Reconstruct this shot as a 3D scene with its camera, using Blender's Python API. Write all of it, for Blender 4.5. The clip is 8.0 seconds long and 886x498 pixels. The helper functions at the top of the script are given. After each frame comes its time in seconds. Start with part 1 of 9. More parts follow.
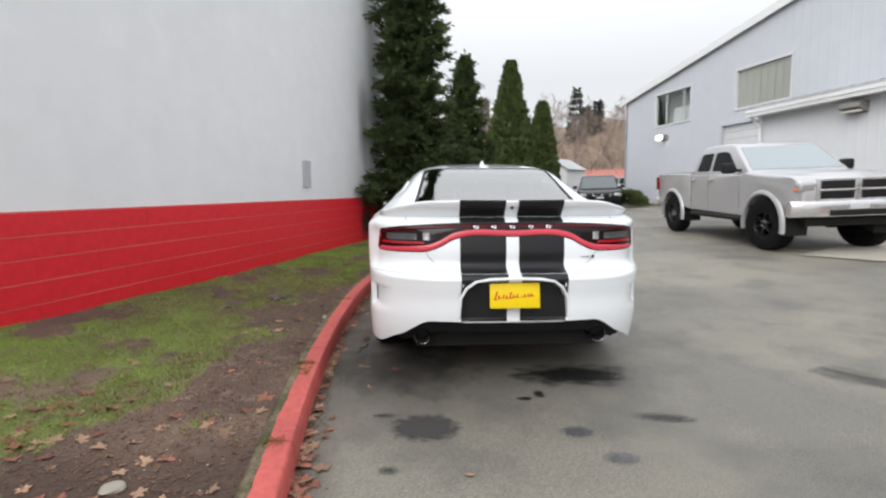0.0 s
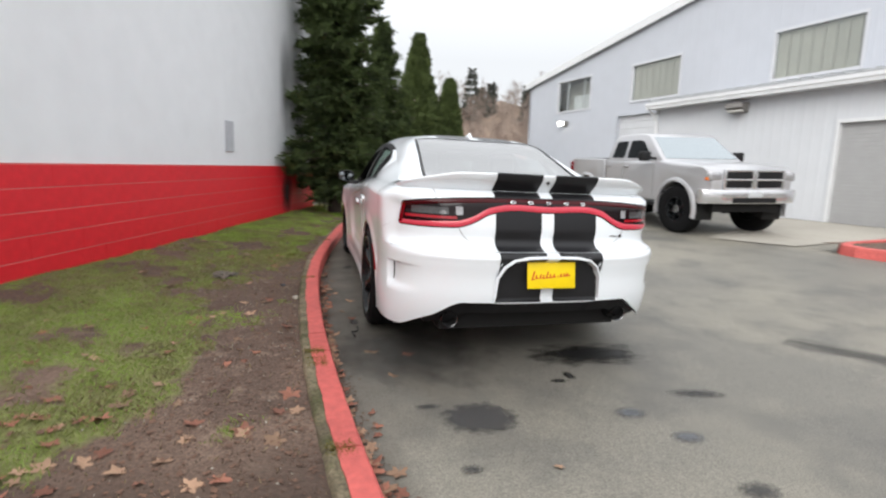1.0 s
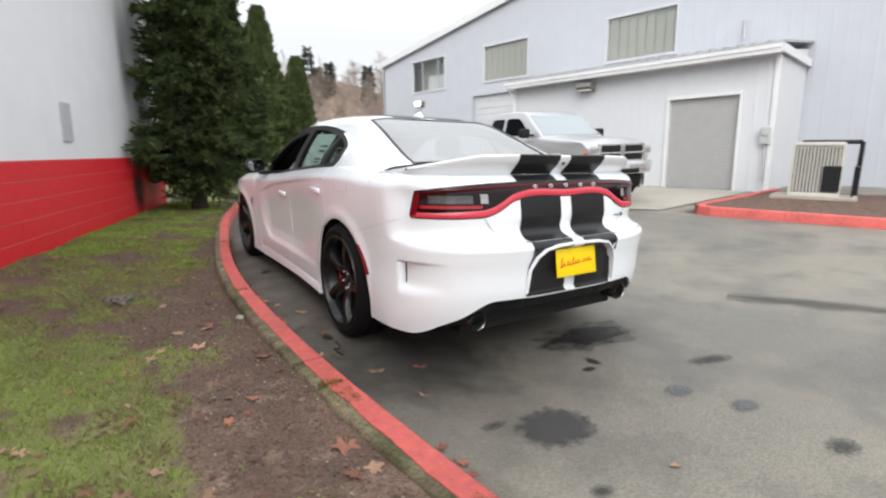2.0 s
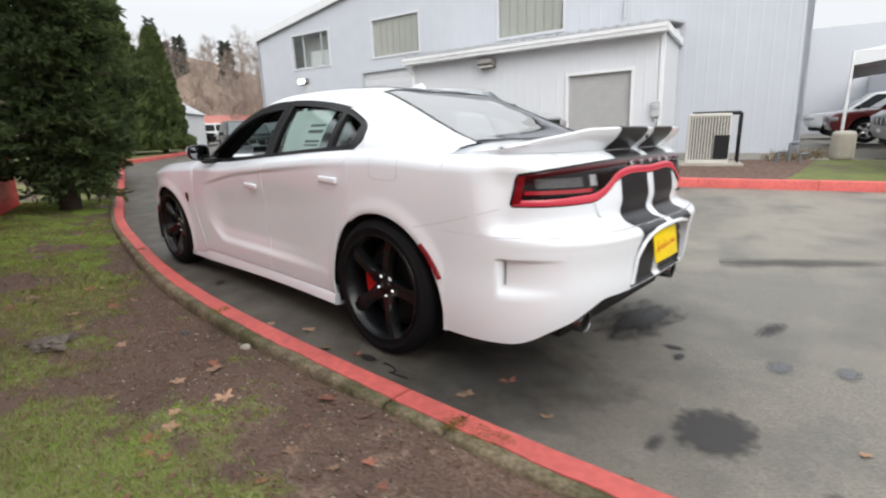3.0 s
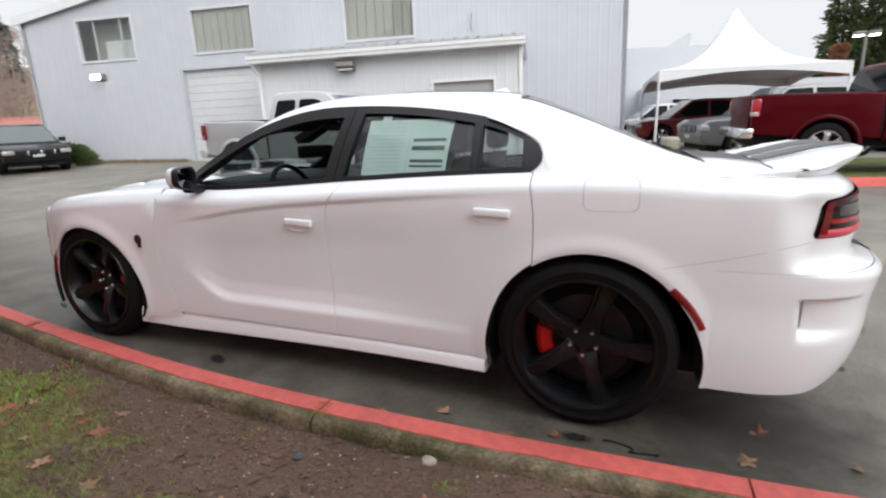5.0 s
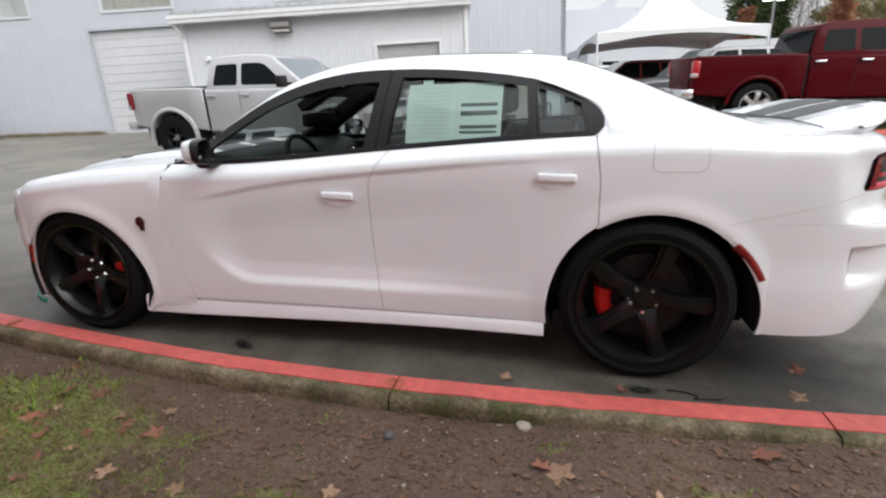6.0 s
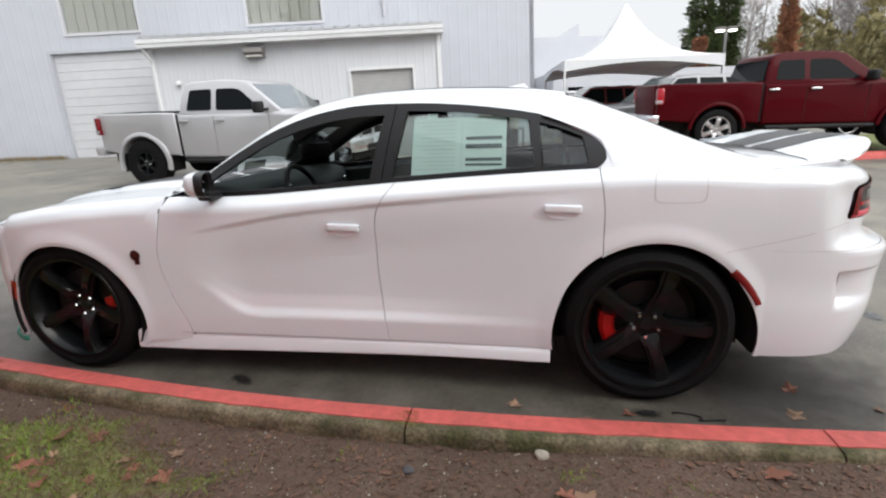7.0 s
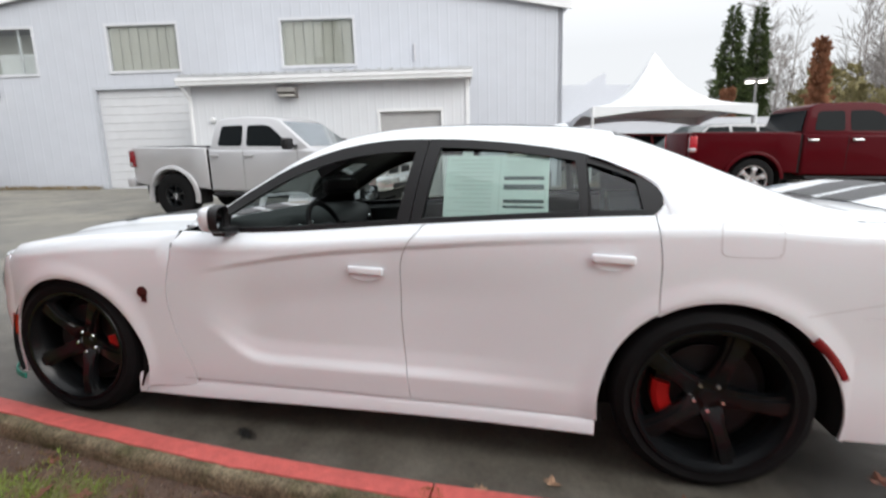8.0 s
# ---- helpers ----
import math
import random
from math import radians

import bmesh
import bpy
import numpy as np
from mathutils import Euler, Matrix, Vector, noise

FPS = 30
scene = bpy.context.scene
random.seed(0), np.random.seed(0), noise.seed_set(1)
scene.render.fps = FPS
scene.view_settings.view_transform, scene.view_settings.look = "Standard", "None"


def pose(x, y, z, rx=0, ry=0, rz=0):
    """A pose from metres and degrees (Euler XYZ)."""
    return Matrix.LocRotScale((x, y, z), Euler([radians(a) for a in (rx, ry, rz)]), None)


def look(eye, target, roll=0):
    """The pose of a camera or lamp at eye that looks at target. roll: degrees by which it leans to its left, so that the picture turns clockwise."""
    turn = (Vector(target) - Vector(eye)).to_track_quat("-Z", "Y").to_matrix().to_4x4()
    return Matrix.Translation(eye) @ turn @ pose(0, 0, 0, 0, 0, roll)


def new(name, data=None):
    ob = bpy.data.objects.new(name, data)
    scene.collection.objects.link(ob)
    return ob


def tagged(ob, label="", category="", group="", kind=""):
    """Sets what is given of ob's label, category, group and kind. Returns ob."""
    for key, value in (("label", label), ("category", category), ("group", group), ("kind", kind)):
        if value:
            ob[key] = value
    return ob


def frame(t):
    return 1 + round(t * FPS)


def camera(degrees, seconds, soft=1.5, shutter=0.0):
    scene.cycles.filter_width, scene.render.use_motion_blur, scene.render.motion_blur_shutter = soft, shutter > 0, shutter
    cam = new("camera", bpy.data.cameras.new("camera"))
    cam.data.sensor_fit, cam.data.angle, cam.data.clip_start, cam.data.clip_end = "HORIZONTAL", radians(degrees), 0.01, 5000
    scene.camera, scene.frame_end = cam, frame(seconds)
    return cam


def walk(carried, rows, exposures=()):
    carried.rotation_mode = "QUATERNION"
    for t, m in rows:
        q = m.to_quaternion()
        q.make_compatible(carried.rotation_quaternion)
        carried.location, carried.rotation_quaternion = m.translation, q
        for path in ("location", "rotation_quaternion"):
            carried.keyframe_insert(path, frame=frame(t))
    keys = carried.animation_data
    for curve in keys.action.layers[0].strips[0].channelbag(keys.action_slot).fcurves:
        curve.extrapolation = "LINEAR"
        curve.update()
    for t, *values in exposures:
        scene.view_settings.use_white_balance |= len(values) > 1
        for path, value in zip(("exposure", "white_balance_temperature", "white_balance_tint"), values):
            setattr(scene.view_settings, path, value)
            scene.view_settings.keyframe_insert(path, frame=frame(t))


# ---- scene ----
cam = camera(83.6, 8.0, soft=2.2, shutter=0.4)
PATH = [
    (0, (-0.555, -4.049, 1.26), (-0.474, -2.066, 1.02), -0.2),
    (0.5, (-0.956, -3.915, 1.218), (-0.662, -1.959, 0.923), 0.9),
    (1, (-1.359, -3.681, 1.208), (-0.84, -1.777, 0.883), 2.7),
    (1.5, (-1.773, -3.374, 1.216), (-0.886, -1.616, 0.867), 0.3),
    (1.7, (-1.893, -3.223, 1.189), (-0.942, -1.499, 0.833), 0.5),
    (2.8, (-2.476, -2.175, 1.198), (-1.094, -0.801, 0.747), -1.0),
    (3, (-2.551, -1.964, 1.178), (-1.128, -0.635, 0.722), -1.1),
    (3.5, (-2.678, -1.44, 1.202), (-1.112, -0.298, 0.707), -1.0),
    (4, (-2.794, -0.955, 1.243), (-1.086, -0.038, 0.751), -3.9),
    (4.5, (-2.83, -0.523, 1.246), (-1.055, 0.262, 0.763), -2.4),
    (4.7, (-2.882, -0.367, 1.256), (-1.096, 0.405, 0.793), -1.2),
    (5.8, (-3.065, 0.323, 1.274), (-1.195, 0.777, 0.73), -3.2),
    (6, (-3.081, 0.41, 1.281), (-1.221, 0.852, 0.691), -2.1),
    (6.5, (-3.12, 0.572, 1.327), (-1.222, 0.928, 0.807), -3.7),
    (7, (-3.132, 0.579, 1.336), (-1.226, 0.902, 0.824), -2.0),
    (7.5, (-3.107, 0.586, 1.334), (-1.205, 0.929, 0.821), -1.3),
    (8, (-2.911, 0.668, 1.314), (-0.985, 1.076, 0.963), -0.4),
]
walk(cam, [(t, look(eye, target, roll)) for t, eye, target, roll in PATH],
     exposures=[(0.0, 0.13), (0.5, 0.18), (1.0, 0.25), (1.5, 0.33), (3.0, 0.25), (4.0, 0.19), (4.5, 0.20), (6.0, 0.21), (8.0, 0.24)])

# ---- light: overcast afternoon, soft white sky ----
world = bpy.data.worlds.new("overcast_sky")
scene.world = world
world.use_nodes = True
wn, wl = world.node_tree.nodes, world.node_tree.links
wn.clear()
sky = wn.new("ShaderNodeTexSky")
sky.sky_type, sky.sun_disc = "NISHITA", False
sky.sun_elevation, sky.sun_rotation = radians(38), radians(200)
sky.air_density, sky.dust_density = 1.0, 3.0
dim = wn.new("ShaderNodeVectorMath")
dim.operation = "SCALE"
dim.inputs["Scale"].default_value = 0.10
cloud = wn.new("ShaderNodeMix")
cloud.data_type = "RGBA"
cloud.inputs["Factor"].default_value = 0.88
cloud.inputs["B"].default_value = (0.955, 0.975, 1.0, 1)
back, wout = wn.new("ShaderNodeBackground"), wn.new("ShaderNodeOutputWorld")
wl.new(sky.outputs["Color"], dim.inputs[0])
wl.new(dim.outputs["Vector"], cloud.inputs["A"])
# an overcast sky is brighter overhead than at the horizon
where, split = wn.new("ShaderNodeTexCoord"), wn.new("ShaderNodeSeparateXYZ")
rise = wn.new("ShaderNodeMapRange")
rise.inputs["From Min"].default_value, rise.inputs["From Max"].default_value = 0.20, 0.62
rise.inputs["To Min"].default_value, rise.inputs["To Max"].default_value = 0.87, 1.62
wl.new(where.outputs["Generated"], split.inputs["Vector"])
wl.new(split.outputs["Z"], rise.inputs["Value"])
wl.new(rise.outputs["Result"], back.inputs["Strength"])
wl.new(cloud.outputs["Result"], back.inputs["Color"])
wl.new(back.outputs["Background"], wout.inputs["Surface"])

sun_data = bpy.data.lights.new("sun", "SUN")
sun_data.energy, sun_data.angle, sun_data.color = 2.0, radians(50), (1.0, 0.98, 0.95)
sun = new("sun", sun_data)
sun.matrix_world = look((-8.5, -10.5, 9.4), (0, 0, 0))


# ---- materials ----
def mat(name, color, rough=0.5, metal=0.0, var=0.12, scale=8.0, bump=0.0, bump_scale=None, coat=0.0, dark=None,
        big=0.6, rough_var=0.0, spec=None, trans=0.0, ior=1.45, alpha=1.0, emit=None, emit_power=0.0, island=0.0):
    """A principled material with colour variation at two scales, and fine relief."""
    m = bpy.data.materials.new(name)
    m.use_nodes = True
    nt = m.node_tree
    n, l = nt.nodes, nt.links
    b = n["Principled BSDF"]
    b.inputs["Roughness"].default_value, b.inputs["Metallic"].default_value = rough, metal
    b.inputs["Coat Weight"].default_value = coat
    b.inputs["Coat Roughness"].default_value = 0.04
    b.inputs["Transmission Weight"].default_value, b.inputs["IOR"].default_value = trans, ior
    b.inputs["Alpha"].default_value = alpha
    if spec is not None:
        b.inputs["Specular IOR Level"].default_value = spec
    if emit:
        b.inputs["Emission Color"].default_value, b.inputs["Emission Strength"].default_value = (*emit, 1), emit_power
    b.inputs["Base Color"].default_value = (*color, 1)
    if var > 0:
        co = n.new("ShaderNodeTexCoord")
        fine, wide = n.new("ShaderNodeTexNoise"), n.new("ShaderNodeTexNoise")
        fine.inputs["Scale"].default_value, fine.inputs["Detail"].default_value = scale, 6
        wide.inputs["Scale"].default_value, wide.inputs["Detail"].default_value = big, 3
        l.new(co.outputs["Object"], fine.inputs["Vector"])
        l.new(co.outputs["Object"], wide.inputs["Vector"])
        add = n.new("ShaderNodeMath")
        add.operation = "ADD"
        l.new(fine.outputs["Fac"], add.inputs[0])
        l.new(wide.outputs["Fac"], add.inputs[1])
        ramp = n.new("ShaderNodeMapRange")
        ramp.inputs["From Min"].default_value, ramp.inputs["From Max"].default_value = 0.65, 1.35
        l.new(add.outputs[0], ramp.inputs["Value"])
        mix = n.new("ShaderNodeMix")
        mix.data_type = "RGBA"
        low = dark or tuple(c * (1 - var) for c in color)
        mix.inputs["A"].default_value = (*low, 1)
        mix.inputs["B"].default_value = (*[min(1, c * (1 + var * 0.6)) for c in color], 1)
        l.new(ramp.outputs["Result"], mix.inputs["Factor"])
        last = mix.outputs["Result"]
        if island:
            geo = n.new("ShaderNodeObjectInfo")
            hsv = n.new("ShaderNodeHueSaturation")
            val = n.new("ShaderNodeMapRange")
            val.inputs["To Min"].default_value, val.inputs["To Max"].default_value = 1 - island, 1 + island
            l.new(geo.outputs["Random"], val.inputs["Value"])
            l.new(val.outputs["Result"], hsv.inputs["Value"])
            l.new(last, hsv.inputs["Color"])
            last = hsv.outputs["Color"]
        l.new(last, b.inputs["Base Color"])
        if rough_var:
            rr = n.new("ShaderNodeMapRange")
            rr.inputs["To Min"].default_value, rr.inputs["To Max"].default_value = max(0, rough - rough_var), min(1, rough + rough_var)
            l.new(wide.outputs["Fac"], rr.inputs["Value"])
            l.new(rr.outputs["Result"], b.inputs["Roughness"])
        if bump:
            rel = n.new("ShaderNodeTexNoise")
            rel.inputs["Scale"].default_value, rel.inputs["Detail"].default_value = bump_scale or scale * 3, 5
            l.new(co.outputs["Object"], rel.inputs["Vector"])
            bp = n.new("ShaderNodeBump")
            bp.inputs["Strength"].default_value, bp.inputs["Distance"].default_value = bump, 0.01
            l.new(rel.outputs["Fac"], bp.inputs["Height"])
            l.new(bp.outputs["Normal"], b.inputs["Normal"])
    return m


def blend_mat(name, colors, scales, rough=0.9, bump=0.5, bump_scale=60, thresholds=(0.5, 0.5), width=0.08):
    """Three grounds laid over one another by noise: base, patch one, patch two."""
    m = bpy.data.materials.new(name)
    m.use_nodes = True
    n, l = m.node_tree.nodes, m.node_tree.links
    b = n["Principled BSDF"]
    b.inputs["Roughness"].default_value = rough
    co = n.new("ShaderNodeTexCoord")
    grain = n.new("ShaderNodeTexNoise")
    grain.inputs["Scale"].default_value, grain.inputs["Detail"].default_value = scales[2], 5
    l.new(co.outputs["Object"], grain.inputs["Vector"])
    grit = n.new("ShaderNodeMapRange")
    grit.inputs["From Min"].default_value, grit.inputs["From Max"].default_value = 0.32, 0.68
    l.new(grain.outputs["Fac"], grit.inputs["Value"])
    last = None
    for k, c in enumerate(colors):
        rgb = n.new("ShaderNodeMix")
        rgb.data_type = "RGBA"
        rgb.inputs["A"].default_value = (*[v * 0.6 for v in c], 1)
        rgb.inputs["B"].default_value = (*[v * 1.38 for v in c], 1)
        l.new(grit.outputs["Result"], rgb.inputs["Factor"])
        if last is None:
            last = rgb.outputs["Result"]
            continue
        ns = n.new("ShaderNodeTexNoise")
        ns.inputs["Scale"].default_value, ns.inputs["Detail"].default_value, ns.inputs["Roughness"].default_value = scales[k - 1], 6, 0.6
        off = n.new("ShaderNodeMapping")
        off.inputs["Location"].default_value = (13.7 * k, 4.1 * k, 0)
        l.new(co.outputs["Object"], off.inputs["Vector"])
        l.new(off.outputs["Vector"], ns.inputs["Vector"])
        mr = n.new("ShaderNodeMapRange")
        mr.inputs["From Min"].default_value, mr.inputs["From Max"].default_value = thresholds[k - 1] - width, thresholds[k - 1] + width
        l.new(ns.outputs["Fac"], mr.inputs["Value"])
        mx = n.new("ShaderNodeMix")
        mx.data_type = "RGBA"
        l.new(mr.outputs["Result"], mx.inputs["Factor"])
        l.new(last, mx.inputs["A"])
        l.new(rgb.outputs["Result"], mx.inputs["B"])
        last = mx.outputs["Result"]
    l.new(last, b.inputs["Base Color"])
    bp = n.new("ShaderNodeBump")
    bp.inputs["Strength"].default_value, bp.inputs["Distance"].default_value = bump, 0.01
    rel = n.new("ShaderNodeTexNoise")
    rel.inputs["Scale"].default_value, rel.inputs["Detail"].default_value = bump_scale, 6
    l.new(co.outputs["Object"], rel.inputs["Vector"])
    l.new(rel.outputs["Fac"], bp.inputs["Height"])
    l.new(bp.outputs["Normal"], b.inputs["Normal"])
    return m


def glass_mat(name, tint=(0.75, 0.8, 0.8), facing=0.05, rough=0.02):
    """Thin glass: a tinted clear sheet whose gloss grows from facing, seen square on, to a mirror at a glance."""
    m = bpy.data.materials.new(name)
    m.use_nodes = True
    n, l = m.node_tree.nodes, m.node_tree.links
    n.clear()
    clear, gloss, mix, out = n.new("ShaderNodeBsdfTransparent"), n.new("ShaderNodeBsdfGlossy"), n.new("ShaderNodeMixShader"), n.new("ShaderNodeOutputMaterial")
    lw, power, span = n.new("ShaderNodeLayerWeight"), n.new("ShaderNodeMath"), n.new("ShaderNodeMapRange")
    lw.inputs["Blend"].default_value = 0.5
    power.operation, power.inputs[1].default_value = "POWER", 4.5
    span.inputs["To Min"].default_value, span.inputs["To Max"].default_value = facing, 0.95
    clear.inputs["Color"].default_value = (*tint, 1)
    gloss.inputs["Roughness"].default_value = rough
    gloss.inputs["Color"].default_value = (1, 1, 1, 1)
    l.new(lw.outputs["Facing"], power.inputs[0])
    l.new(power.outputs[0], span.inputs["Value"])
    l.new(span.outputs["Result"], mix.inputs["Fac"])
    l.new(clear.outputs["BSDF"], mix.inputs[1])
    l.new(gloss.outputs["BSDF"], mix.inputs[2])
    l.new(mix.outputs["Shader"], out.inputs["Surface"])
    return m


ASPHALT = blend_mat("asphalt", [(0.160, 0.151, 0.130), (0.225, 0.208, 0.170), (0.116, 0.111, 0.099)], (0.5, 1.4, 160), rough=0.56, bump=0.30,
                    bump_scale=220, thresholds=(0.5, 0.58), width=0.10)
SOIL = blend_mat("verge_soil", [(0.158, 0.104, 0.076), (0.100, 0.064, 0.047), (0.198, 0.138, 0.102)], (1.3, 7.0, 75), rough=0.95, bump=0.9,
                 bump_scale=45, thresholds=(0.52, 0.60), width=0.07)


def over(m, color, factor_of):
    """Lays a second ground over material m where factor_of(nodes, links) gives 1."""
    n, l = m.node_tree.nodes, m.node_tree.links
    b = n["Principled BSDF"]
    under = b.inputs["Base Color"].links[0].from_socket
    mx, grain, shade, co = n.new("ShaderNodeMix"), n.new("ShaderNodeTexNoise"), n.new("ShaderNodeMix"), n.new("ShaderNodeTexCoord")
    mx.data_type = shade.data_type = "RGBA"
    grain.inputs["Scale"].default_value, grain.inputs["Detail"].default_value = 35, 6
    l.new(co.outputs["Object"], grain.inputs["Vector"])
    l.new(grain.outputs["Fac"], shade.inputs["Factor"])
    shade.inputs["A"].default_value = (*[c * 0.3 for c in color], 1)
    shade.inputs["B"].default_value = (*[c * 1.7 for c in color], 1)
    l.new(factor_of(n, l), mx.inputs["Factor"])
    l.new(under, mx.inputs["A"])
    l.new(shade.outputs["Result"], mx.inputs["B"])
    l.new(mx.outputs["Result"], b.inputs["Base Color"])


def turf_factor(n, l):
    at, ns, add, mr, co = n.new("ShaderNodeAttribute"), n.new("ShaderNodeTexNoise"), n.new("ShaderNodeMath"), n.new("ShaderNodeMapRange"), n.new("ShaderNodeTexCoord")
    at.attribute_name = "turf"
    ns.inputs["Scale"].default_value, ns.inputs["Detail"].default_value, ns.inputs["Roughness"].default_value = 9, 8, 0.7
    add.operation = "ADD"
    l.new(co.outputs["Object"], ns.inputs["Vector"])
    l.new(at.outputs["Fac"], add.inputs[0])
    l.new(ns.outputs["Fac"], add.inputs[1])
    mr.inputs["From Min"].default_value, mr.inputs["From Max"].default_value, mr.inputs["To Max"].default_value = 0.78, 1.15, 0.85
    l.new(add.outputs[0], mr.inputs["Value"])
    return mr.outputs["Result"]


def gutter_and_shade_factor(n, l):
    """Dirt washed along the kerb, an arc about (22.7, 0.6), with shade under the car painted in."""
    co, off, ln, mr, ns, mul = (n.new("ShaderNodeTexCoord"), n.new("ShaderNodeVectorMath"), n.new("ShaderNodeVectorMath"), n.new("ShaderNodeMapRange"),
                                n.new("ShaderNodeTexNoise"), n.new("ShaderNodeMath"))
    off.operation, ln.operation, mul.operation = "MULTIPLY_ADD", "LENGTH", "MULTIPLY"
    off.inputs[1].default_value, off.inputs[2].default_value = (1, 1, 0), (-22.7, -0.6, 0)
    l.new(co.outputs["Object"], off.inputs[0])
    l.new(off.outputs["Vector"], ln.inputs[0])
    # the wide band reaches under the car and paints its gloom on the asphalt
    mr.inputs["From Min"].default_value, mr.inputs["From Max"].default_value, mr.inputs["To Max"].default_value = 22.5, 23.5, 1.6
    l.new(ln.outputs["Value"], mr.inputs["Value"])
    ns.inputs["Scale"].default_value, ns.inputs["Detail"].default_value = 3.5, 7
    l.new(co.outputs["Object"], ns.inputs["Vector"])
    sep, ahead, both_, foot, most = n.new("ShaderNodeSeparateXYZ"), n.new("ShaderNodeMapRange"), n.new("ShaderNodeMath"), n.new("ShaderNodeMapRange"), n.new("ShaderNodeMath")
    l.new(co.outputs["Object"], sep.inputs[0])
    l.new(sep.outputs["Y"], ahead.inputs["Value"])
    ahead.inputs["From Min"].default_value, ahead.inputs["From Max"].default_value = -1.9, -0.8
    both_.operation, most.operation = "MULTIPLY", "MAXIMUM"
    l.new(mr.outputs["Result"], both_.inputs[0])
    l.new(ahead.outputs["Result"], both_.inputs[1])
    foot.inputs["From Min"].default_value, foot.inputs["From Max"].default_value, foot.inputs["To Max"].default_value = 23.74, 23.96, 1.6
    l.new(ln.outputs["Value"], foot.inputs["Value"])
    l.new(both_.outputs[0], most.inputs[0])
    l.new(foot.outputs["Result"], most.inputs[1])
    l.new(most.outputs[0], mul.inputs[0])
    l.new(ns.outputs["Fac"], mul.inputs[1])
    mul.use_clamp = True
    return mul.outputs[0]


def damp_factor(n, l):
    at = n.new("ShaderNodeAttribute")
    at.attribute_name = "damp"
    return at.outputs["Fac"]


over(SOIL, (0.066, 0.042, 0.031), damp_factor)
over(SOIL, (0.165, 0.182, 0.054), turf_factor)
over(ASPHALT, (0.068, 0.059, 0.047), gutter_and_shade_factor)
MULCH = blend_mat("bark_mulch", [(0.10, 0.055, 0.04), (0.055, 0.032, 0.025), (0.14, 0.085, 0.06)], (9, 14, 80), bump=0.9, bump_scale=60)
GRASS_DIRT = blend_mat("lawn", [(0.10, 0.12, 0.03), (0.13, 0.15, 0.04), (0.09, 0.07, 0.045)], (3, 1.2, 90), bump=0.9, bump_scale=70, thresholds=(0.5, 0.6))
BLADE = mat("grass_blade", (0.235, 0.37, 0.052), rough=0.6, var=0.3, scale=5.5, big=1.3, dark=(0.135, 0.108, 0.050))
DRY_BLADE = mat("dead_grass_blade", (0.24, 0.185, 0.105), rough=0.8, var=0.35, scale=9, big=1.5)
RED_KERB = mat("red_kerb_paint", (0.56, 0.112, 0.098), rough=0.62, var=0.3, scale=26, bump=0.35, bump_scale=90, big=2.5)
KERB_CONCRETE = blend_mat("mossy_concrete", [(0.20, 0.165, 0.105), (0.06, 0.06, 0.022), (0.10, 0.08, 0.05)], (5, 7, 70), bump=0.8, bump_scale=60,
                          thresholds=(0.5, 0.56), width=0.1)
MOSS = mat("moss", (0.15, 0.125, 0.018), rough=0.95, var=0.5, scale=60, bump=1.0, bump_scale=140)
RED_WALL = mat("red_wall_paint", (0.76, 0.022, 0.034), rough=0.45, var=0.14, scale=14, bump=0.25, bump_scale=60, big=0.5)
RED_JOINT = mat("red_mortar_joint", (0.62, 0.16, 0.15), rough=0.6, var=0.2, scale=30, bump=0.3)
WHITE_WALL = mat("white_wall_paint", (0.84, 0.85, 0.87), rough=0.5, var=0.05, scale=3, bump=0.12, bump_scale=35, big=0.35)
SIDING = mat("pale_metal_siding", (0.475, 0.495, 0.54), rough=0.5, var=0.05, scale=2, big=0.25, bump=0.05, rough_var=0.1)
ANNEX_SIDING = mat("white_metal_siding", (0.58, 0.595, 0.62), rough=0.5, var=0.05, scale=2, big=0.3, bump=0.05)
TRIM_WHITE = mat("white_trim", (0.68, 0.69, 0.70), rough=0.5, var=0.08, scale=6)
DOOR_GREY = mat("grey_roller_door", (0.36, 0.36, 0.36), rough=0.5, var=0.08, scale=5)
DOOR_WHITE = mat("white_sectional_door", (0.54, 0.55, 0.57), rough=0.5, var=0.06, scale=4)
FRAME_GREY = mat("grey_window_frame", (0.55, 0.56, 0.59), rough=0.5, var=0.1)
DARK_ROOM = mat("workshop_interior", (0.55, 0.53, 0.46), rough=0.9, var=0.3, scale=3)
BLIND = mat("window_blind_slat", (0.44, 0.425, 0.39), rough=0.8, var=0.15, scale=10)
CONCRETE = mat("concrete_apron", (0.36, 0.335, 0.29), rough=0.85, var=0.15, scale=20, bump=0.25, bump_scale=120, big=0.8)
ROOF_METAL = mat("roof_metal", (0.42, 0.43, 0.44), rough=0.5, metal=0.3, var=0.1)
LAMP_GLOW = mat("lit_lamp_lens", (0.9, 0.9, 0.85), var=0, emit=(1.0, 0.98, 0.9), emit_power=6.0)
TUBE_GLOW = mat("ceiling_tube", (0.9, 0.9, 0.8), var=0, emit=(1.0, 0.95, 0.75), emit_power=3.0)
LAMP_BOX = mat("lamp_housing", (0.20, 0.19, 0.18), rough=0.5, var=0.1)
PANE = glass_mat("window_pane", (0.88, 0.90, 0.89), 0.05)
CAR_GLASS = glass_mat("car_glass", (0.66, 0.73, 0.71), 0.05)
REAR_GLASS = glass_mat("rear_screen_glass", (0.34, 0.39, 0.40), 0.30)
WIND_GLASS = glass_mat("windscreen_glass", (0.30, 0.36, 0.345), 0.06)
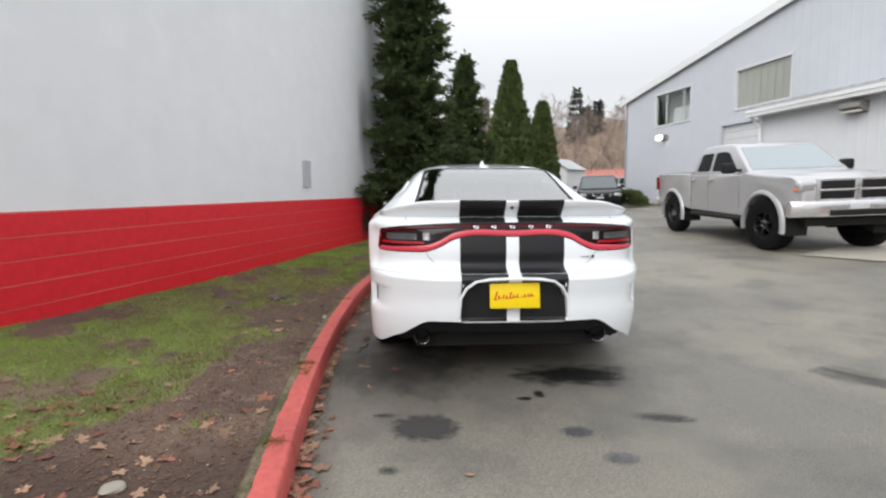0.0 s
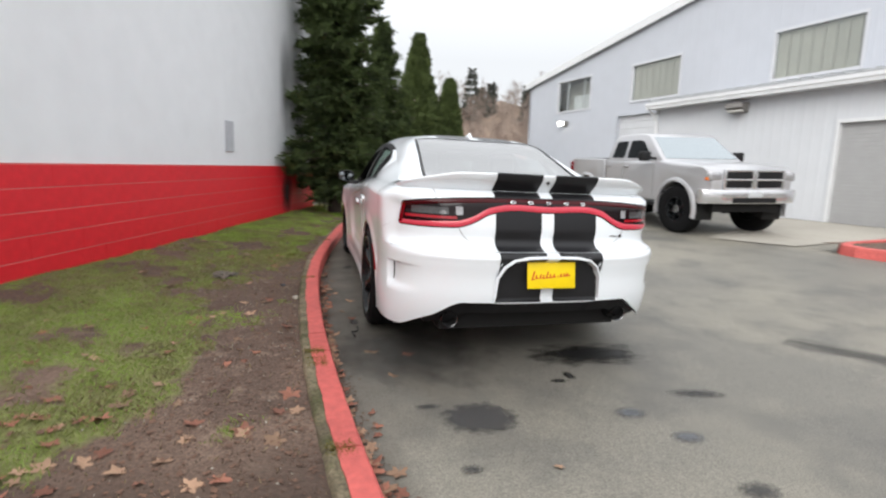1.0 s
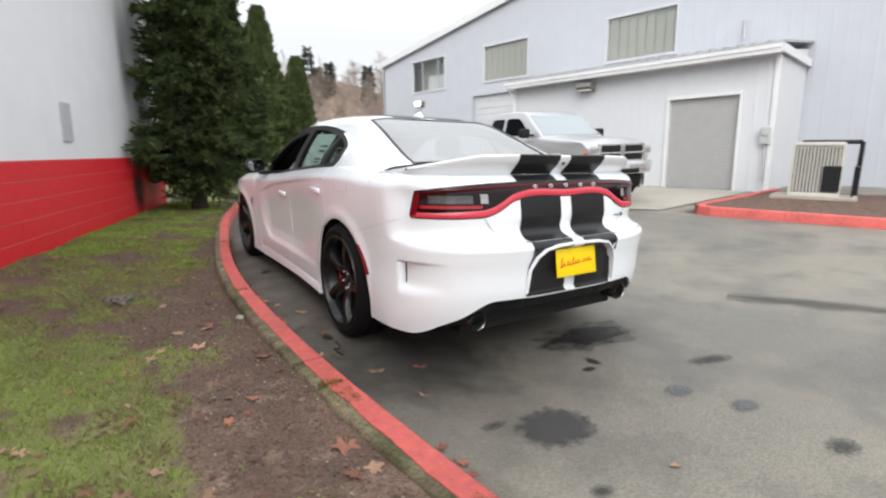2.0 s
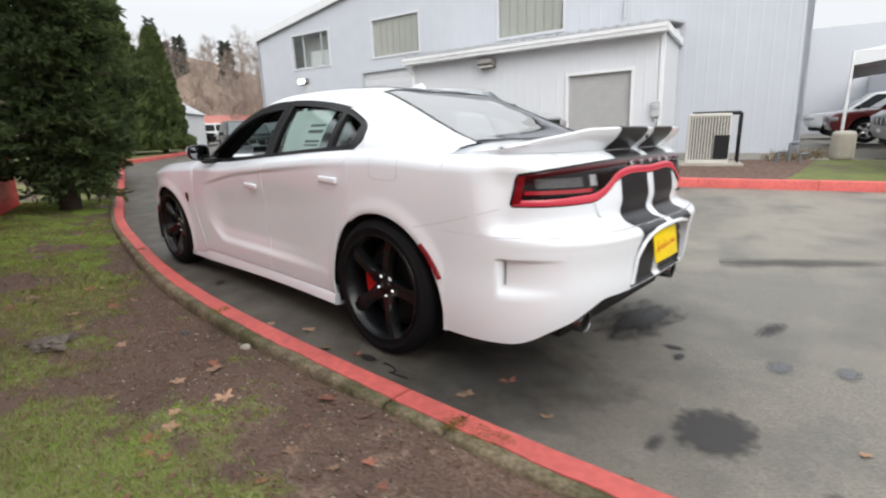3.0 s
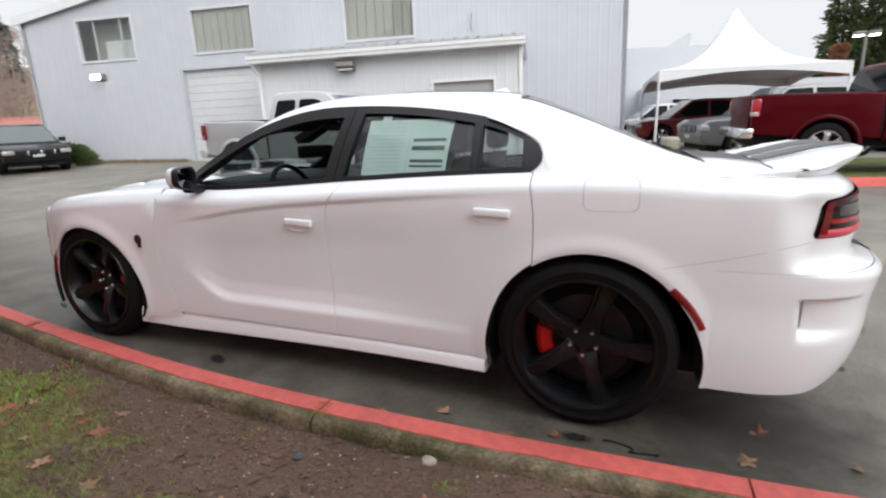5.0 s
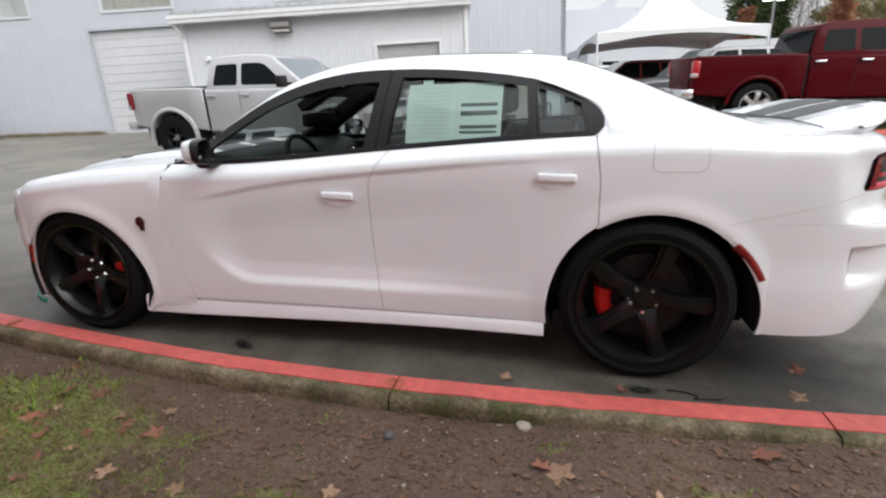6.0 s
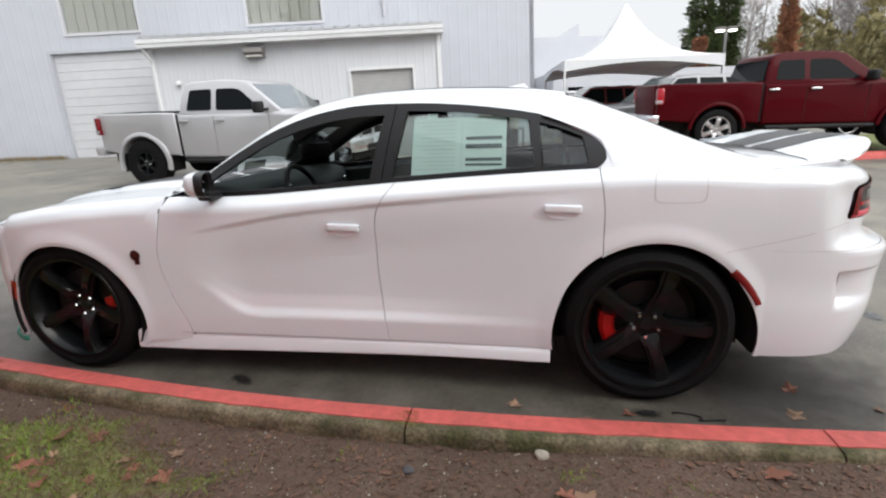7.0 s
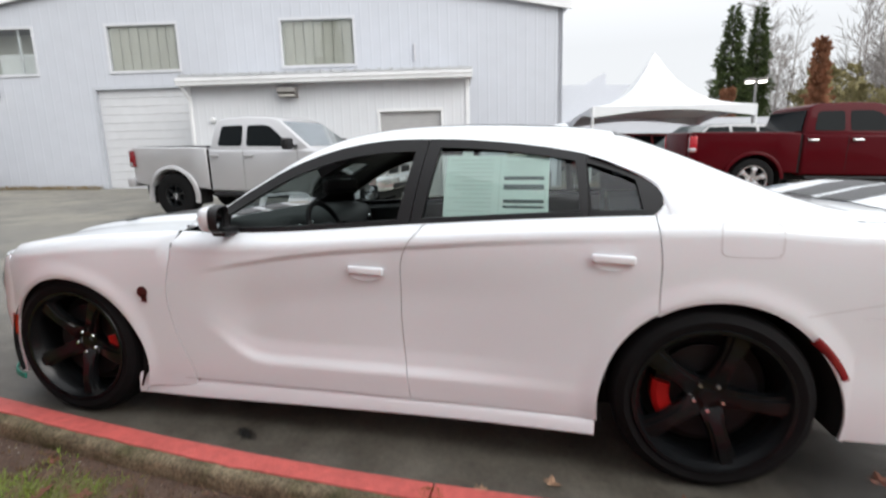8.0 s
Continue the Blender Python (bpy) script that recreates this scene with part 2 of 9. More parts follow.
TINT_GLASS = mat("tinted_vehicle_glass", (0.006, 0.008, 0.009), rough=0.04, var=0, spec=0.06)
WHITE_PAINT = mat("white_car_paint", (0.825, 0.868, 0.905), rough=0.3, var=0.012, scale=2, coat=0.8, big=0.5)
GAP = mat("panel_gap", (0.20, 0.20, 0.20), rough=0.9, var=0)
STRIPE = mat("black_stripe_vinyl", (0.014, 0.014, 0.016), rough=0.36, spec=0.4, var=0.15, scale=60, bump=0.05, bump_scale=400)
BLACK_TRIM = mat("black_trim", (0.012, 0.012, 0.013), rough=0.42, spec=0.35, var=0.1, scale=30)
BLACK_PLASTIC = mat("black_plastic", (0.010, 0.010, 0.011), rough=0.6, spec=0.3, var=0.2, scale=60, bump=0.1)
RUBBER = mat("tyre_rubber", (0.007, 0.007, 0.0075), rough=0.75, spec=0.15, var=0.3, scale=25, bump=0.15, bump_scale=90)
RIM_BLACK = mat("satin_black_wheel", (0.006, 0.007, 0.008), rough=0.24, spec=0.4, var=0.1, scale=20)
STEEL = mat("brake_disc_steel", (0.030, 0.034, 0.038), rough=0.5, metal=0.7, var=0.2, scale=20)
CHROME = mat("chrome", (0.75, 0.76, 0.78), rough=0.1, metal=1.0, var=0.05)
DARK_CHROME = mat("sooty_chrome", (0.20, 0.20, 0.205), rough=0.22, metal=1.0, var=0.15)
MIRROR = mat("mirror_silvering", (0.20, 0.21, 0.22), rough=0.02, metal=1.0, var=0)
RED_CALIPER = mat("red_caliper", (0.50, 0.012, 0.012), rough=0.35, var=0.1)
RED_LENS = mat("red_lens", (0.34, 0.010, 0.018), rough=0.12, var=0.06, scale=50, coat=0.5)
RED_LED = mat("red_light_bar", (0.60, 0.045, 0.075), rough=0.25, var=0.08, scale=40, coat=0.4)
UPPER_RED = mat("dark_red_lens", (0.055, 0.002, 0.004), rough=0.15, var=0.08, scale=50, spec=0.3)
DEEP_RED = mat("deep_red_lens", (0.16, 0.004, 0.008), rough=0.12, var=0.08, scale=50, coat=0.5)
MARKER_RED = mat("marker_lens", (0.20, 0.008, 0.012), rough=0.15, var=0.06, scale=50, coat=0.5)
FRONT_MARKER = mat("front_marker_lens", (0.52, 0.05, 0.02), rough=0.2, var=0.06, scale=50, coat=0.4)
DARK_LENS = mat("smoked_lens", (0.010, 0.005, 0.006), rough=0.10, var=0.1, coat=0.1, spec=0.3)
CLEAR_LENS = mat("clear_lamp_lens", (0.42, 0.42, 0.43), rough=0.12, var=0.25, scale=60, metal=0.4)
SMOKED_CLEAR = mat("smoked_clear_lens", (0.12, 0.12, 0.122), rough=0.12, var=0.35, scale=60, metal=0.4)
AMBER = mat("amber_lens", (0.75, 0.18, 0.02), rough=0.2, var=0.1)
YELLOW = mat("yellow_plate", (0.85, 0.62, 0.0), rough=0.4, var=0.06, scale=20)
RED_INK = mat("red_print", (0.55, 0.02, 0.01), rough=0.5, var=0.05)
PAPER = mat("window_sticker_paper", (0.62, 0.76, 0.72), rough=0.6, var=0.04)
PAPER_INK = mat("sticker_print", (0.53, 0.655, 0.62), rough=0.7, var=0.1)
PAPER_DARK = mat("sticker_dark_print", (0.07, 0.10, 0.10), rough=0.7, var=0.1)
SEAT = mat("black_leather", (0.014, 0.014, 0.015), rough=0.5, var=0.3, scale=30, bump=0.3, bump_scale=150)
DASH = mat("dash_plastic", (0.016, 0.017, 0.018), rough=0.6, var=0.2, scale=60, bump=0.2, bump_scale=200)
UNDER = mat("underbody", (0.008, 0.008, 0.008), rough=0.9, var=0.2)
GREEN_TAPE = mat("green_protective_film", (0.03, 0.30, 0.22), rough=0.4, var=0.1)
SILVER_PAINT = mat("silver_truck_paint", (0.47, 0.47, 0.485), rough=0.33, metal=0.35, var=0.03, scale=3, coat=0.5)
MAROON_PAINT = mat("maroon_truck_paint", (0.058, 0.0014, 0.004), rough=0.4, var=0.06, scale=3, coat=0.12, spec=0.05)
BLACK_PAINT = mat("black_car_paint", (0.008, 0.009, 0.010), rough=0.25, var=0.1, coat=0.2, spec=0.3)
GREY_PAINT = mat("grey_car_paint", (0.12, 0.125, 0.135), rough=0.3, metal=0.3, var=0.05, coat=0.7)
PALE_PAINT = mat("pale_car_paint", (0.5, 0.52, 0.54), rough=0.3, var=0.05, coat=0.7)
ALLOY = mat("bright_alloy", (0.55, 0.55, 0.56), rough=0.25, metal=0.9, var=0.1, scale=30)
BARK = mat("tree_bark", (0.055, 0.042, 0.033), rough=0.95, var=0.4, scale=20, bump=1.0, bump_scale=40)
NEEDLE = mat("spruce_needles", (0.085, 0.118, 0.036), rough=0.8, var=0.5, scale=5, big=1.6, dark=(0.012, 0.022, 0.009))
CEDAR = mat("cedar_foliage", (0.085, 0.115, 0.034), rough=0.75, var=0.5, scale=5, big=0.9, dark=(0.035, 0.05, 0.016))
# distance haze is put into the far fir and TWIG colours, both lightened
FIR_FAR = mat("hazed_fir_foliage", (0.12, 0.13, 0.115), rough=0.9, var=0.4, scale=1.5)
TWIG = mat("bare_twigs", (0.30, 0.245, 0.21), rough=0.95, var=0.35, scale=1.2, big=0.15)
RUST_LEAF = mat("russet_leaves", (0.34, 0.16, 0.09), rough=0.9, var=0.4, scale=3)
PALE_TWIG = mat("pale_bare_twigs", (0.36, 0.335, 0.32), rough=0.95, var=0.25, scale=1.2, big=0.15)
OLIVE_LEAF = mat("olive_thicket", (0.36, 0.32, 0.17), rough=0.9, var=0.45, scale=1.2, big=0.3)
HILL = mat("wooded_hillside", (0.25, 0.185, 0.14), rough=1.0, var=0.4, scale=0.6, big=0.08, bump=1.0, bump_scale=1.5)
LEAF_A = mat("fallen_leaf_red", (0.28, 0.115, 0.075), rough=0.75, var=0.35, scale=40, island=0.35)
LEAF_B = mat("fallen_leaf_tan", (0.34, 0.21, 0.135), rough=0.8, var=0.35, scale=40, island=0.35)
STONE = mat("pale_stone", (0.36, 0.33, 0.275), rough=0.8, var=0.25, scale=20, bump=0.4)
AC_PAINT = mat("beige_metal_casing", (0.52, 0.51, 0.46), rough=0.5, var=0.1)
TENT = mat("white_tent_canvas", (0.68, 0.69, 0.70), rough=0.75, var=0.04, scale=2, bump=0.1)
FAR_WALL = mat("far_grey_wall", (0.50, 0.515, 0.55), rough=0.7, var=0.05)
RED_ROOF = mat("far_red_roof", (0.42, 0.16, 0.13), rough=0.8, var=0.1)


# ---- builders ----
def part(name, bm, material, parent=None, label="", smooth=None, kind=""):
    """Links a bmesh as one mesh object, under a thing or under a part."""
    me = bpy.data.meshes.new(name)
    bm.normal_update()
    bm.to_mesh(me)
    bm.free()
    me.materials.append(material)
    if smooth is not None:
        me.polygons.foreach_set("use_smooth", [True] * len(me.polygons))
        if smooth < 180:
            me.set_sharp_from_angle(angle=radians(smooth))
    ob = new(name, me)
    if parent:
        ob.parent = parent
    if label:
        ob["label"] = label
    if kind:
        ob["kind"] = kind
    return ob


def empty(name, m, label, category, group="", kind=""):
    ob = new(name)
    ob.empty_display_size = 0.2
    ob.matrix_basis = m
    return tagged(ob, label, category, group, kind)


def box(bm, x0, x1, y0, y1, z0, z1, bevel=0.0, segments=2):
    """Adds a box to bm, with rounded edges."""
    vs = [bm.verts.new((x, y, z)) for x in (x0, x1) for y in (y0, y1) for z in (z0, z1)]
    fs = [bm.faces.new([vs[i] for i in f]) for f in ((0, 1, 3, 2), (4, 6, 7, 5), (0, 4, 5, 1), (2, 3, 7, 6), (0, 2, 6, 4), (1, 5, 7, 3))]
    if bevel:
        es = list({e for f in fs for e in f.edges})
        bmesh.ops.bevel(bm, geom=es, offset=bevel, segments=segments, profile=0.5, affect="EDGES")
    return bm


def boxes(rows, bevel=0.0):
    bm = bmesh.new()
    for r in rows:
        box(bm, *r, bevel=bevel)
    return bm


def grid(bm, rows, close_u=False, close_v=False, flip=False):
    """A sheet through rows of points. Returns the vertices."""
    vs = [[bm.verts.new(p) for p in r] for r in rows]
    nr, nc = len(vs), len(vs[0])
    for i in range(nr if close_v else nr - 1):
        for j in range(nc if close_u else nc - 1):
            q = [vs[i][j], vs[i][(j + 1) % nc], vs[(i + 1) % nr][(j + 1) % nc], vs[(i + 1) % nr][j]]
            try:
                bm.faces.new(q[::-1] if flip else q)
            except ValueError:
                pass
    return vs


def thicken(bm, d):
    """Gives an open sheet thickness d against its normals."""
    bm.normal_update()
    bmesh.ops.solidify(bm, geom=bm.faces[:], thickness=d)
    return bm


def lathe(bm, profile, n=40, axis="x", centre=(0, 0, 0)):
    """Turns (along, radius) round an axis."""
    rows = []
    for a, r in profile:
        row = []
        for k in range(n):
            t = 2 * math.pi * k / n
            c, s = r * math.cos(t), r * math.sin(t)
            p = (a, c, s) if axis == "x" else (c, a, s) if axis == "y" else (c, s, a)
            row.append(tuple(p[i] + centre[i] for i in range(3)))
        rows.append(row)
    grid(bm, rows, close_u=True, flip=(axis == "y"))
    return bm


def rod(bm, a, b, r0, r1=None, n=8, caps=True):
    """A round bar from a to b."""
    a, b, r1 = Vector(a), Vector(b), r0 if r1 is None else r1
    d = (b - a).normalized()
    u = d.orthogonal().normalized()
    v = d.cross(u)
    rows = []
    for p, r in ((a, r0), (b, r1)):
        rows.append([p + r * (math.cos(2 * math.pi * k / n) * u + math.sin(2 * math.pi * k / n) * v) for k in range(n)])
    vs = grid(bm, rows, close_u=True)
    if caps:
        bm.faces.new(vs[0][::-1])
        bm.faces.new(vs[1])
    return bm


def pipe(bm, pts, r, n=8):
    for a, b in zip(pts, pts[1:]):
        rod(bm, a, b, r, n=n)
    return bm


def prism(bm, poly, x0, x1, axis="x", bevel=0.0):
    """A polygon in the other two axes, drawn out along one."""
    def at(x, p):
        return (x, p[0], p[1]) if axis == "x" else (p[0], x, p[1]) if axis == "y" else (p[0], p[1], x)
    a, b = [bm.verts.new(at(x0, p)) for p in poly], [bm.verts.new(at(x1, p)) for p in poly]
    f = [bm.faces.new(a[::-1]), bm.faces.new(b)]
    for i in range(len(poly)):
        j = (i + 1) % len(poly)
        f.append(bm.faces.new((a[i], a[j], b[j], b[i])))
    if bevel:
        es = list({e for g in f[:2] for e in g.edges})
        bmesh.ops.bevel(bm, geom=es, offset=bevel, segments=3, profile=0.6, affect="EDGES")
    bmesh.ops.recalc_face_normals(bm, faces=bm.faces[:])
    return bm


def smoothstep(a, b, x):
    t = min(1.0, max(0.0, (x - a) / (b - a)))
    return t * t * (3 - 2 * t)


def curve(*pts):
    """A smooth function through (x, value) pairs in rising x."""
    xs, ys = np.array([p[0] for p in pts], float), np.array([p[1] for p in pts], float)
    m = np.gradient(ys, xs)

    def f(x):
        x = min(max(x, xs[0]), xs[-1])
        i = int(min(max(np.searchsorted(xs, x) - 1, 0), len(xs) - 2))
        h = xs[i + 1] - xs[i]
        t = (x - xs[i]) / h
        return float((2 * t**3 - 3 * t**2 + 1) * ys[i] + (t**3 - 2 * t**2 + t) * h * m[i] + (3 * t**2 - 2 * t**3) * ys[i + 1] + (t**3 - t**2) * h * m[i + 1])
    return f


# ---- the ground ----
def ground_z(x, y):
    """The yard is level at the car and rises gently towards the workshop."""
    s = (x - 14) * 0.981 + y * 0.196 + 12.5
    s = min(s, 22 - 8 * math.exp(-max(s - 14, 0) / 8)) if s > 14 else s
    return 0.0373 * (0.5 * (s + math.sqrt(s * s + 0.6)))


def build_ground():
    xs = sorted(set(np.round([-400, -200, -100, -50, -25, -12] + list(np.arange(-8, 30, 0.75)) + [34, 40, 50, 70, 100, 160, 250, 400], 3)))
    ys = sorted(set(np.round([-400, -200, -100, -60, -35, -24] + list(np.arange(-18, 42, 0.75)) + [46, 55, 70, 100, 160, 250, 400], 3)))
    bm = bmesh.new()
    grid(bm, [[(x, y, ground_z(x, y)) for x in xs] for y in ys])
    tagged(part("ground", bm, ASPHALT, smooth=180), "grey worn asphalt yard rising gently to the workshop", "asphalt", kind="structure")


build_ground()


# ---- the long verge, its kerb and the red and white wall ----
def kerb_x(y):
    """The kerb's road edge: an arc that swings to the right ahead."""
    x = 22.7 - math.sqrt(24.0**2 - (y - 0.6) ** 2) if y < 7.5 else -0.296 + 0.275 * (y - 7.5)
    return x + 0.10 * smoothstep(1.0, 4.5, y) * smoothstep(20, 14, y)


WALL = pose(-3.95, 0, 0, 0, 0, -math.degrees(math.atan(0.29)))


def wall_x(y):
    return -3.95 + 0.29 * y


def verge_z(x, y):
    k = kerb_x(y) - 0.13
    t = max(0.0, k - x)
    return 0.055 + 0.03 * smoothstep(0.0, 1.6, t) + 0.05 * smoothstep(1.0, 2.6, t) + 0.022 * noise.noise((x * 1.3, y * 1.3, 0)) + 0.010 * noise.noise((x * 5, y * 5, 3)) \
        + 0.05 * smoothstep(1.5, -1.5, y) + max(0.0, ground_z(x, y) - 0.02) * smoothstep(6, 12, y)


def grass_density(x, y):
    """Where the lawn has held: towards the wall and in clumps, thin near the kerb."""
    t = kerb_x(y) - 0.13 - x
    edge = 0.48 + 0.18 * noise.noise((y * 0.9, 3.1, 0)) + 0.25 * smoothstep(-0.6, -2.0, y) - 0.42 * smoothstep(1.2, 2.6, y)
    clump = 0.80 * noise.noise((x * 1.5, y * 1.1, 7)) + 0.55 * noise.noise((x * 4.5, y * 3.5, 2)) + 0.32 * noise.noise((x * 13, y * 13, 4))
    held = 0.62 * smoothstep(edge - 0.25, edge + 0.25, t) - 0.40 * smoothstep(-1.5, -2.5, y) * smoothstep(2.6, 1.5, t)
    return smoothstep(0.22, 0.78, held + clump)


def worn(y):
    """The stretch where the lawn is yellowed and trodden."""
    return smoothstep(0.1, 0.9, y) * smoothstep(4.0, 2.6, y)


def build_verge():
    bm = bmesh.new()
    rows = []
    for y in np.r_[np.arange(-14, 9.5, 0.09), np.arange(9.5, 20.6, 0.5)]:
        k, w = kerb_x(y) - 0.115, wall_x(y) - 0.1 - 2.0 * smoothstep(10.5, 14, y)
        rows.append([(k + (w - k) * u, y, verge_z(k + (w - k) * u, y)) for u in np.linspace(0, 1, 44)])
    grid(bm, rows)
    bmesh.ops.recalc_face_normals(bm, faces=bm.faces[:])
    if sum(f.normal.z for f in bm.faces) < 0:
        bmesh.ops.reverse_faces(bm, faces=bm.faces[:])
    ground = part("verge_ground", bm, SOIL, smooth=180)
    turf = ground.data.attributes.new("turf", "FLOAT", "POINT")
    turf.data.foreach_set("value", [grass_density(v.co.x, v.co.y) * (1 - 0.40 * worn(v.co.y)) for v in ground.data.vertices])
    damp = ground.data.attributes.new("damp", "FLOAT", "POINT")
    damp.data.foreach_set("value", [0.62 * smoothstep(-1.0, 0.5, v.co.y + 0.5 * noise.noise((v.co.x * 2, v.co.y * 2, 5))) + 0.95 * smoothstep(-1.3, -2.3, v.co.y + 0.5 * noise.noise((v.co.x * 2, v.co.y * 2, 8))) for v in ground.data.vertices])
    tagged(ground, "brown bare soil with patchy grass beside the kerb", "soil", kind="structure")


build_verge()


def kerb_length(fx, y0, y1, parent, z0, mat_top, mat_side, name="kerb_stone", width=0.135, height=0.13, steps=30, gap=0.004, paint=0.090):
    """One stone of a kerb that runs along y, its road edge at fx(y): painted top and face, bare concrete to the verge."""
    bm = bmesh.new()
    rows = []
    ragged = lambda y, x: 0.009 * noise.noise((5.0 * y, x, 3.1)) + 0.006 * noise.noise((17.0 * y, x, 8.0))
    for y in np.linspace(y0 + gap, y1 - gap, steps):
        x, z = fx(y), z0(fx(y), y)
        w = 0.004 * noise.noise((0.9 * y, x, 1.7)) + 0.002 * noise.noise((7 * y, x, 0))
        rows.append([(x + 0.028 + w, y, z - 0.12), (x + 0.025 + w, y, z + height * 0.5), (x + 0.017 + w, y, z + height - 0.014), (x + 0.010 + w, y, z + height - 0.003),
                     (x - 0.002 + w, y, z + height + w), (x - paint + ragged(y, x) + w, y, z + height + w), (x - paint + ragged(y, x) - 0.002 + w, y, z + height - 0.008)])
    vs = grid(bm, rows)
    bm.faces.new(vs[0])
    bm.faces.new(vs[-1][::-1])
    bmesh.ops.recalc_face_normals(bm, faces=bm.faces[:])
    stone = part(name, bm, mat_top, parent, smooth=40)
    bm = bmesh.new()
    rows = []
    for y in np.linspace(y0 + gap, y1 - gap, steps):
        x, z = fx(y) - width, z0(fx(y), y)
        w = 0.004 * noise.noise((0.9 * y, fx(y), 1.7))
        v = 0.004 * noise.noise((6 * y, x, 5))
        rows.append([(x + width - paint + 0.022, y, z + height - 0.004 + w), (x + 0.010 + w, y, z + height - 0.005 + w), (x + 0.001 + w, y, z + height - 0.009 + w), (x - 0.010 + v, y, z + height - 0.022), (x - 0.014 + v, y, z + height * 0.5),
                     (x - 0.02 - v, y, z - 0.12)])
    grid(bm, rows)
    bmesh.ops.recalc_face_normals(bm, faces=bm.faces[:])
    part("back_face", bm, mat_side, stone, "bare mossy concrete", smooth=50)
    return stone


def build_near_kerb():
    kerb = empty("kerb", pose(0, 0, 0), "red-painted concrete kerb with mossy back face", "kerb", kind="structure")
    flat = lambda x, y: max(0.0, ground_z(x, y) - 0.02)
    ys = [-14, -12.2, -9.2, -6.4, -4.4, -3.15, -1.90, -0.87, -0.56, 1.05, 3.4, 5.6, 7.6, 9.4, 11.4, 13.4, 15.6, 17.8, 20.0]
    for a, b in zip(ys, ys[1:]):
        kerb_length(kerb_x, a, b, kerb, flat, RED_KERB, KERB_CONCRETE)


build_near_kerb()


def build_left_wall():
    wall = empty("wall_west", WALL, "long wall, white above a red-painted block base", "wall", kind="structure")
    bm = boxes([(-0.35, -0.02, -14, 9.6, 1.085, 5.7)])
    part("upper_wall", bm, WHITE_WALL, wall, "smooth white-painted wall")
    bm = boxes([(-0.35, -0.004, -14, 9.6, -0.2, 1.083)])
    part("mortar", bm, RED_JOINT, wall, "red-painted mortar bed")
    z0, h, length = 0.085, 0.1985, 0.60
    shared = {}
    for c in range(-1, 5):
        y = -5.1 + (0.30 if c % 2 else 0)
        while y < 9.5:
            end = min(y + length, 9.59)
            key = round(end - y, 2)
            if key not in shared:
                b = bmesh.new()
                box(b, -0.1, 0.0, 0.0003, key - 0.0003, 0.005, h - 0.005, bevel=0.0015, segments=1)
                ob = part("wall_block", b, RED_WALL, wall)
                shared[key] = ob.data
            else:
                ob = new("wall_block", shared[key])
                ob.parent = wall
            ob.location = (0.0015 * math.sin(y * 7.3 + c), y, z0 + c * h)
            y += length
    bm = boxes([(-0.1, 0.0, -14, -5.1, -0.2, 1.08)])
    part("block_base", bm, RED_WALL, wall)
    # flush cover plate
    b = bmesh.new()
    box(b, -0.02, 0.012, 4.86, 5.10, 1.30, 1.76, bevel=0.006)
    tagged(part("cover_plate", b, mat("plate_grey", (0.50, 0.51, 0.54), rough=0.5, var=0.1)), "pale grey metal cover plate on the white wall", "cover plate").matrix_basis = WALL


build_left_wall()


# ---- the workshop with its annex ----
SHOP = pose(14, 0, 0, 0, 0, -78.69) @ pose(-10.90, 0, 0) @ pose(0, 0, 0, 0, -1.26, 0) @ pose(11, 0, 0)


def ribbed(bm, x0, x1, z0, ztop, y=0.0, pitch=0.305, depth=0.005, holes=()):
    """Vertical trapezoid ribs between x0 and x1 from z0 up to ztop(x), leaving out rectangular holes."""
    xs = [x0]
    k = math.floor(x0 / pitch)
    while xs[-1] < x1:
        base = k * pitch
        for d in (0.0, 0.03, 0.05, 0.08):
            if x0 < base + d < x1:
                xs.append(base + d)
        k += 1
        if base > x1:
            break
    xs += [h[i] for h in holes for i in (0, 1)] + [x1]
    xs = sorted({round(v, 4) for v in xs if x0 <= v <= x1})

    def out(x):
        r = (x / pitch) % 1.0 * pitch
        return depth * (smoothstep(0, 0.028, r) - smoothstep(0.05, 0.078, r))
    for a, b in zip(xs, xs[1:]):
        if b - a < 1e-4:
            continue
        mid, spans = (a + b) / 2, [(z0, None)]
        for hx0, hx1, hz0, hz1 in holes:
            if hx0 <= mid <= hx1:
                new_spans = []
                for s0, s1 in spans:
                    top = 99.0 if s1 is None else s1
                    if hz1 <= s0 or hz0 >= top:
                        new_spans.append((s0, s1))
                        continue
                    if hz0 > s0:
                        new_spans.append((s0, hz0))
                    if hz1 < top:
                        new_spans.append((hz1, s1))
                spans = new_spans
        for s0, s1 in spans:
            q = [(a, y - out(a + 1e-5), s0), (b, y - out(b - 1e-5), s0), (b, y - out(b - 1e-5), ztop(b) if s1 is None else s1), (a, y - out(a + 1e-5), ztop(a) if s1 is None else s1)]
            bm.faces.new([bm.verts.new(p) for p in q])
    return bm


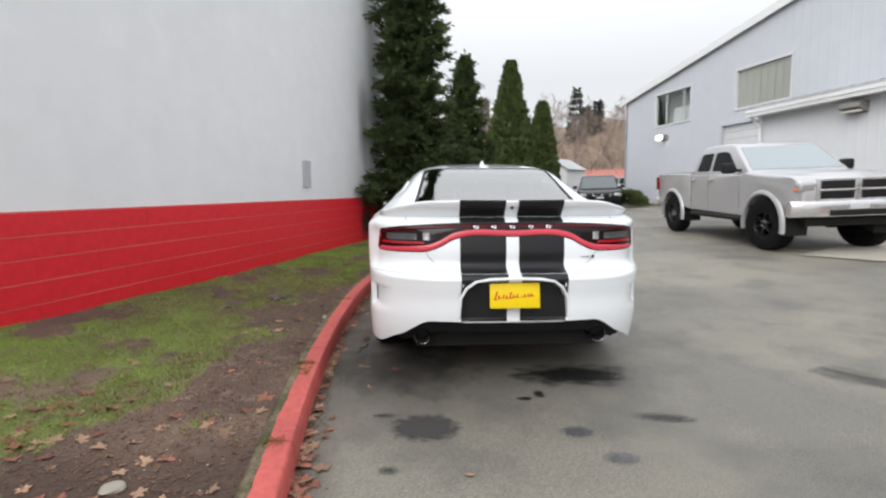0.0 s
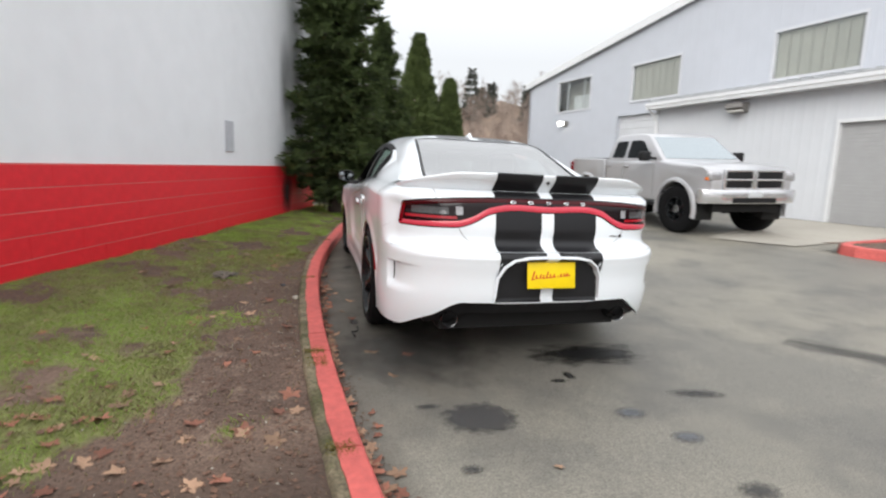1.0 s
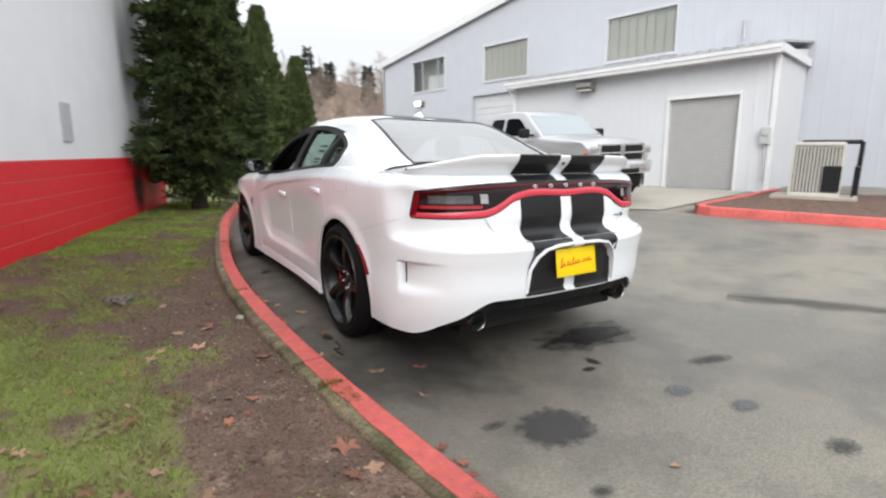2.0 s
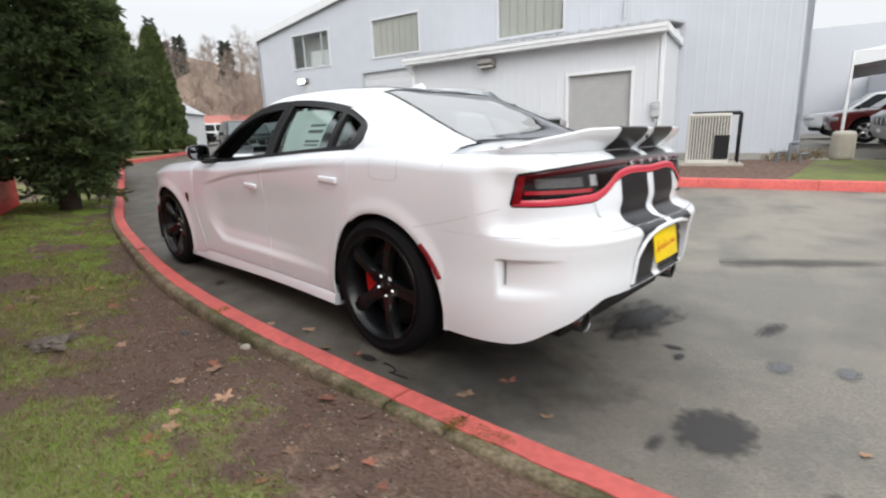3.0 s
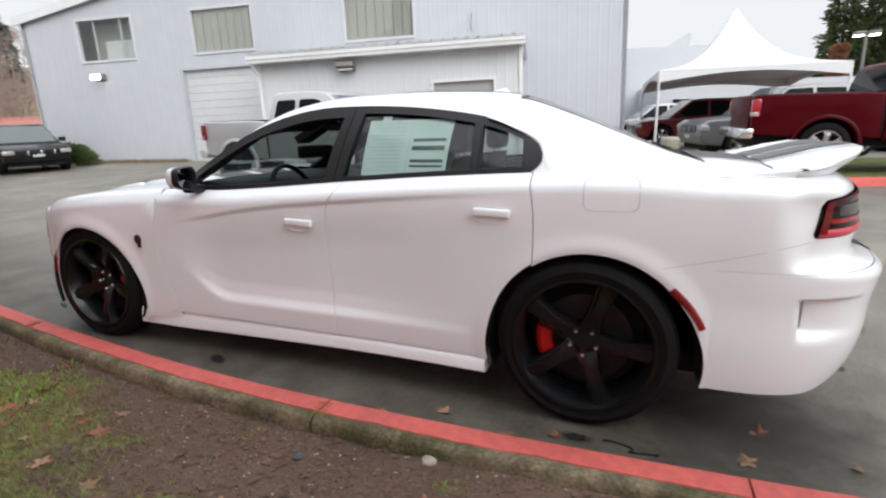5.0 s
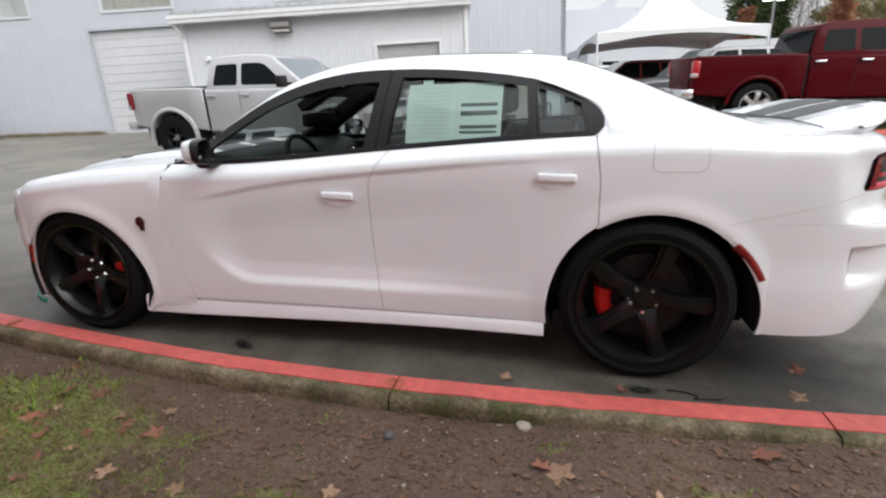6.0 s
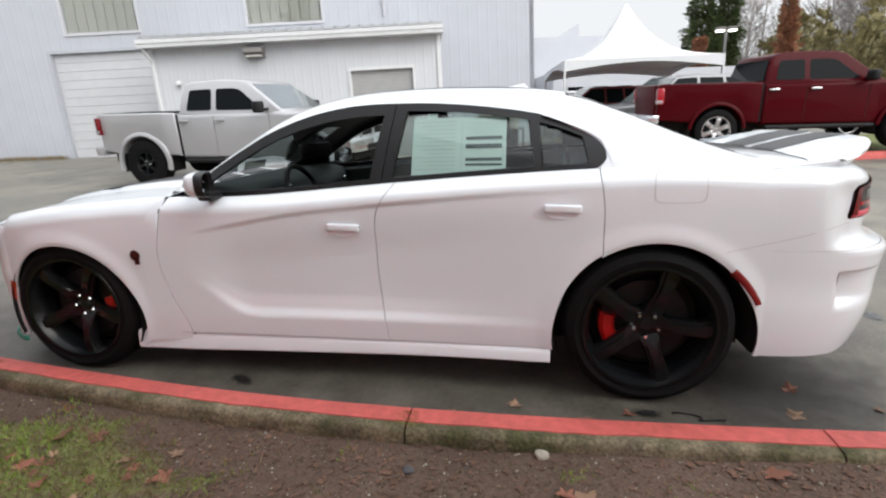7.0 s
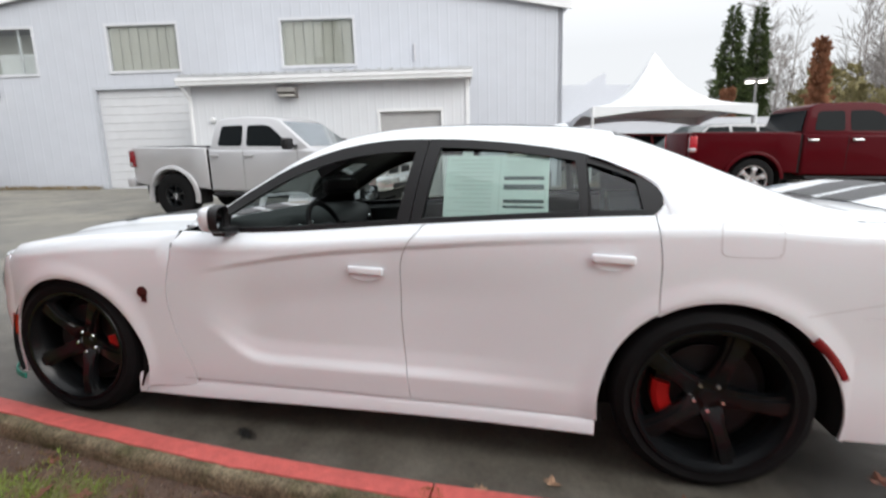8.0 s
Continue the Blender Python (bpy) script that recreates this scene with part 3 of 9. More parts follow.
def build_shop():
    shop = empty("workshop_building", SHOP, "pale blue-grey metal workshop with a low gable and side annex", "building", kind="structure")
    peak = lambda x: 7.69 - 0.177 * abs(x + 10.93)
    wins = [(-19.3, -17.05, 4.24, 5.65), (-14.72, -12.46, 4.24, 5.65), (-9.2, -6.88, 4.24, 5.65)]
    garage = (-15.3, -11.9, -0.6, 3.71)
    bm = bmesh.new()
    ribbed(bm, -21.6, -0.36, -0.7, peak, 0.0, holes=wins + [garage])
    part("front_siding", bm, SIDING, shop)
    bm = bmesh.new()
    prism(bm, [(0, -0.7), (14, -0.7), (14, peak(-0.36)), (0, peak(-0.36))], -0.51, -0.36)
    part("side_wall", bm, SIDING, shop)
    bm = bmesh.new()
    prism(bm, [(0, -0.7), (14, -0.7), (14, peak(-21.6)), (0, peak(-21.6))], -21.6, -21.45)
    part("side_wall", bm, SIDING, shop)
    bm = boxes([(-21.45, -0.45, 13.8, 14, -0.7, 5.7)])
    part("back_wall", bm, SIDING, shop)
    for a, b in ((-21.85, -10.93), (-10.93, -0.13)):
        bm = bmesh.new()
        prism(bm, [(a, peak(a) + 0.02), (b, peak(b) + 0.02), (b, peak(b) + 0.14), (a, peak(a) + 0.14)], -0.12, 14.2, axis="y")
        part("roof", bm, ROOF_METAL, shop, "ribbed grey metal roof")
        bm = bmesh.new()
        prism(bm, [(a, peak(a) - 0.14), (b, peak(b) - 0.14), (b, peak(b) + 0.15), (a, peak(a) + 0.15)], -0.17, -0.125, axis="y")
        part("fascia", bm, TRIM_WHITE, shop, "white gable trim")
    # windows, with a lit workshop behind them
    for i, (x0, x1, z0, z1) in enumerate(wins):
        w = part("window", boxes([(x0 - 0.04, x0 + 0.03, -0.03, 0.12, z0 - 0.05, z1 + 0.05), (x1 - 0.03, x1 + 0.04, -0.03, 0.12, z0 - 0.05, z1 + 0.05),
                                  (x0 + 0.03, x1 - 0.03, -0.03, 0.12, z1 - 0.03, z1 + 0.05), (x0 + 0.03, x1 - 0.03, -0.035, 0.12, z0 - 0.05, z0 + 0.03)]), FRAME_GREY, shop, "grey framed upper window")
        part("pane", boxes([(x0 + 0.03, x1 - 0.03, 0.05, 0.058, z0 + 0.03, z1 - 0.03)]), PANE, w).visible_shadow = False
        # pale panel added behind each pane to brighten the window
        part("inner_screen", boxes([(x0 + 0.03, x1 - 0.03, 0.125 if i else 0.72, 0.135 if i else 0.73, z0 + 0.03, z1 - 0.03)]), mat("pale_backing", (0.50, 0.49, 0.45), rough=0.8, var=0.15, scale=3), w, "pale backing added behind the glass to lighten it")
        if i == 0:
            part("mullion", boxes([(x0 + 0.62, x0 + 0.68, 0.06, 0.1, z0 + 0.03, z1 - 0.03), (x0 + 1.7, x0 + 1.76, 0.06, 0.1, z0 + 0.03, z1 - 0.03)]), FRAME_GREY, w)
        else:
            n = 7
            for k in range(n):
                a = x0 + 0.12 + (x1 - x0 - 0.2) * k / n
                ob = part("blind_slat", boxes([(a, a + (x1 - x0 - 0.2) / n - 0.03, 0.07 + 0.012 * (k % 2), 0.085 + 0.012 * (k % 2), z0 + 0.03, z1 - 0.03)], 0.003), BLIND, w)
        if i == 0:
            part("inner_shelf", boxes([(x0 + 0.75, x1 - 0.05, 0.35, 0.7, z0 + 0.05, z0 + 0.72)], 0.05), TRIM_WHITE, w, "white duct behind the glass")
    bm = bmesh.new()
    box(bm, -21.3, -0.6, 1.8, 1.9, 3.9, 5.75)
    box(bm, -21.3, -0.6, 0.3, 1.9, 3.75, 3.85)
    part("inner_partition", bm, DARK_ROOM, shop)
    for x in (-18.0, -14.2, -7.4):
        part("ceiling_lamp", boxes([(x - 0.45, x + 0.45, 0.9, 1.05, 4.62, 4.70)], 0.02), TUBE_GLOW, shop, "lit fluorescent tube behind the window")
    # sectional garage door
    d = part("garage_door", boxes([(garage[0] - 0.09, garage[0], -0.03, 0.16, -0.6, garage[3] + 0.09), (garage[1], garage[1] + 0.09, -0.03, 0.16, -0.6, garage[3] + 0.09),
                                   (garage[0], garage[1], -0.03, 0.16, garage[3], garage[3] + 0.09)]), mat("door_surround", (0.44, 0.46, 0.50), var=0.1), shop, "white sectional garage door")
    n = 15
    for k in range(n):
        z0 = -0.2 + (garage[3] + 0.2) * k / n
        b = bmesh.new()
        box(b, garage[0], garage[1], 0.10, 0.15, z0 + 0.003, z0 + (garage[3] + 0.2) / n - 0.003, bevel=0.005, segments=1)
        part("door_panel", b, DOOR_WHITE, d)
    # annex
    a = empty("annex", SHOP, "white metal lean-to annex against the workshop", "building", kind="structure")
    door = (-5.84, -4.2, -0.6, 2.5)
    bm = bmesh.new()
    ribbed(bm, -10.97, -3.46, -0.7, lambda x: 3.42, -2.7, pitch=0.23, depth=0.005, holes=[door])
    part("front_siding", bm, ANNEX_SIDING, a)
    for x in (-10.97, -3.58):
        bm = bmesh.new()
        prism(bm, [(-2.69, -0.7), (-0.03, -0.7), (-0.03, 3.78), (-2.69, 3.42)], x, x + 0.12)
        part("side_wall", bm, ANNEX_SIDING, a)
    bm = bmesh.new()
    prism(bm, [(-3.0, 3.50), (-0.03, 3.93), (-0.03, 3.98), (-3.0, 3.55)], -11.06, -3.36)
    part("roof", bm, ROOF_METAL, a, "ribbed metal lean-to roof")
    for k in range(25):
        x = -11.0 + k * 0.305
        bm = bmesh.new()
        prism(bm, [(-3.03, 3.545), (-0.03, 3.975), (-0.03, 4.0), (-3.03, 3.575)], x, x + 0.06)
        part("roof_rib", bm, ROOF_METAL, a)
    bm = bmesh.new()
    prism(bm, [(-2.98, 3.28), (-3.09, 3.28), (-3.10, 3.36), (-3.12, 3.38), (-3.12, 3.47), (-2.98, 3.47)], -11.08, -3.36)
    part("gutter", bm, TRIM_WHITE, a, "white gutter along the eave")
    part("soffit", boxes([(-11.05, -3.40, -2.98, -2.70, 3.30, 3.42)]), TRIM_WHITE, a)
    part("end_fascia", boxes([(-3.40, -3.35, -2.98, -0.03, 3.32, 3.50)]), TRIM_WHITE, a)
    bm = bmesh.new()
    pipe(bm, [(-11.0, -3.02, 3.3), (-10.90, -2.76, 2.95), (-10.90, -2.76, -0.4)], 0.045)
    part("downspout", bm, TRIM_WHITE, a, "white downspout", smooth=40)
    for x in (-10.95, -3.50):
        part("corner_trim", boxes([(x - 0.03, x + 0.07, -2.745, -2.70, -0.6, 3.3)], 0.004), TRIM_WHITE, a)
    d = part("roller_door", boxes([(door[0] - 0.07, door[0], -2.74, -2.5, -0.6, door[3] + 0.08), (door[1], door[1] + 0.07, -2.74, -2.5, -0.6, door[3] + 0.08),
                                   (door[0], door[1], -2.74, -2.5, door[3], door[3] + 0.08)]), TRIM_WHITE, a, "grey roller door in a white frame")
    for k in range(30):
        z = -0.1 + k * 0.0867
        part("door_slat", boxes([(door[0], door[1], -2.63, -2.60 + 0.004 * (k % 2), z, z + 0.084)]), DOOR_GREY, d)
    # lamps and fittings on the walls
    lamp = empty("wall_lamp", SHOP @ pose(-8.24, -2.72, 3.06), "brown floodlight box on the white annex wall", "wall lamp")
    b = bmesh.new()
    prism(b, [(-0.32, 0.0), (-0.30, 0.11), (0.0, 0.14), (0.0, -0.12), (-0.10, -0.10)], -0.24, 0.24, bevel=0.01)
    part("housing", b, LAMP_BOX, lamp)
    part("lens", boxes([(-0.2, 0.2, -0.26, -0.14, -0.11, -0.06)], 0.01), mat("dull_lens", (0.55, 0.54, 0.5), rough=0.3), lamp, "pale glass lens")
    lamp = empty("wall_lamp", SHOP @ pose(-18.6, -0.03, 3.67), "lit white floodlight on the workshop wall", "wall lamp")
    b = bmesh.new()
    prism(b, [(-0.26, -0.02), (-0.24, 0.10), (0.0, 0.13), (0.0, -0.12), (-0.06, -0.10)], -0.2, 0.2, bevel=0.01)
    part("housing", b, LAMP_BOX, lamp)
    b = bmesh.new()
    box(b, -0.19, 0.19, -0.30, -0.262, -0.10, 0.09, bevel=0.02)
    part("lens", b, LAMP_GLOW, lamp, "glowing lens")
    b = bmesh.new()
    lathe(b, [(-0.10, 0.0), (-0.10, 0.05), (-0.03, 0.075), (0.0, 0.075)], 16, "y")
    tagged(part("vent_cap", b, TRIM_WHITE, smooth=40), "round white vent cap on the annex wall", "vent cap").matrix_basis = SHOP @ pose(-10.35, -2.72, 2.42)
    b = bmesh.new()
    box(b, -0.03, 0.03, -0.06, 0.0, -0.26, 0.26, bevel=0.01)
    tagged(part("wall_conduit", b, mat("conduit_grey", (0.5, 0.5, 0.53), var=0.1)), "short grey conduit box high on the wall", "conduit").matrix_basis = SHOP @ pose(-5.0, -0.03, 4.55)
    b = bmesh.new()
    box(b, -0.10, 0.10, -0.12, 0.0, -0.19, 0.19, bevel=0.015)
    lathe(b, [(-0.15, 0.0), (-0.15, 0.055), (-0.11, 0.065)], 14, "y", (0, 0, 0.06))
    rod(b, (0.0, -0.05, -0.18), (0.0, -0.05, -1.05), 0.022, n=8)
    tagged(part("meter_box", b, mat("meter_grey", (0.42, 0.43, 0.44), var=0.12)), "grey electric meter box on the annex wall", "meter box").matrix_basis = SHOP @ pose(-3.58, -2.72, 1.50)


build_shop()


def on_ground(x, y, lift=0.0):
    return (x, y, ground_z(x, y) + lift)


def build_apron():
    bm = bmesh.new()
    a, b, c, d = (5.45, 3.55), (6.2, 2.5), (10.5, 3.05), (9.7, 5.9)
    rows = []
    for v in np.linspace(0, 1, 14):
        p, q = (b[0] + (c[0] - b[0]) * v, b[1] + (c[1] - b[1]) * v), (a[0] + (d[0] - a[0]) * v, a[1] + (d[1] - a[1]) * v)
        rows.append([on_ground(p[0] + (q[0] - p[0]) * u, p[1] + (q[1] - p[1]) * u, 0.015) for u in np.linspace(0, 1, 10)])
    grid(bm, rows)
    bmesh.ops.recalc_face_normals(bm, faces=bm.faces[:])
    if sum(f.normal.z for f in bm.faces) < 0:
        bmesh.ops.reverse_faces(bm, faces=bm.faces[:])
    tagged(part("concrete_apron", bm, CONCRETE, smooth=180), "pale concrete apron in front of the roller door", "apron", kind="structure")


build_apron()


def island_x(y):
    return 6.72 - 0.27 * y


def build_island():
    """The raised bed along the far side of the yard: mulch by the workshop, then lawn."""
    kerb = empty("kerb", pose(0, 0, 0), "red-painted concrete kerb along the far bed", "kerb", kind="structure")
    ys = [-22, -18, -14, -11, -8, -5.5, -3.2, -1.0, 0.6, 1.62]
    for a, b in zip(ys, ys[1:]):
        bm = bmesh.new()
        rows = []
        for y in np.linspace(a + 0.004, b - 0.004, 6):
            x = island_x(y)
            z = ground_z(x, y)
            rows.append([(x - 0.02, y, z - 0.1), (x - 0.012, y, z + 0.10), (x, y, z + 0.14), (x + 0.02, y, z + 0.15), (x + 0.14, y, z + 0.15), (x + 0.15, y, z + 0.05)])
        vs = grid(bm, rows)
        bm.faces.new(vs[0])
        bm.faces.new(vs[-1][::-1])
        bmesh.ops.recalc_face_normals(bm, faces=bm.faces[:])
        part("kerb_stone", bm, RED_KERB, kerb, smooth=40)
    # rounded end that turns back to the apron
    bm = bmesh.new()
    rows = []
    x0, y0 = island_x(1.62), 1.62
    pts = [(x0, y0), (x0 + 0.03, y0 + 0.22), (x0 + 0.16, y0 + 0.36), (x0 + 0.4, y0 + 0.44), (x0 + 1.2, y0 + 0.52), (x0 + 2.4, y0 + 0.62), (x0 + 3.9, y0 + 0.8)]
    for i, p in enumerate(pts):
        q0, q1 = pts[max(i - 1, 0)], pts[min(i + 1, len(pts) - 1)]
        d = Vector((q1[0] - q0[0], q1[1] - q0[1], 0)).normalized()
        n = Vector((d.y, -d.x, 0))
        z = ground_z(*p)
        rows.append([Vector((p[0], p[1], z + h)) + n * o for o, h in ((-0.02, -0.1), (-0.012, 0.10), (0, 0.14), (0.02, 0.15), (0.14, 0.15), (0.15, 0.05))])
    vs = grid(bm, rows)
    bm.faces.new(vs[0])
    bm.faces.new(vs[-1][::-1])
    bmesh.ops.recalc_face_normals(bm, faces=bm.faces[:])
    part("kerb_stone", bm, RED_KERB, kerb, smooth=40)

    def sheet(name, y0, y1, far, material, label, n):
        bm = bmesh.new()
        rows = []
        for y in np.linspace(y0, y1, n):
            k = island_x(y) + 0.13
            rows.append([(k + u * far, y, ground_z(k + u * far, y) + 0.13 + 0.03 * noise.noise((k + u * far, y, 2)) + 0.015 * noise.noise((4 * (k + u * far), 4 * y, 2))) for u in np.linspace(0, 1, 22)])
        grid(bm, rows)
        bmesh.ops.recalc_face_normals(bm, faces=bm.faces[:])
        if sum(f.normal.z for f in bm.faces) < 0:
            bmesh.ops.reverse_faces(bm, faces=bm.faces[:])
        tagged(part(name, bm, material, smooth=180), label, "ground", kind="structure")
    sheet("mulch_bed", -0.55, 2.15, 3.7, MULCH, "brown bark mulch bed by the workshop", 26)
    sheet("lawn", -22, -0.55, 3.7, GRASS_DIRT, "short green lawn behind the far kerb", 90)


build_island()


# ---- the white sedan ----
# Its axes: x across, y ahead from the rear axle, z up from the asphalt.
car_w = curve((-0.5, 0.935), (0.0, 0.948), (0.45, 0.938), (1.0, 0.915), (1.6, 0.904), (2.2, 0.904), (2.65, 0.916), (3.05, 0.934), (3.3, 0.914), (3.45, 0.884), (3.6, 0.842))
belt_z = curve((-1.0, 1.055), (-0.7, 1.075), (-0.45, 1.09), (-0.05, 1.108), (0.25, 1.10), (0.7, 1.078), (1.2, 1.045), (2.1, 0.985), (2.45, 0.985), (2.8, 0.965), (3.05, 0.945), (3.4, 0.895), (3.6, 0.85))
side_in = curve((-1.1, 0.09), (-0.95, 0.05), (-0.85, 0.028), (-0.7, 0.016), (-0.5, 0.012), (-0.35, 0.006), (-0.2, 0.0), (-0.10, 0.0005), (-0.062, 0.003), (-0.050, 0.008), (-0.040, 0.018), (-0.02, 0.045), (0.0, 0.075))
swage_z = curve((0.0, 1.03), (0.65, 0.995), (1.27, 0.945), (1.79, 0.89), (2.2, 0.815), (2.5, 0.74))
SEAM = mat("seam_grey", (0.55, 0.55, 0.56), var=0)
FRONT_ARCH, REAR_ARCH = (3.05, 0.35, 0.394), (0.006, 0.36, 0.422)


def side_x(y, z):
    """Half width of the body side, with the scalloped doors and the arch lips."""
    x = car_w(y) - side_in(z - belt_z(y))
    s = swage_z(min(max(y, 0), 2.5))
    ends = smoothstep(2.32, 2.0, y) * smoothstep(0.25, 1.3, y)
    if 0.2 < y < 2.45:
        low = 0.385 + 0.16 * smoothstep(1.9, 2.28, y) ** 2
        x -= 0.021 * ends * smoothstep(low - 0.035, low + 0.025, z) * smoothstep(s + 0.012, s - 0.25, z)
        x -= 0.011 * ends * smoothstep(s + 0.010, s - 0.010, z) * smoothstep(low, low + 0.1, z)
    for cy, cz, r in (FRONT_ARCH, REAR_ARCH):
        d = math.hypot(y - cy, z - cz)
        x += 0.011 * smoothstep(r + 0.10, r + 0.01, d) - 0.004 * smoothstep(r + 0.018, r, d)
    return x


rear_prof = curve((0.18, -1.0), (0.24, -1.02), (0.30, -1.05), (0.38, -1.085), (0.46, -1.105), (0.6, -1.118), (0.69, -1.135), (0.72, -1.138), (0.742, -1.115), (0.758, -1.065), (0.775, -1.040),
                  (0.87, -1.030), (0.96, -1.015), (1.03, -0.995), (1.065, -0.965), (1.085, -0.925))
corner_prof = curve((0.18, -1.0), (0.30, -1.05), (0.46, -1.105), (0.6, -1.118), (0.69, -1.132), (0.75, -1.115), (0.80, -1.085), (0.87, -1.050), (0.96, -1.018), (1.03, -0.995), (1.065, -0.965), (1.085, -0.925))
REAR_Y0, REAR_N = -0.45, 3.0
NOSE_Y, NOSE_N = 3.42, 1.75


def plate_recess(x, z):
    """Depth of the tray round the number plate."""
    half = 0.335 - 0.45 * max(0.0, z - 0.62)
    return 0.034 * smoothstep(half + 0.012, half - 0.035, abs(x)) * smoothstep(0.715, 0.685, z) * smoothstep(0.44, 0.47, z)


def ledge(z):
    """How far the tail stands back above the bumper's shoulder."""
    return 0.042 * smoothstep(0.738, 0.790, z) * smoothstep(1.065, 0.97, z)


def rear_y(x, z):
    w = side_x(REAR_Y0, z) - ledge(z)
    return REAR_Y0 + (rear_prof(z) - REAR_Y0) * max(0.0, 1 - min(1.0, abs(x) / w) ** REAR_N) ** (1 / REAR_N) + plate_recess(x, z)


def rear_point(t, z, out=0.0):
    """A point of the rear end at height z; t runs from the left side (0) round to the right (1)."""
    a = math.pi * t
    step = smoothstep(0.05, 0.13, min(t, 1 - t))
    w = side_x(REAR_Y0, z) + out - ledge(z) * step
    back = corner_prof(z) + (rear_prof(z) - corner_prof(z)) * step
    c, s = math.cos(a), math.sin(a)
    x = -w * math.copysign(abs(c) ** (2 / REAR_N), c)
    y = REAR_Y0 + (back - out - REAR_Y0) * abs(s) ** (2 / REAR_N) + plate_recess(x, z)
    return x, y, z


def ramp_t(n):
    """Parameters that lie evenly along the rear's outline."""
    raw = np.linspace(0, 1, 1500)
    p = np.array([rear_point(t, 0.85)[:2] for t in raw])
    d = np.r_[0, np.cumsum(np.hypot(*np.diff(p, axis=0).T))]
    return np.interp(np.linspace(0, d[-1], n), d, raw)


def both(bm):
    """Adds the mirror image across the car's middle."""
    geom = bmesh.ops.duplicate(bm, geom=bm.verts[:] + bm.edges[:] + bm.faces[:])["geom"]
    for v in (g for g in geom if isinstance(g, bmesh.types.BMVert)):
        v.co.x = -v.co.x
    bmesh.ops.reverse_faces(bm, faces=[g for g in geom if isinstance(g, bmesh.types.BMFace)])
    return bm


def side_sheet(rows, side, thick=0.012):
    """A panel of the body side from rows of (y, z), on the left (-1) or the right (1), with folded edges."""
    bm = bmesh.new()
    grid(bm, [[(side * side_x(y, z), y, z) for y, z in r] for r in rows])
    bmesh.ops.recalc_face_normals(bm, faces=bm.faces[:])
    f = max(bm.faces, key=lambda g: g.calc_area())
    if f.normal.x * side < 0:
        bmesh.ops.reverse_faces(bm, faces=bm.faces[:])
    edge = [e for e in bm.edges if e.is_boundary and max(v.co.y for v in e.verts) > -0.447]
    ext = bmesh.ops.extrude_edge_only(bm, edges=edge)["geom"]
    for v in (g for g in ext if isinstance(g, bmesh.types.BMVert)):
        v.co.x -= side * thick
    return bm


front_line = curve((0.2, 2.345), (0.28, 2.36), (0.5, 2.445), (0.7, 2.47), (0.85, 2.435), (1.0, 2.40))
mid_line = curve((0.2, 1.245), (0.28, 1.255), (0.46, 1.28), (0.74, 1.29), (0.94, 1.265), (1.05, 1.185))


def rear_line(z):
    cy, cz, r = REAR_ARCH
    arch = math.sqrt(max(0.0, (r + 0.012) ** 2 - (z - cz) ** 2)) + 0.02 * smoothstep(0.5, 0.22, z)
    return max(0.235 + 0.02 * smoothstep(0.9, 1.1, z), arch if z < cz + r else 0)


def door_rows(y0, y1, z0, n=96, m=46, gap=0.002):
    rows = []
    for v in np.linspace(0, 1, n):
        row = []
        for u in np.linspace(0, 1, m):
            z = z0 + 0.02
            y = 1.2
            for _ in range(4):
                top = belt_z(y) - 0.001
                z = z0 + (top - z0) * v
                y = (y0(z) + gap) + ((y1(z) - gap) - (y0(z) + gap)) * u
            row.append((y, z))
        rows.append(row)
    return rows


def arch_rows(arch, a0, a1, inside, n=60, m=20, flare=0.0):
    """Rows from a wheel arch out to the edge of its panel: inside(y, z) tells whether a point lies in it."""
    cy, cz, r0 = arch
    rows = []
    for a in np.linspace(a0, a1, n):
        r = r0 + flare * smoothstep(140, 192, a)
        d = (math.cos(radians(a)), math.sin(radians(a)))
        lo, hi = r + 0.001, 3.0
        if not inside(cy + d[0] * lo, cz + d[1] * lo):
            hi = lo + 0.003
        else:
            for _ in range(40):
                mid = (lo + hi) / 2
                if inside(cy + d[0] * mid, cz + d[1] * mid):
                    lo = mid
                else:
                    hi = mid
        rows.append([(cy + d[0] * (r + (lo - r) * u), cz + d[1] * (r + (lo - r) * u)) for u in np.linspace(0, 1, m) ** 1.15])
    return rows


rail_z = curve((-0.45, 1.112), (-0.2, 1.158), (0.0, 1.208), (0.25, 1.262), (0.5, 1.332), (0.8, 1.382), (1.2, 1.408), (1.43, 1.402), (1.64, 1.366), (1.86, 1.29), (2.1, 1.155), (2.35, 1.005), (2.45, 0.985))
rail_x = curve((-0.45, 0.80), (-0.2, 0.765), (0.0, 0.735), (0.25, 0.70), (0.5, 0.668), (0.8, 0.645), (1.2, 0.638), (1.43, 0.645), (1.64, 0.66), (1.86, 0.69), (2.1, 0.745), (2.35, 0.805), (2.45, 0.82))
mid_z = curve((-0.42, 1.135), (-0.36, 1.15), (-0.15, 1.230), (0.1, 1.334), (0.36, 1.428), (0.6, 1.468), (0.9, 1.484), (1.2, 1.484), (1.5, 1.462), (1.75, 1.41), (2.05, 1.275), (2.3, 1.135), (2.5, 1.015))


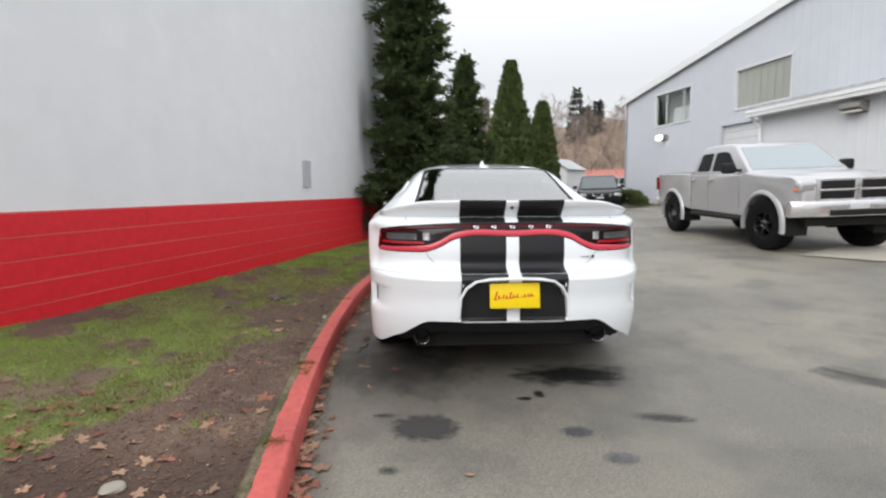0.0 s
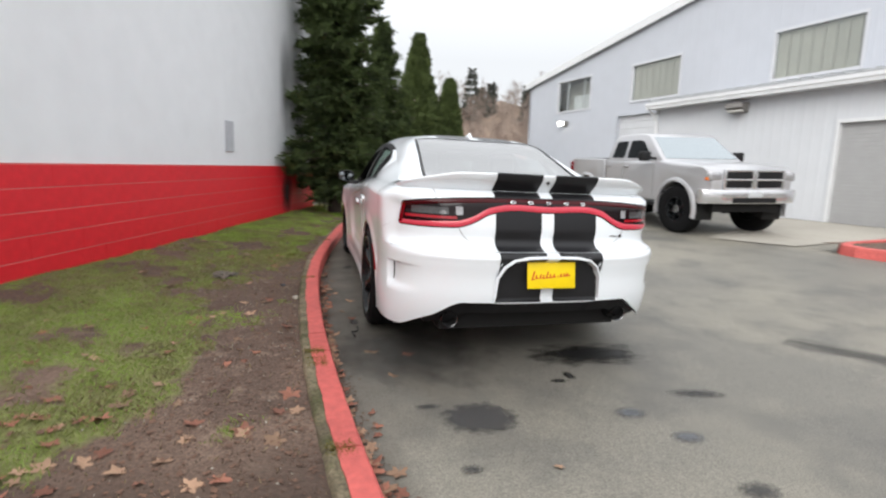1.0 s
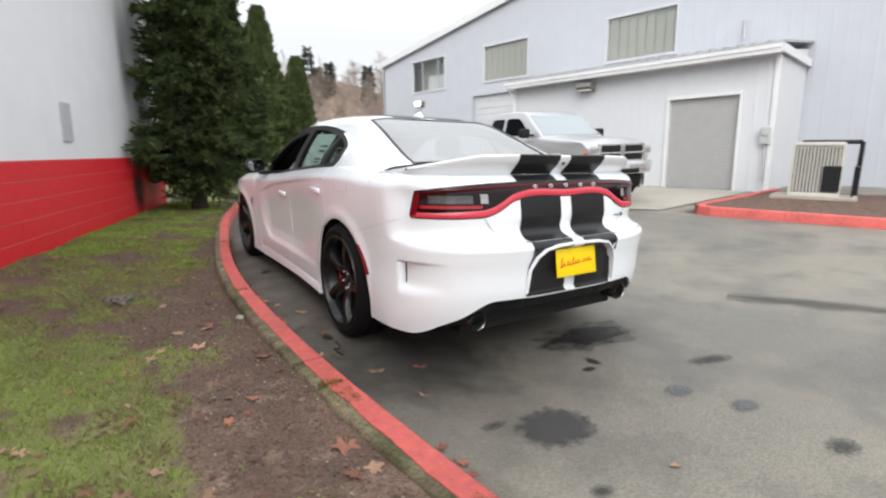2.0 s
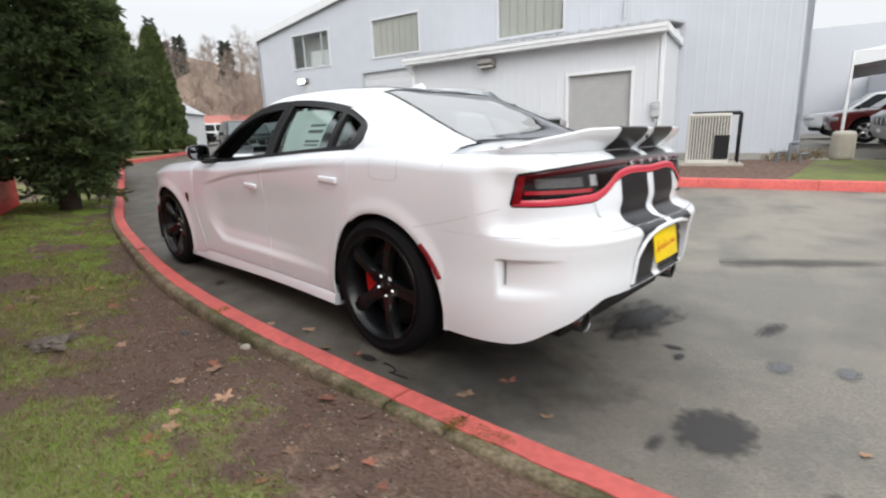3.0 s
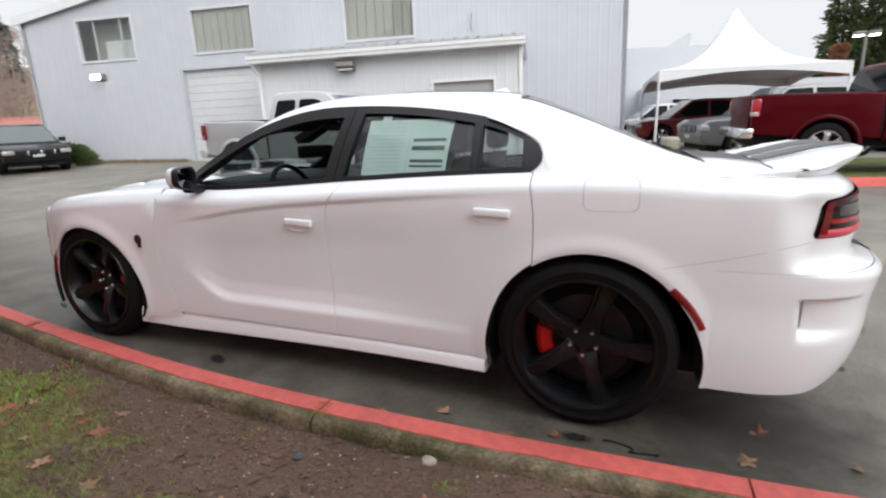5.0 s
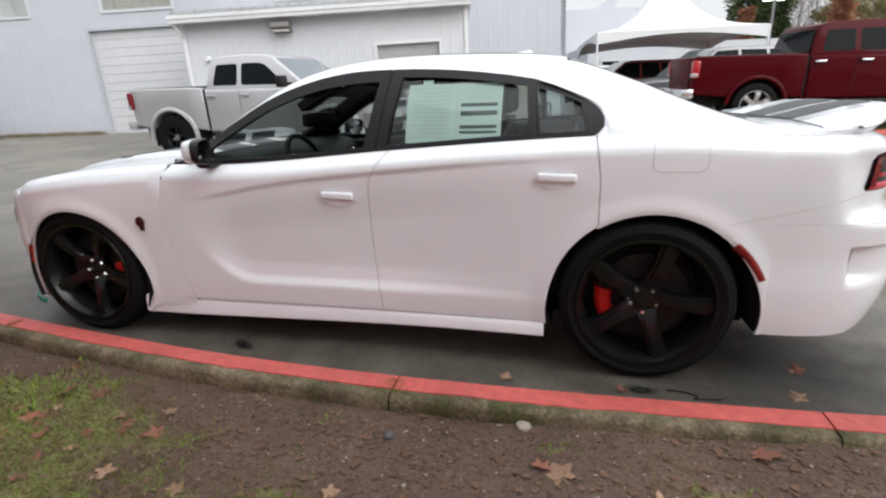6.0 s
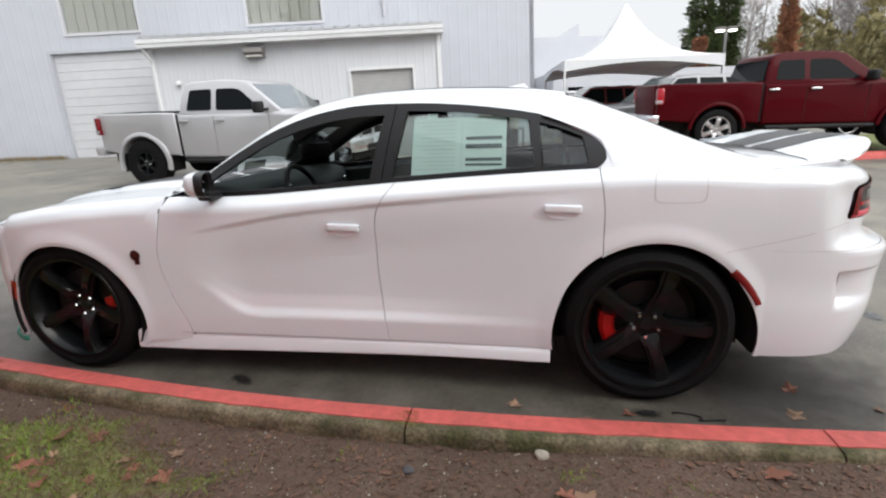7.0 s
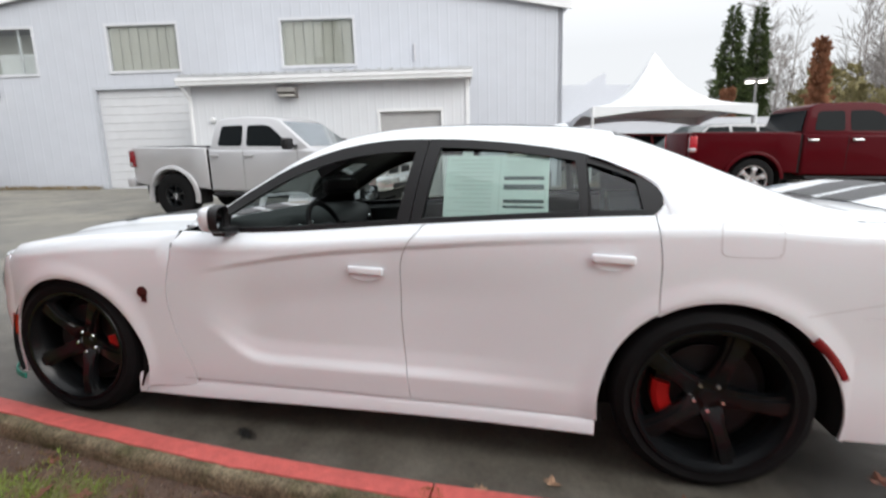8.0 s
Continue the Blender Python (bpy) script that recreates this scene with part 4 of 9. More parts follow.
def roof_point(y, w):
    """w runs from the left rail (0) over the middle (0.5) to the right rail (1)."""
    u = 2 * w - 1
    xr, zr, zc = rail_x(y), rail_z(y), mid_z(y)
    k = abs(u)
    flat = 1 - k ** (3.6 + 3.0 * smoothstep(0.75, 0.25, y)) if zc > zr + 0.02 else 1 - k**2
    lift = 0.020 * smoothstep(1.0, 0.86, k) * (1 - smoothstep(1.6, 2.3, y)) * smoothstep(-0.3, 0.4, y)
    return u * xr, y, zr + (zc - zr) * flat + lift * (1 - smoothstep(0.9, 0.3, k) * 0.5)


def glass_x(y, z):
    """Half width of the side windows' plane."""
    zb, zr = belt_z(y), rail_z(y)
    t = (z - zb) / max(0.03, zr - zb)
    xb = car_w(y) - 0.078
    return xb + (rail_x(y) - xb) * t + 0.018 * math.sin(math.pi * min(max(t, 0), 1))


def cap_z(y):
    """The rounded top of the black surround at its rear end."""
    return 1.168 + 0.125 * math.sqrt(max(0.0, (y - 0.222) / 0.16)) if y < 0.5 else 9.0


def window_loops(n=22):
    """The outer and inner outline of a side window as (y, z) loops."""
    def loop(a, b, low, top, skew_a=0.0, skew_b=0.0):
        pts = []
        zl, zt = (lambda y: belt_z(y) + low + 0.045 * max(0.0, (0.275 - y) / 0.055) ** 2), (lambda y: max(min(rail_z(y) - top, cap_z(y) - max(top, 0)), belt_z(y) + low + 0.006))
        for u in np.linspace(0, 1, n):
            y = a + (b - a) * u
            pts.append((y, zl(y)))
        for u in np.linspace(0, 1, 8)[1:-1]:
            y = b - skew_b * u
            pts.append((y, zl(b) + (zt(y) - zl(b)) * u))
        for u in np.linspace(1, 0, n):
            y = a + skew_a + (b - skew_b - a - skew_a) * u
            pts.append((y, zt(y)))
        for u in np.linspace(1, 0, 8)[1:-1]:
            y = a + skew_a * u
            pts.append((y, zl(a) + (zt(y) - zl(a)) * u))
        return pts
    return loop


def tyre_profile(r, rim, w):
    h = w / 2
    return [(-h + 0.028, rim - 0.012), (-h + 0.008, rim + 0.006), (-h, rim + 0.035), (-h + 0.004, r - 0.045), (-h + 0.018, r - 0.018), (-h + 0.045, r - 0.004), (-h + 0.06, r),
            (-0.052, r), (-0.050, r - 0.007), (-0.042, r - 0.007), (-0.040, r), (0.040, r), (0.042, r - 0.007), (0.050, r - 0.007), (0.052, r),
            (h - 0.06, r), (h - 0.045, r - 0.004), (h - 0.018, r - 0.018), (h - 0.004, r - 0.045), (h, rim + 0.035), (h - 0.008, rim + 0.006), (h - 0.028, rim - 0.012)]


def spoke_mesh(rim, width, root, tip, face, depth, dish=0.0):
    """One broad wheel spoke, outwards along +z, its face towards -x: a raised middle between two lower flanks."""
    bm = bmesh.new()
    rows = []
    for u in np.linspace(0, 1, 11):
        z = root + (tip - root) * u
        half = (0.042 - 0.011 * smoothstep(0.0, 0.35, u) + 0.010 * smoothstep(0.5, 1.0, u)) * width
        x = face - 0.022 * math.sin(math.pi * min(1.0, u * 1.05)) - 0.014 * u * u + dish * (1 - u) ** 1.4
        step = 0.014 * smoothstep(0.08, 0.4, u)
        rows.append([(x + depth, -half, z), (x + 0.014 + step, -half, z), (x + step, -half * 0.86, z), (x + step, -half * 0.60, z), (x, -half * 0.48, z), (x, half * 0.48, z),
                     (x + step, half * 0.60, z), (x + step, half * 0.86, z), (x + 0.014 + step, half, z), (x + depth, half, z)])
    vs = grid(bm, rows)
    bmesh.ops.recalc_face_normals(bm, faces=bm.faces[:])
    return bm


def build_wheel(parent, m, r, rim, w, spokes, rim_mat, phase, caliper=None, dish=0.0, broad=1.0):
    """A wheel under a vehicle: tyre, barrel, spokes, hub, nuts, disc and caliper. It looks towards -x."""
    tyre = part("wheel", lathe(bmesh.new(), tyre_profile(r, rim, w), 64), RUBBER, parent, "black road tyre on its wheel", smooth=30)
    tyre.matrix_basis = m
    h = w / 2
    part("barrel", lathe(bmesh.new(), [(-h + 0.012, rim + 0.008), (-h + 0.004, rim + 0.004), (-h + 0.006, rim - 0.012), (-h + 0.03, rim - 0.022), (-h + 0.05, rim - 0.034), (h - 0.03, rim - 0.05), (h - 0.02, rim)], 56),
         rim_mat, tyre, smooth=30)
    part("rim_lip", lathe(bmesh.new(), [(-h + 0.012, rim + 0.006), (-h + 0.001, rim + 0.003), (-h + 0.002, rim - 0.010), (-h + 0.022, rim - 0.016)], 56), rim_mat, tyre, smooth=40)
    sm = None
    for k in range(spokes):
        if sm is None:
            ob = part("spoke", spoke_mesh(rim, broad, 0.05, rim - 0.008, -h + 0.036, 0.045, dish), rim_mat, tyre, smooth=30)
            sm = ob.data
        else:
            ob = new("spoke", sm)
            ob.parent = tyre
        ob.matrix_basis = pose(0, 0, 0, phase + 360 * k / spokes, 0, 0)
    part("hub", lathe(bmesh.new(), [(a + dish, q) for a, q in ((-h + 0.030, 0.0), (-h + 0.030, 0.028), (-h + 0.036, 0.032), (-h + 0.042, 0.078), (-h + 0.09, 0.085))], 28), rim_mat, tyre, smooth=30)
    nut = None
    for k in range(5 if spokes != 8 else 6):
        a = radians(phase + 36 + 72 * k)
        if nut is None:
            b = bmesh.new()
            lathe(b, [(a + dish, q) for a, q in ((-h + 0.022, 0.0), (-h + 0.022, 0.007), (-h + 0.026, 0.010), (-h + 0.05, 0.011))], 6)
            ob = part("lug_nut", b, CHROME, tyre)
            nut = ob.data
        else:
            ob = new("lug_nut", nut)
            ob.parent = tyre
        ob.location = (0, 0.057 * math.cos(a), 0.057 * math.sin(a))
    part("brake_disc", lathe(bmesh.new(), [(-0.005, 0.08), (-0.02, 0.09), (-0.02, rim - 0.095), (0.012, rim - 0.095), (0.012, 0.09)], 40), STEEL, tyre, "bare steel brake disc", smooth=30)
    part("backing", lathe(bmesh.new(), [(0.03, 0.0), (0.03, rim - 0.05), (h - 0.03, rim - 0.05)], 32), UNDER, tyre)
    if caliper is not None:
        b = bmesh.new()
        rows = []
        for a in np.linspace(-24, 24, 11):
            c, s = math.cos(radians(a + caliper)), math.sin(radians(a + caliper))
            q = [(0.02, rim - 0.160), (-0.045, rim - 0.155), (-0.054, rim - 0.143), (-0.054, rim - 0.105), (-0.042, rim - 0.085), (0.02, rim - 0.085)]
            rows.append([(x, rad * c, rad * s) for x, rad in q])
        vs = grid(b, rows, close_u=True)
        b.faces.new(vs[0])
        b.faces.new(vs[-1][::-1])
        bmesh.ops.recalc_face_normals(b, faces=b.faces[:])
        part("brake_caliper", b, RED_CALIPER, tyre, "red brake caliper", smooth=30)
    return tyre


def build_sedan():
    car = empty("sedan_car", pose(0, 0, 0), "white four-door sports sedan with twin black stripes, parked at the kerb", "car")
    P = lambda name, bm, m, label="", smooth=35, parent=car: part(name, bm, m, parent, label, smooth)
    sill_top = 0.250
    for s in (-1, 1):
        # doors
        fd = P("front_door", side_sheet(door_rows(lambda z: mid_line(z), lambda z: front_line(z), sill_top), s), WHITE_PAINT, "white front door", 50)
        rd = P("rear_door", side_sheet(door_rows(rear_line, lambda z: mid_line(z), sill_top), s), WHITE_PAINT, "white rear door", 50)
        # handles, in their hollows
        for door, y, z in ((fd, 1.446, 0.838), (rd, 0.413, 0.934)):
            x = side_x(y, z)
            b = bmesh.new()
            box(b, -0.013, 0.007, -0.082, 0.082, -0.0185, 0.0185, bevel=0.0098, segments=4)
            h = part("handle", b, WHITE_PAINT, door, "white pull handle", smooth=60)
            h.matrix_basis = pose(s * (x + 0.007), y, z, 2.0, 0, 0) if s < 0 else pose(s * (x + 0.007), y, z, 2.0, 0, 180)
            b = bmesh.new()
            lathe(b, [(0.0, 0.0), (0.0, 0.040), (-0.002, 0.046)], 24)
            cup = part("handle_cup", b, WHITE_PAINT, door, smooth=60)
            cup.matrix_basis = pose(s * (x + 0.001), y, z - 0.012, 0, 0, 0 if s < 0 else 180) @ Matrix.Diagonal((1, 1.7, 0.75, 1))
        # fender and quarter
        fen_in = lambda y, z: y > front_line(z) + 0.003 and y < NOSE_Y + 0.01 and z < belt_z(y) and z > (0.2 if y < 3.05 else 0.24) and y > 2.36
        P("front_fender", side_sheet(arch_rows(FRONT_ARCH, 206, -16, fen_in, flare=0.045), s), WHITE_PAINT, "white front wing", 50)
        q_in = lambda y, z: y < rear_line(z) - 0.002 + (0.6 if z < 0.6 else 0) and y > -0.45 and z < belt_z(y) and z > 0.2
        P("rear_quarter", side_sheet(arch_rows(REAR_ARCH, 57, 193, q_in, n=260, flare=0.030), s), WHITE_PAINT, "white rear quarter panel", 50)
        # sill skirt
        b = bmesh.new()
        rows = []
        for y in np.linspace(0.452, 2.70, 22):
            x = car_w(y) - 0.02 + 0.004 * smoothstep(1.4, 0.45, y) - 0.012 * smoothstep(2.3, 2.7, y)
            lo = 0.172 - 0.032 * smoothstep(0.5, 2.6, y)
            rows.append([(s * (x - 0.16), y, lo - 0.005), (s * (x - 0.03), y, lo), (s * (x - 0.003), y, lo + 0.006), (s * (x + 0.005), y, lo + 0.015), (s * (x + 0.001), y, 0.222), (s * (x - 0.005), y, 0.240), (s * (x - 0.012), y, 0.2485),
                         (s * (x - 0.16), y, 0.252)])
        vs = grid(b, rows)
        b.faces.new(vs[0])
        b.faces.new(vs[-1][::-1])
        bmesh.ops.recalc_face_normals(b, faces=b.faces[:])
        P("side_skirt", b, WHITE_PAINT, "white side skirt", 30)
        b = bmesh.new()
        grid(b, [[(s * (side_x(y, sill_top + 0.006) + 0.0012), y, sill_top + o) for o in (0.0005, 0.0045)] for y in np.linspace(0.47, 2.42, 30)])
        P("sill_seam", b, SEAM, "fine seam above the side skirt", 180)
        # fuel door outline
        if s < 0:
            b = bmesh.new()
            loop = []
            for k in range(40):
                a = 2 * math.pi * k / 40
                cy, cz = math.copysign(abs(math.cos(a)) ** 0.35, math.cos(a)), math.copysign(abs(math.sin(a)) ** 0.35, math.sin(a))
                loop.append((-0.065 + 0.105 * cy + 0.0, 1.022 + 0.066 * cz))
            grid(b, [[(s * (side_x(-0.065 + (y + 0.065) * f, 1.022 + (z - 1.022) * f) + e), -0.065 + (y + 0.065) * f, 1.022 + (z - 1.022) * f) for y, z in loop] for f, e in ((1.0, 0.0016), (0.965, 0.0018))], close_u=True)
            P("fuel_flap_seam", b, SEAM, "seam round the fuel flap")
        # side window frames, glass and inner pillars
        loopf = window_loops()
        cells = [("front_window", 1.262, 2.30, 1.318, 2.17, -0.055, 0.0), ("rear_window", 0.505, 1.258, 0.538, 1.205, 0.02, 0.055), ("quarter_window", 0.224, 0.503, 0.300, 0.492, 0.02, -0.02)]
        for name, a, bb, ia, ib, ska, skb in cells:
            outer = loopf(a, bb, 0.0, -0.004, 0.0 if name == "quarter_window" else ska if ska < 0 else ska * 0.5, skb if skb > 0 else skb * 0.5)
            inner = loopf(ia, ib, 0.022, 0.052 if name == "front_window" else 0.034, ska, skb)
            b = bmesh.new()
            vs = grid(b, [[(s * (glass_x(y, z) + 0.004), y, z) for y, z in outer], [(s * (glass_x(y, z) + 0.006), y, z) for y, z in inner], [(s * (glass_x(y, z) - 0.035), y, z) for y, z in inner],
                          [(s * (glass_x(y, z) - 0.03), y, z) for y, z in outer]], close_u=True, close_v=True)
            bmesh.ops.recalc_face_normals(b, faces=b.faces[:])
            fr = P(name + "_frame", b, BLACK_TRIM, "satin black window surround", 40)
            if s < 0 and name == "front_window":
                continue
            b = bmesh.new()
            n = 22
            low, top = inner[:n], inner[n + 6:2 * n + 6][::-1]
            grid(b, [[(s * (glass_x(p[0] + (q[0] - p[0]) * u, p[1] + (q[1] - p[1]) * u) - 0.012), p[0] + (q[0] - p[0]) * u, p[1] + (q[1] - p[1]) * u) for p, q in zip(low, top)] for u in np.linspace(0, 1, 6)])
            part("glass", b, CAR_GLASS, fr, "tinted window glass", smooth=180).visible_shadow = False
        # C-pillar flank
        b = bmesh.new()
        rows = []
        for y in np.r_[np.linspace(-0.45, 0.2, 20), np.linspace(0.222, 0.50, 18)]:
            xb, zb, xr, zr = car_w(y) - 0.075, belt_z(y), rail_x(y), rail_z(y)
            if y > 0.21:
                zb = min(cap_z(min(y, 0.499)) - 0.012 * (1 - smoothstep(0.34, 0.5, y)), zr - 0.001)
                xb = glass_x(y, zb)
            rows.append([(s * (xb + (xr - xb) * u + 0.022 * math.sin(math.pi * u) * smoothstep(-0.45, 0.1, y)), y, zb + (zr - zb) * (u if y > 0 else u ** (1 + 0.4 * -y))) for u in np.linspace(0, 1, 9)])
        grid(b, rows)
        grid(b, [[(s * (glass_x(y, z) - 0.001), y, z) for z in np.linspace(belt_z(y), 1.2, 6)] for y in (0.198, 0.215, 0.24, 0.262)])
        bmesh.ops.recalc_face_normals(b, faces=b.faces[:])
        if max(b.faces, key=lambda f: f.calc_area()).normal.x * s < 0:
            bmesh.ops.reverse_faces(b, faces=b.faces[:])
        P("c_pillar", b, WHITE_PAINT, "white sail panel", 60)
        # side markers
        b = bmesh.new()
        rows = []
        for u in np.linspace(0, 1, 8):
            a = radians(136 + 25 * u)
            rows.append([(s * (side_x(cy := REAR_ARCH[0] + math.cos(a) * rr, cz := REAR_ARCH[1] + math.sin(a) * rr) + e), cy, cz) for rr, e in ((0.412 + 0.03 * u, -0.002), (0.417 + 0.03 * u, 0.007), (0.440 + 0.022 * u, 0.008), (0.450 + 0.022 * u, -0.002))])
        grid(b, rows)
        bmesh.ops.recalc_face_normals(b, faces=b.faces[:])
        P("side_marker", b, MARKER_RED, "red rear side marker", 60)
        b = bmesh.new()
        rows = []
        for u in np.linspace(0, 1, 6):
            a = radians(9 + 17 * u)
            rows.append([(s * (side_x(cy := FRONT_ARCH[0] + math.cos(a) * rr, cz := FRONT_ARCH[1] + math.sin(a) * rr) + e), cy, cz) for rr, e in ((0.396, -0.002), (0.400, 0.010), (0.424, 0.010), (0.432, -0.004))])
        grid(b, rows)
        bmesh.ops.recalc_face_normals(b, faces=b.faces[:])
        P("side_marker", b, FRONT_MARKER, "amber-red front side marker", 60)
        # wing badge: a plain dark disc with a red edge
        b = bmesh.new()
        lathe(b, [(-0.004, 0.0), (-0.004, 0.026), (0.0, 0.030)], 14)
        box(b, -0.004, 0.0, -0.022, 0.004, -0.048, -0.01)
        bd = P("wing_badge", b, mat("badge_dark", (0.06, 0.015, 0.015), rough=0.3, var=0.2), "small dark red wing badge")
        bd.matrix_basis = pose(s * (side_x(2.6, 0.69) + 0.003), 2.6, 0.69, 0, 0, 0 if s < 0 else 180)
        # mirror: white cap ahead, black bezel behind, dark glass sunk in it
        def ring(y, grow, n=28):
            pts = []
            for k in range(n):
                a = 2 * math.pi * k / n
                c, q = math.cos(a), math.sin(a)
                u = math.copysign(abs(c) ** 0.55, c)
                v = math.copysign(abs(q) ** 0.62, q)
                pts.append((s * (0.962 + 0.090 * grow * u), y - 0.028 * u * (1 - 0.0 * v), 1.062 + (0.063 - 0.010 * u) * grow * v + 0.006 * u))
            return pts
        b = bmesh.new()
        vs = grid(b, [ring(y, g) for y, g in ((2.125, 1.0), (2.14, 0.995), (2.16, 0.95), (2.178, 0.86), (2.192, 0.70), (2.20, 0.45), (2.203, 0.15))], close_u=True)
        b.faces.new(vs[-1])
        bmesh.ops.recalc_face_normals(b, faces=b.faces[:])
        mirror = P("door_mirror", b, WHITE_PAINT, "white door mirror with a black bezel", 60)
        b = bmesh.new()
        vs = grid(b, [ring(y, g) for y, g in ((2.124, 0.99), (2.108, 1.0), (2.09, 0.985), (2.083, 0.93), (2.093, 0.86), (2.108, 0.84))], close_u=True)
        bmesh.ops.recalc_face_normals(b, faces=b.faces[:])
        part("mirror_shell", b, BLACK_TRIM, mirror, "black mirror bezel", smooth=50)
        b = bmesh.new()
        vs = grid(b, [ring(2.102, 0.86), ring(2.102, 0.3)], close_u=True)
        b.faces.new(vs[1])
        bmesh.ops.recalc_face_normals(b, faces=b.faces[:])
        part("mirror_glass", b, MIRROR, mirror, "mirror glass", smooth=30)
        b = bmesh.new()
        box(b, min(s * 0.81, s * 0.93), max(s * 0.81, s * 0.93), 2.10, 2.18, 0.975, 1.02, bevel=0.018)
        part("mirror_foot", b, BLACK_TRIM, mirror, smooth=40)
        # seam strips in the gaps
        for line, z1 in ((front_line, 0.935), (mid_line, 0.995), (rear_line, 1.045)):
            b = bmesh.new()
            zs = np.linspace(0.24 if line is not rear_line else 0.72, z1, 30)
            grid(b, [[(s * (side_x(line(z) + o, z) - 0.0075), line(z) + o, z) for o in (-0.012, 0.012)] for z in zs])
            P("door_seam", b, GAP, "dark gap along the door", 180)
    # bumper shell, tail panel
    ts = ramp_t(190)
    low_edge = lambda x: 0.260 + 0.075 * smoothstep(0.86, 0.70, abs(x)) + 0.115 * smoothstep(0.74, 0.50, abs(x))
    levels = [0.25, 0.262, 0.29, 0.32, 0.36, 0.40, 0.44, 0.46, 0.48, 0.5, 0.51, 0.52, 0.53, 0.55, 0.58, 0.61, 0.63, 0.638, 0.643, 0.648, 0.654, 0.66, 0.67, 0.68, 0.69, 0.70, 0.71, 0.72, 0.73, 0.738, 0.745]
    def vent(x, y, z):
        """The scoop in each bumper corner."""
        d = smoothstep(-0.735, -0.75, y) * smoothstep(0.480, 0.530, z) * smoothstep(0.652, 0.640, z)
        return d * smoothstep(0.6, 0.72, abs(x)) * max(0.0, 1 - (-0.75 - y) / 0.23) if y < -0.70 else 0.0
    def shell(zs, low=None):
        b = bmesh.new()
        rows = []
        for zk in zs:
            row = []
            for t in ts:
                x, y, z = rear_point(t, zk)
                if low and zk < 0.5:
                    lo = low(x)
                    z = lo + (zk - 0.25) / 0.25 * (0.5 - lo)
                    x, y, z = rear_point(t, z)
                v = vent(x, y, z) if low else 0
                row.append((x * (1 - 0.040 * v), y + 0.010 * v, z))
            rows.append(row)
        grid(b, rows)
        bmesh.ops.recalc_face_normals(b, faces=b.faces[:])
        if max(b.faces, key=lambda f: f.calc_area()).normal.dot(Vector((max(b.faces, key=lambda f: f.calc_area()).calc_center_median().x, -1, 0))) < 0:
            bmesh.ops.reverse_faces(b, faces=b.faces[:])
        return b
    bump = P("rear_bumper", thicken(shell(levels, low_edge), 0.012), WHITE_PAINT, "white rear bumper", 40)
    P("tail_panel", shell([0.7462, 0.752, 0.758, 0.765, 0.775, 0.80, 0.83, 0.86, 0.90, 0.94, 0.98, 1.01, 1.03, 1.05, 1.065, 1.075, 1.085]), WHITE_PAINT, "white boot and tail panel", 40)
    # dark slots of the corner vents
    for s in (-1, 1):
        b = bmesh.new()
        rows = []
        for z in np.linspace(0.53, 0.636, 6):
            x = side_x(REAR_Y0, z) * (1 - ((REAR_Y0 + 0.7525) / (REAR_Y0 - rear_prof(z))) ** REAR_N) ** (1 / REAR_N)
            rows.append([(s * (x - 0.030), -0.7530, z), (s * (x - 0.037), -0.7540, z)])
        grid(b, rows)
        part("vent_slot", b, BLACK_PLASTIC, bump, "dark slot in the bumper corner")
    for s in (-1, 1):
        b = bmesh.new()
        rows = []
        for u in np.linspace(0, 1, 30):
            y, z = -0.27 - 0.47 * u, 0.742 + 0.10 * u + 0.022 * u * u
            x = side_x(y, z) if y > REAR_Y0 else side_x(REAR_Y0, z) * (1 - ((REAR_Y0 - y) / (REAR_Y0 - rear_prof(z))) ** REAR_N) ** (1 / REAR_N)
            rows.append([(s * (x + 0.0014), y, z - 0.0012), (s * (x + 0.0014), y, z + 0.0012)])
        grid(b, rows)
        P("bumper_seam", b, SEAM, "fine seam above the rear bumper", 180)
    # boot lid seams on the tail
    for s in (-1, 1):
        for path in ([(0.535, 0.866), (0.515, 0.835), (0.49, 0.805), (0.46, 0.79), (0.40, 0.784), (0.33, 0.782)], [(0.66, 1.036), (0.662, 1.06), (0.664, 1.084)]):
            b = bmesh.new()
            rows = []
            for i, (x, z) in enumerate(path):
                q0, q1 = path[max(0, i - 1)], path[min(len(path) - 1, i + 1)]
                d = Vector((q1[0] - q0[0], q1[1] - q0[1])).normalized() * 0.0018
                rows.append([(s * (x - d.y), rear_y(x - d.y, z + d.x) - 0.0022, z + d.x), (s * (x + d.y), rear_y(x + d.y, z - d.x) - 0.0022, z - d.x)])
            grid(b, rows)
            P("boot_seam", b, GAP, "dark seam of the boot lid", 180)
    # black valance under the bumper
    b = bmesh.new()
    rows = []
    for v in np.linspace(0, 1, 7):
        row = []
        for t in (q for q in ts if abs(rear_point(q, 0.45)[0]) < 0.775):
            x, y, z = rear_point(t, 0.45)
            lo = low_edge(x)
            bot = lo - 0.085 + 0.055 * smoothstep(0.58, 0.76, abs(x))
            z = bot + (lo + 0.012 - bot) * v
            pull = 0.03 + 0.05 * (1 - v)
            row.append((x * (1 - 0.05 - 0.05 * (1 - v)), y + pull, z))
        rows.append(row)
    grid(b, rows)
    bmesh.ops.recalc_face_normals(b, faces=b.faces[:])
    P("diffuser", thicken(b, 0.01), BLACK_PLASTIC, "black lower diffuser", 40)
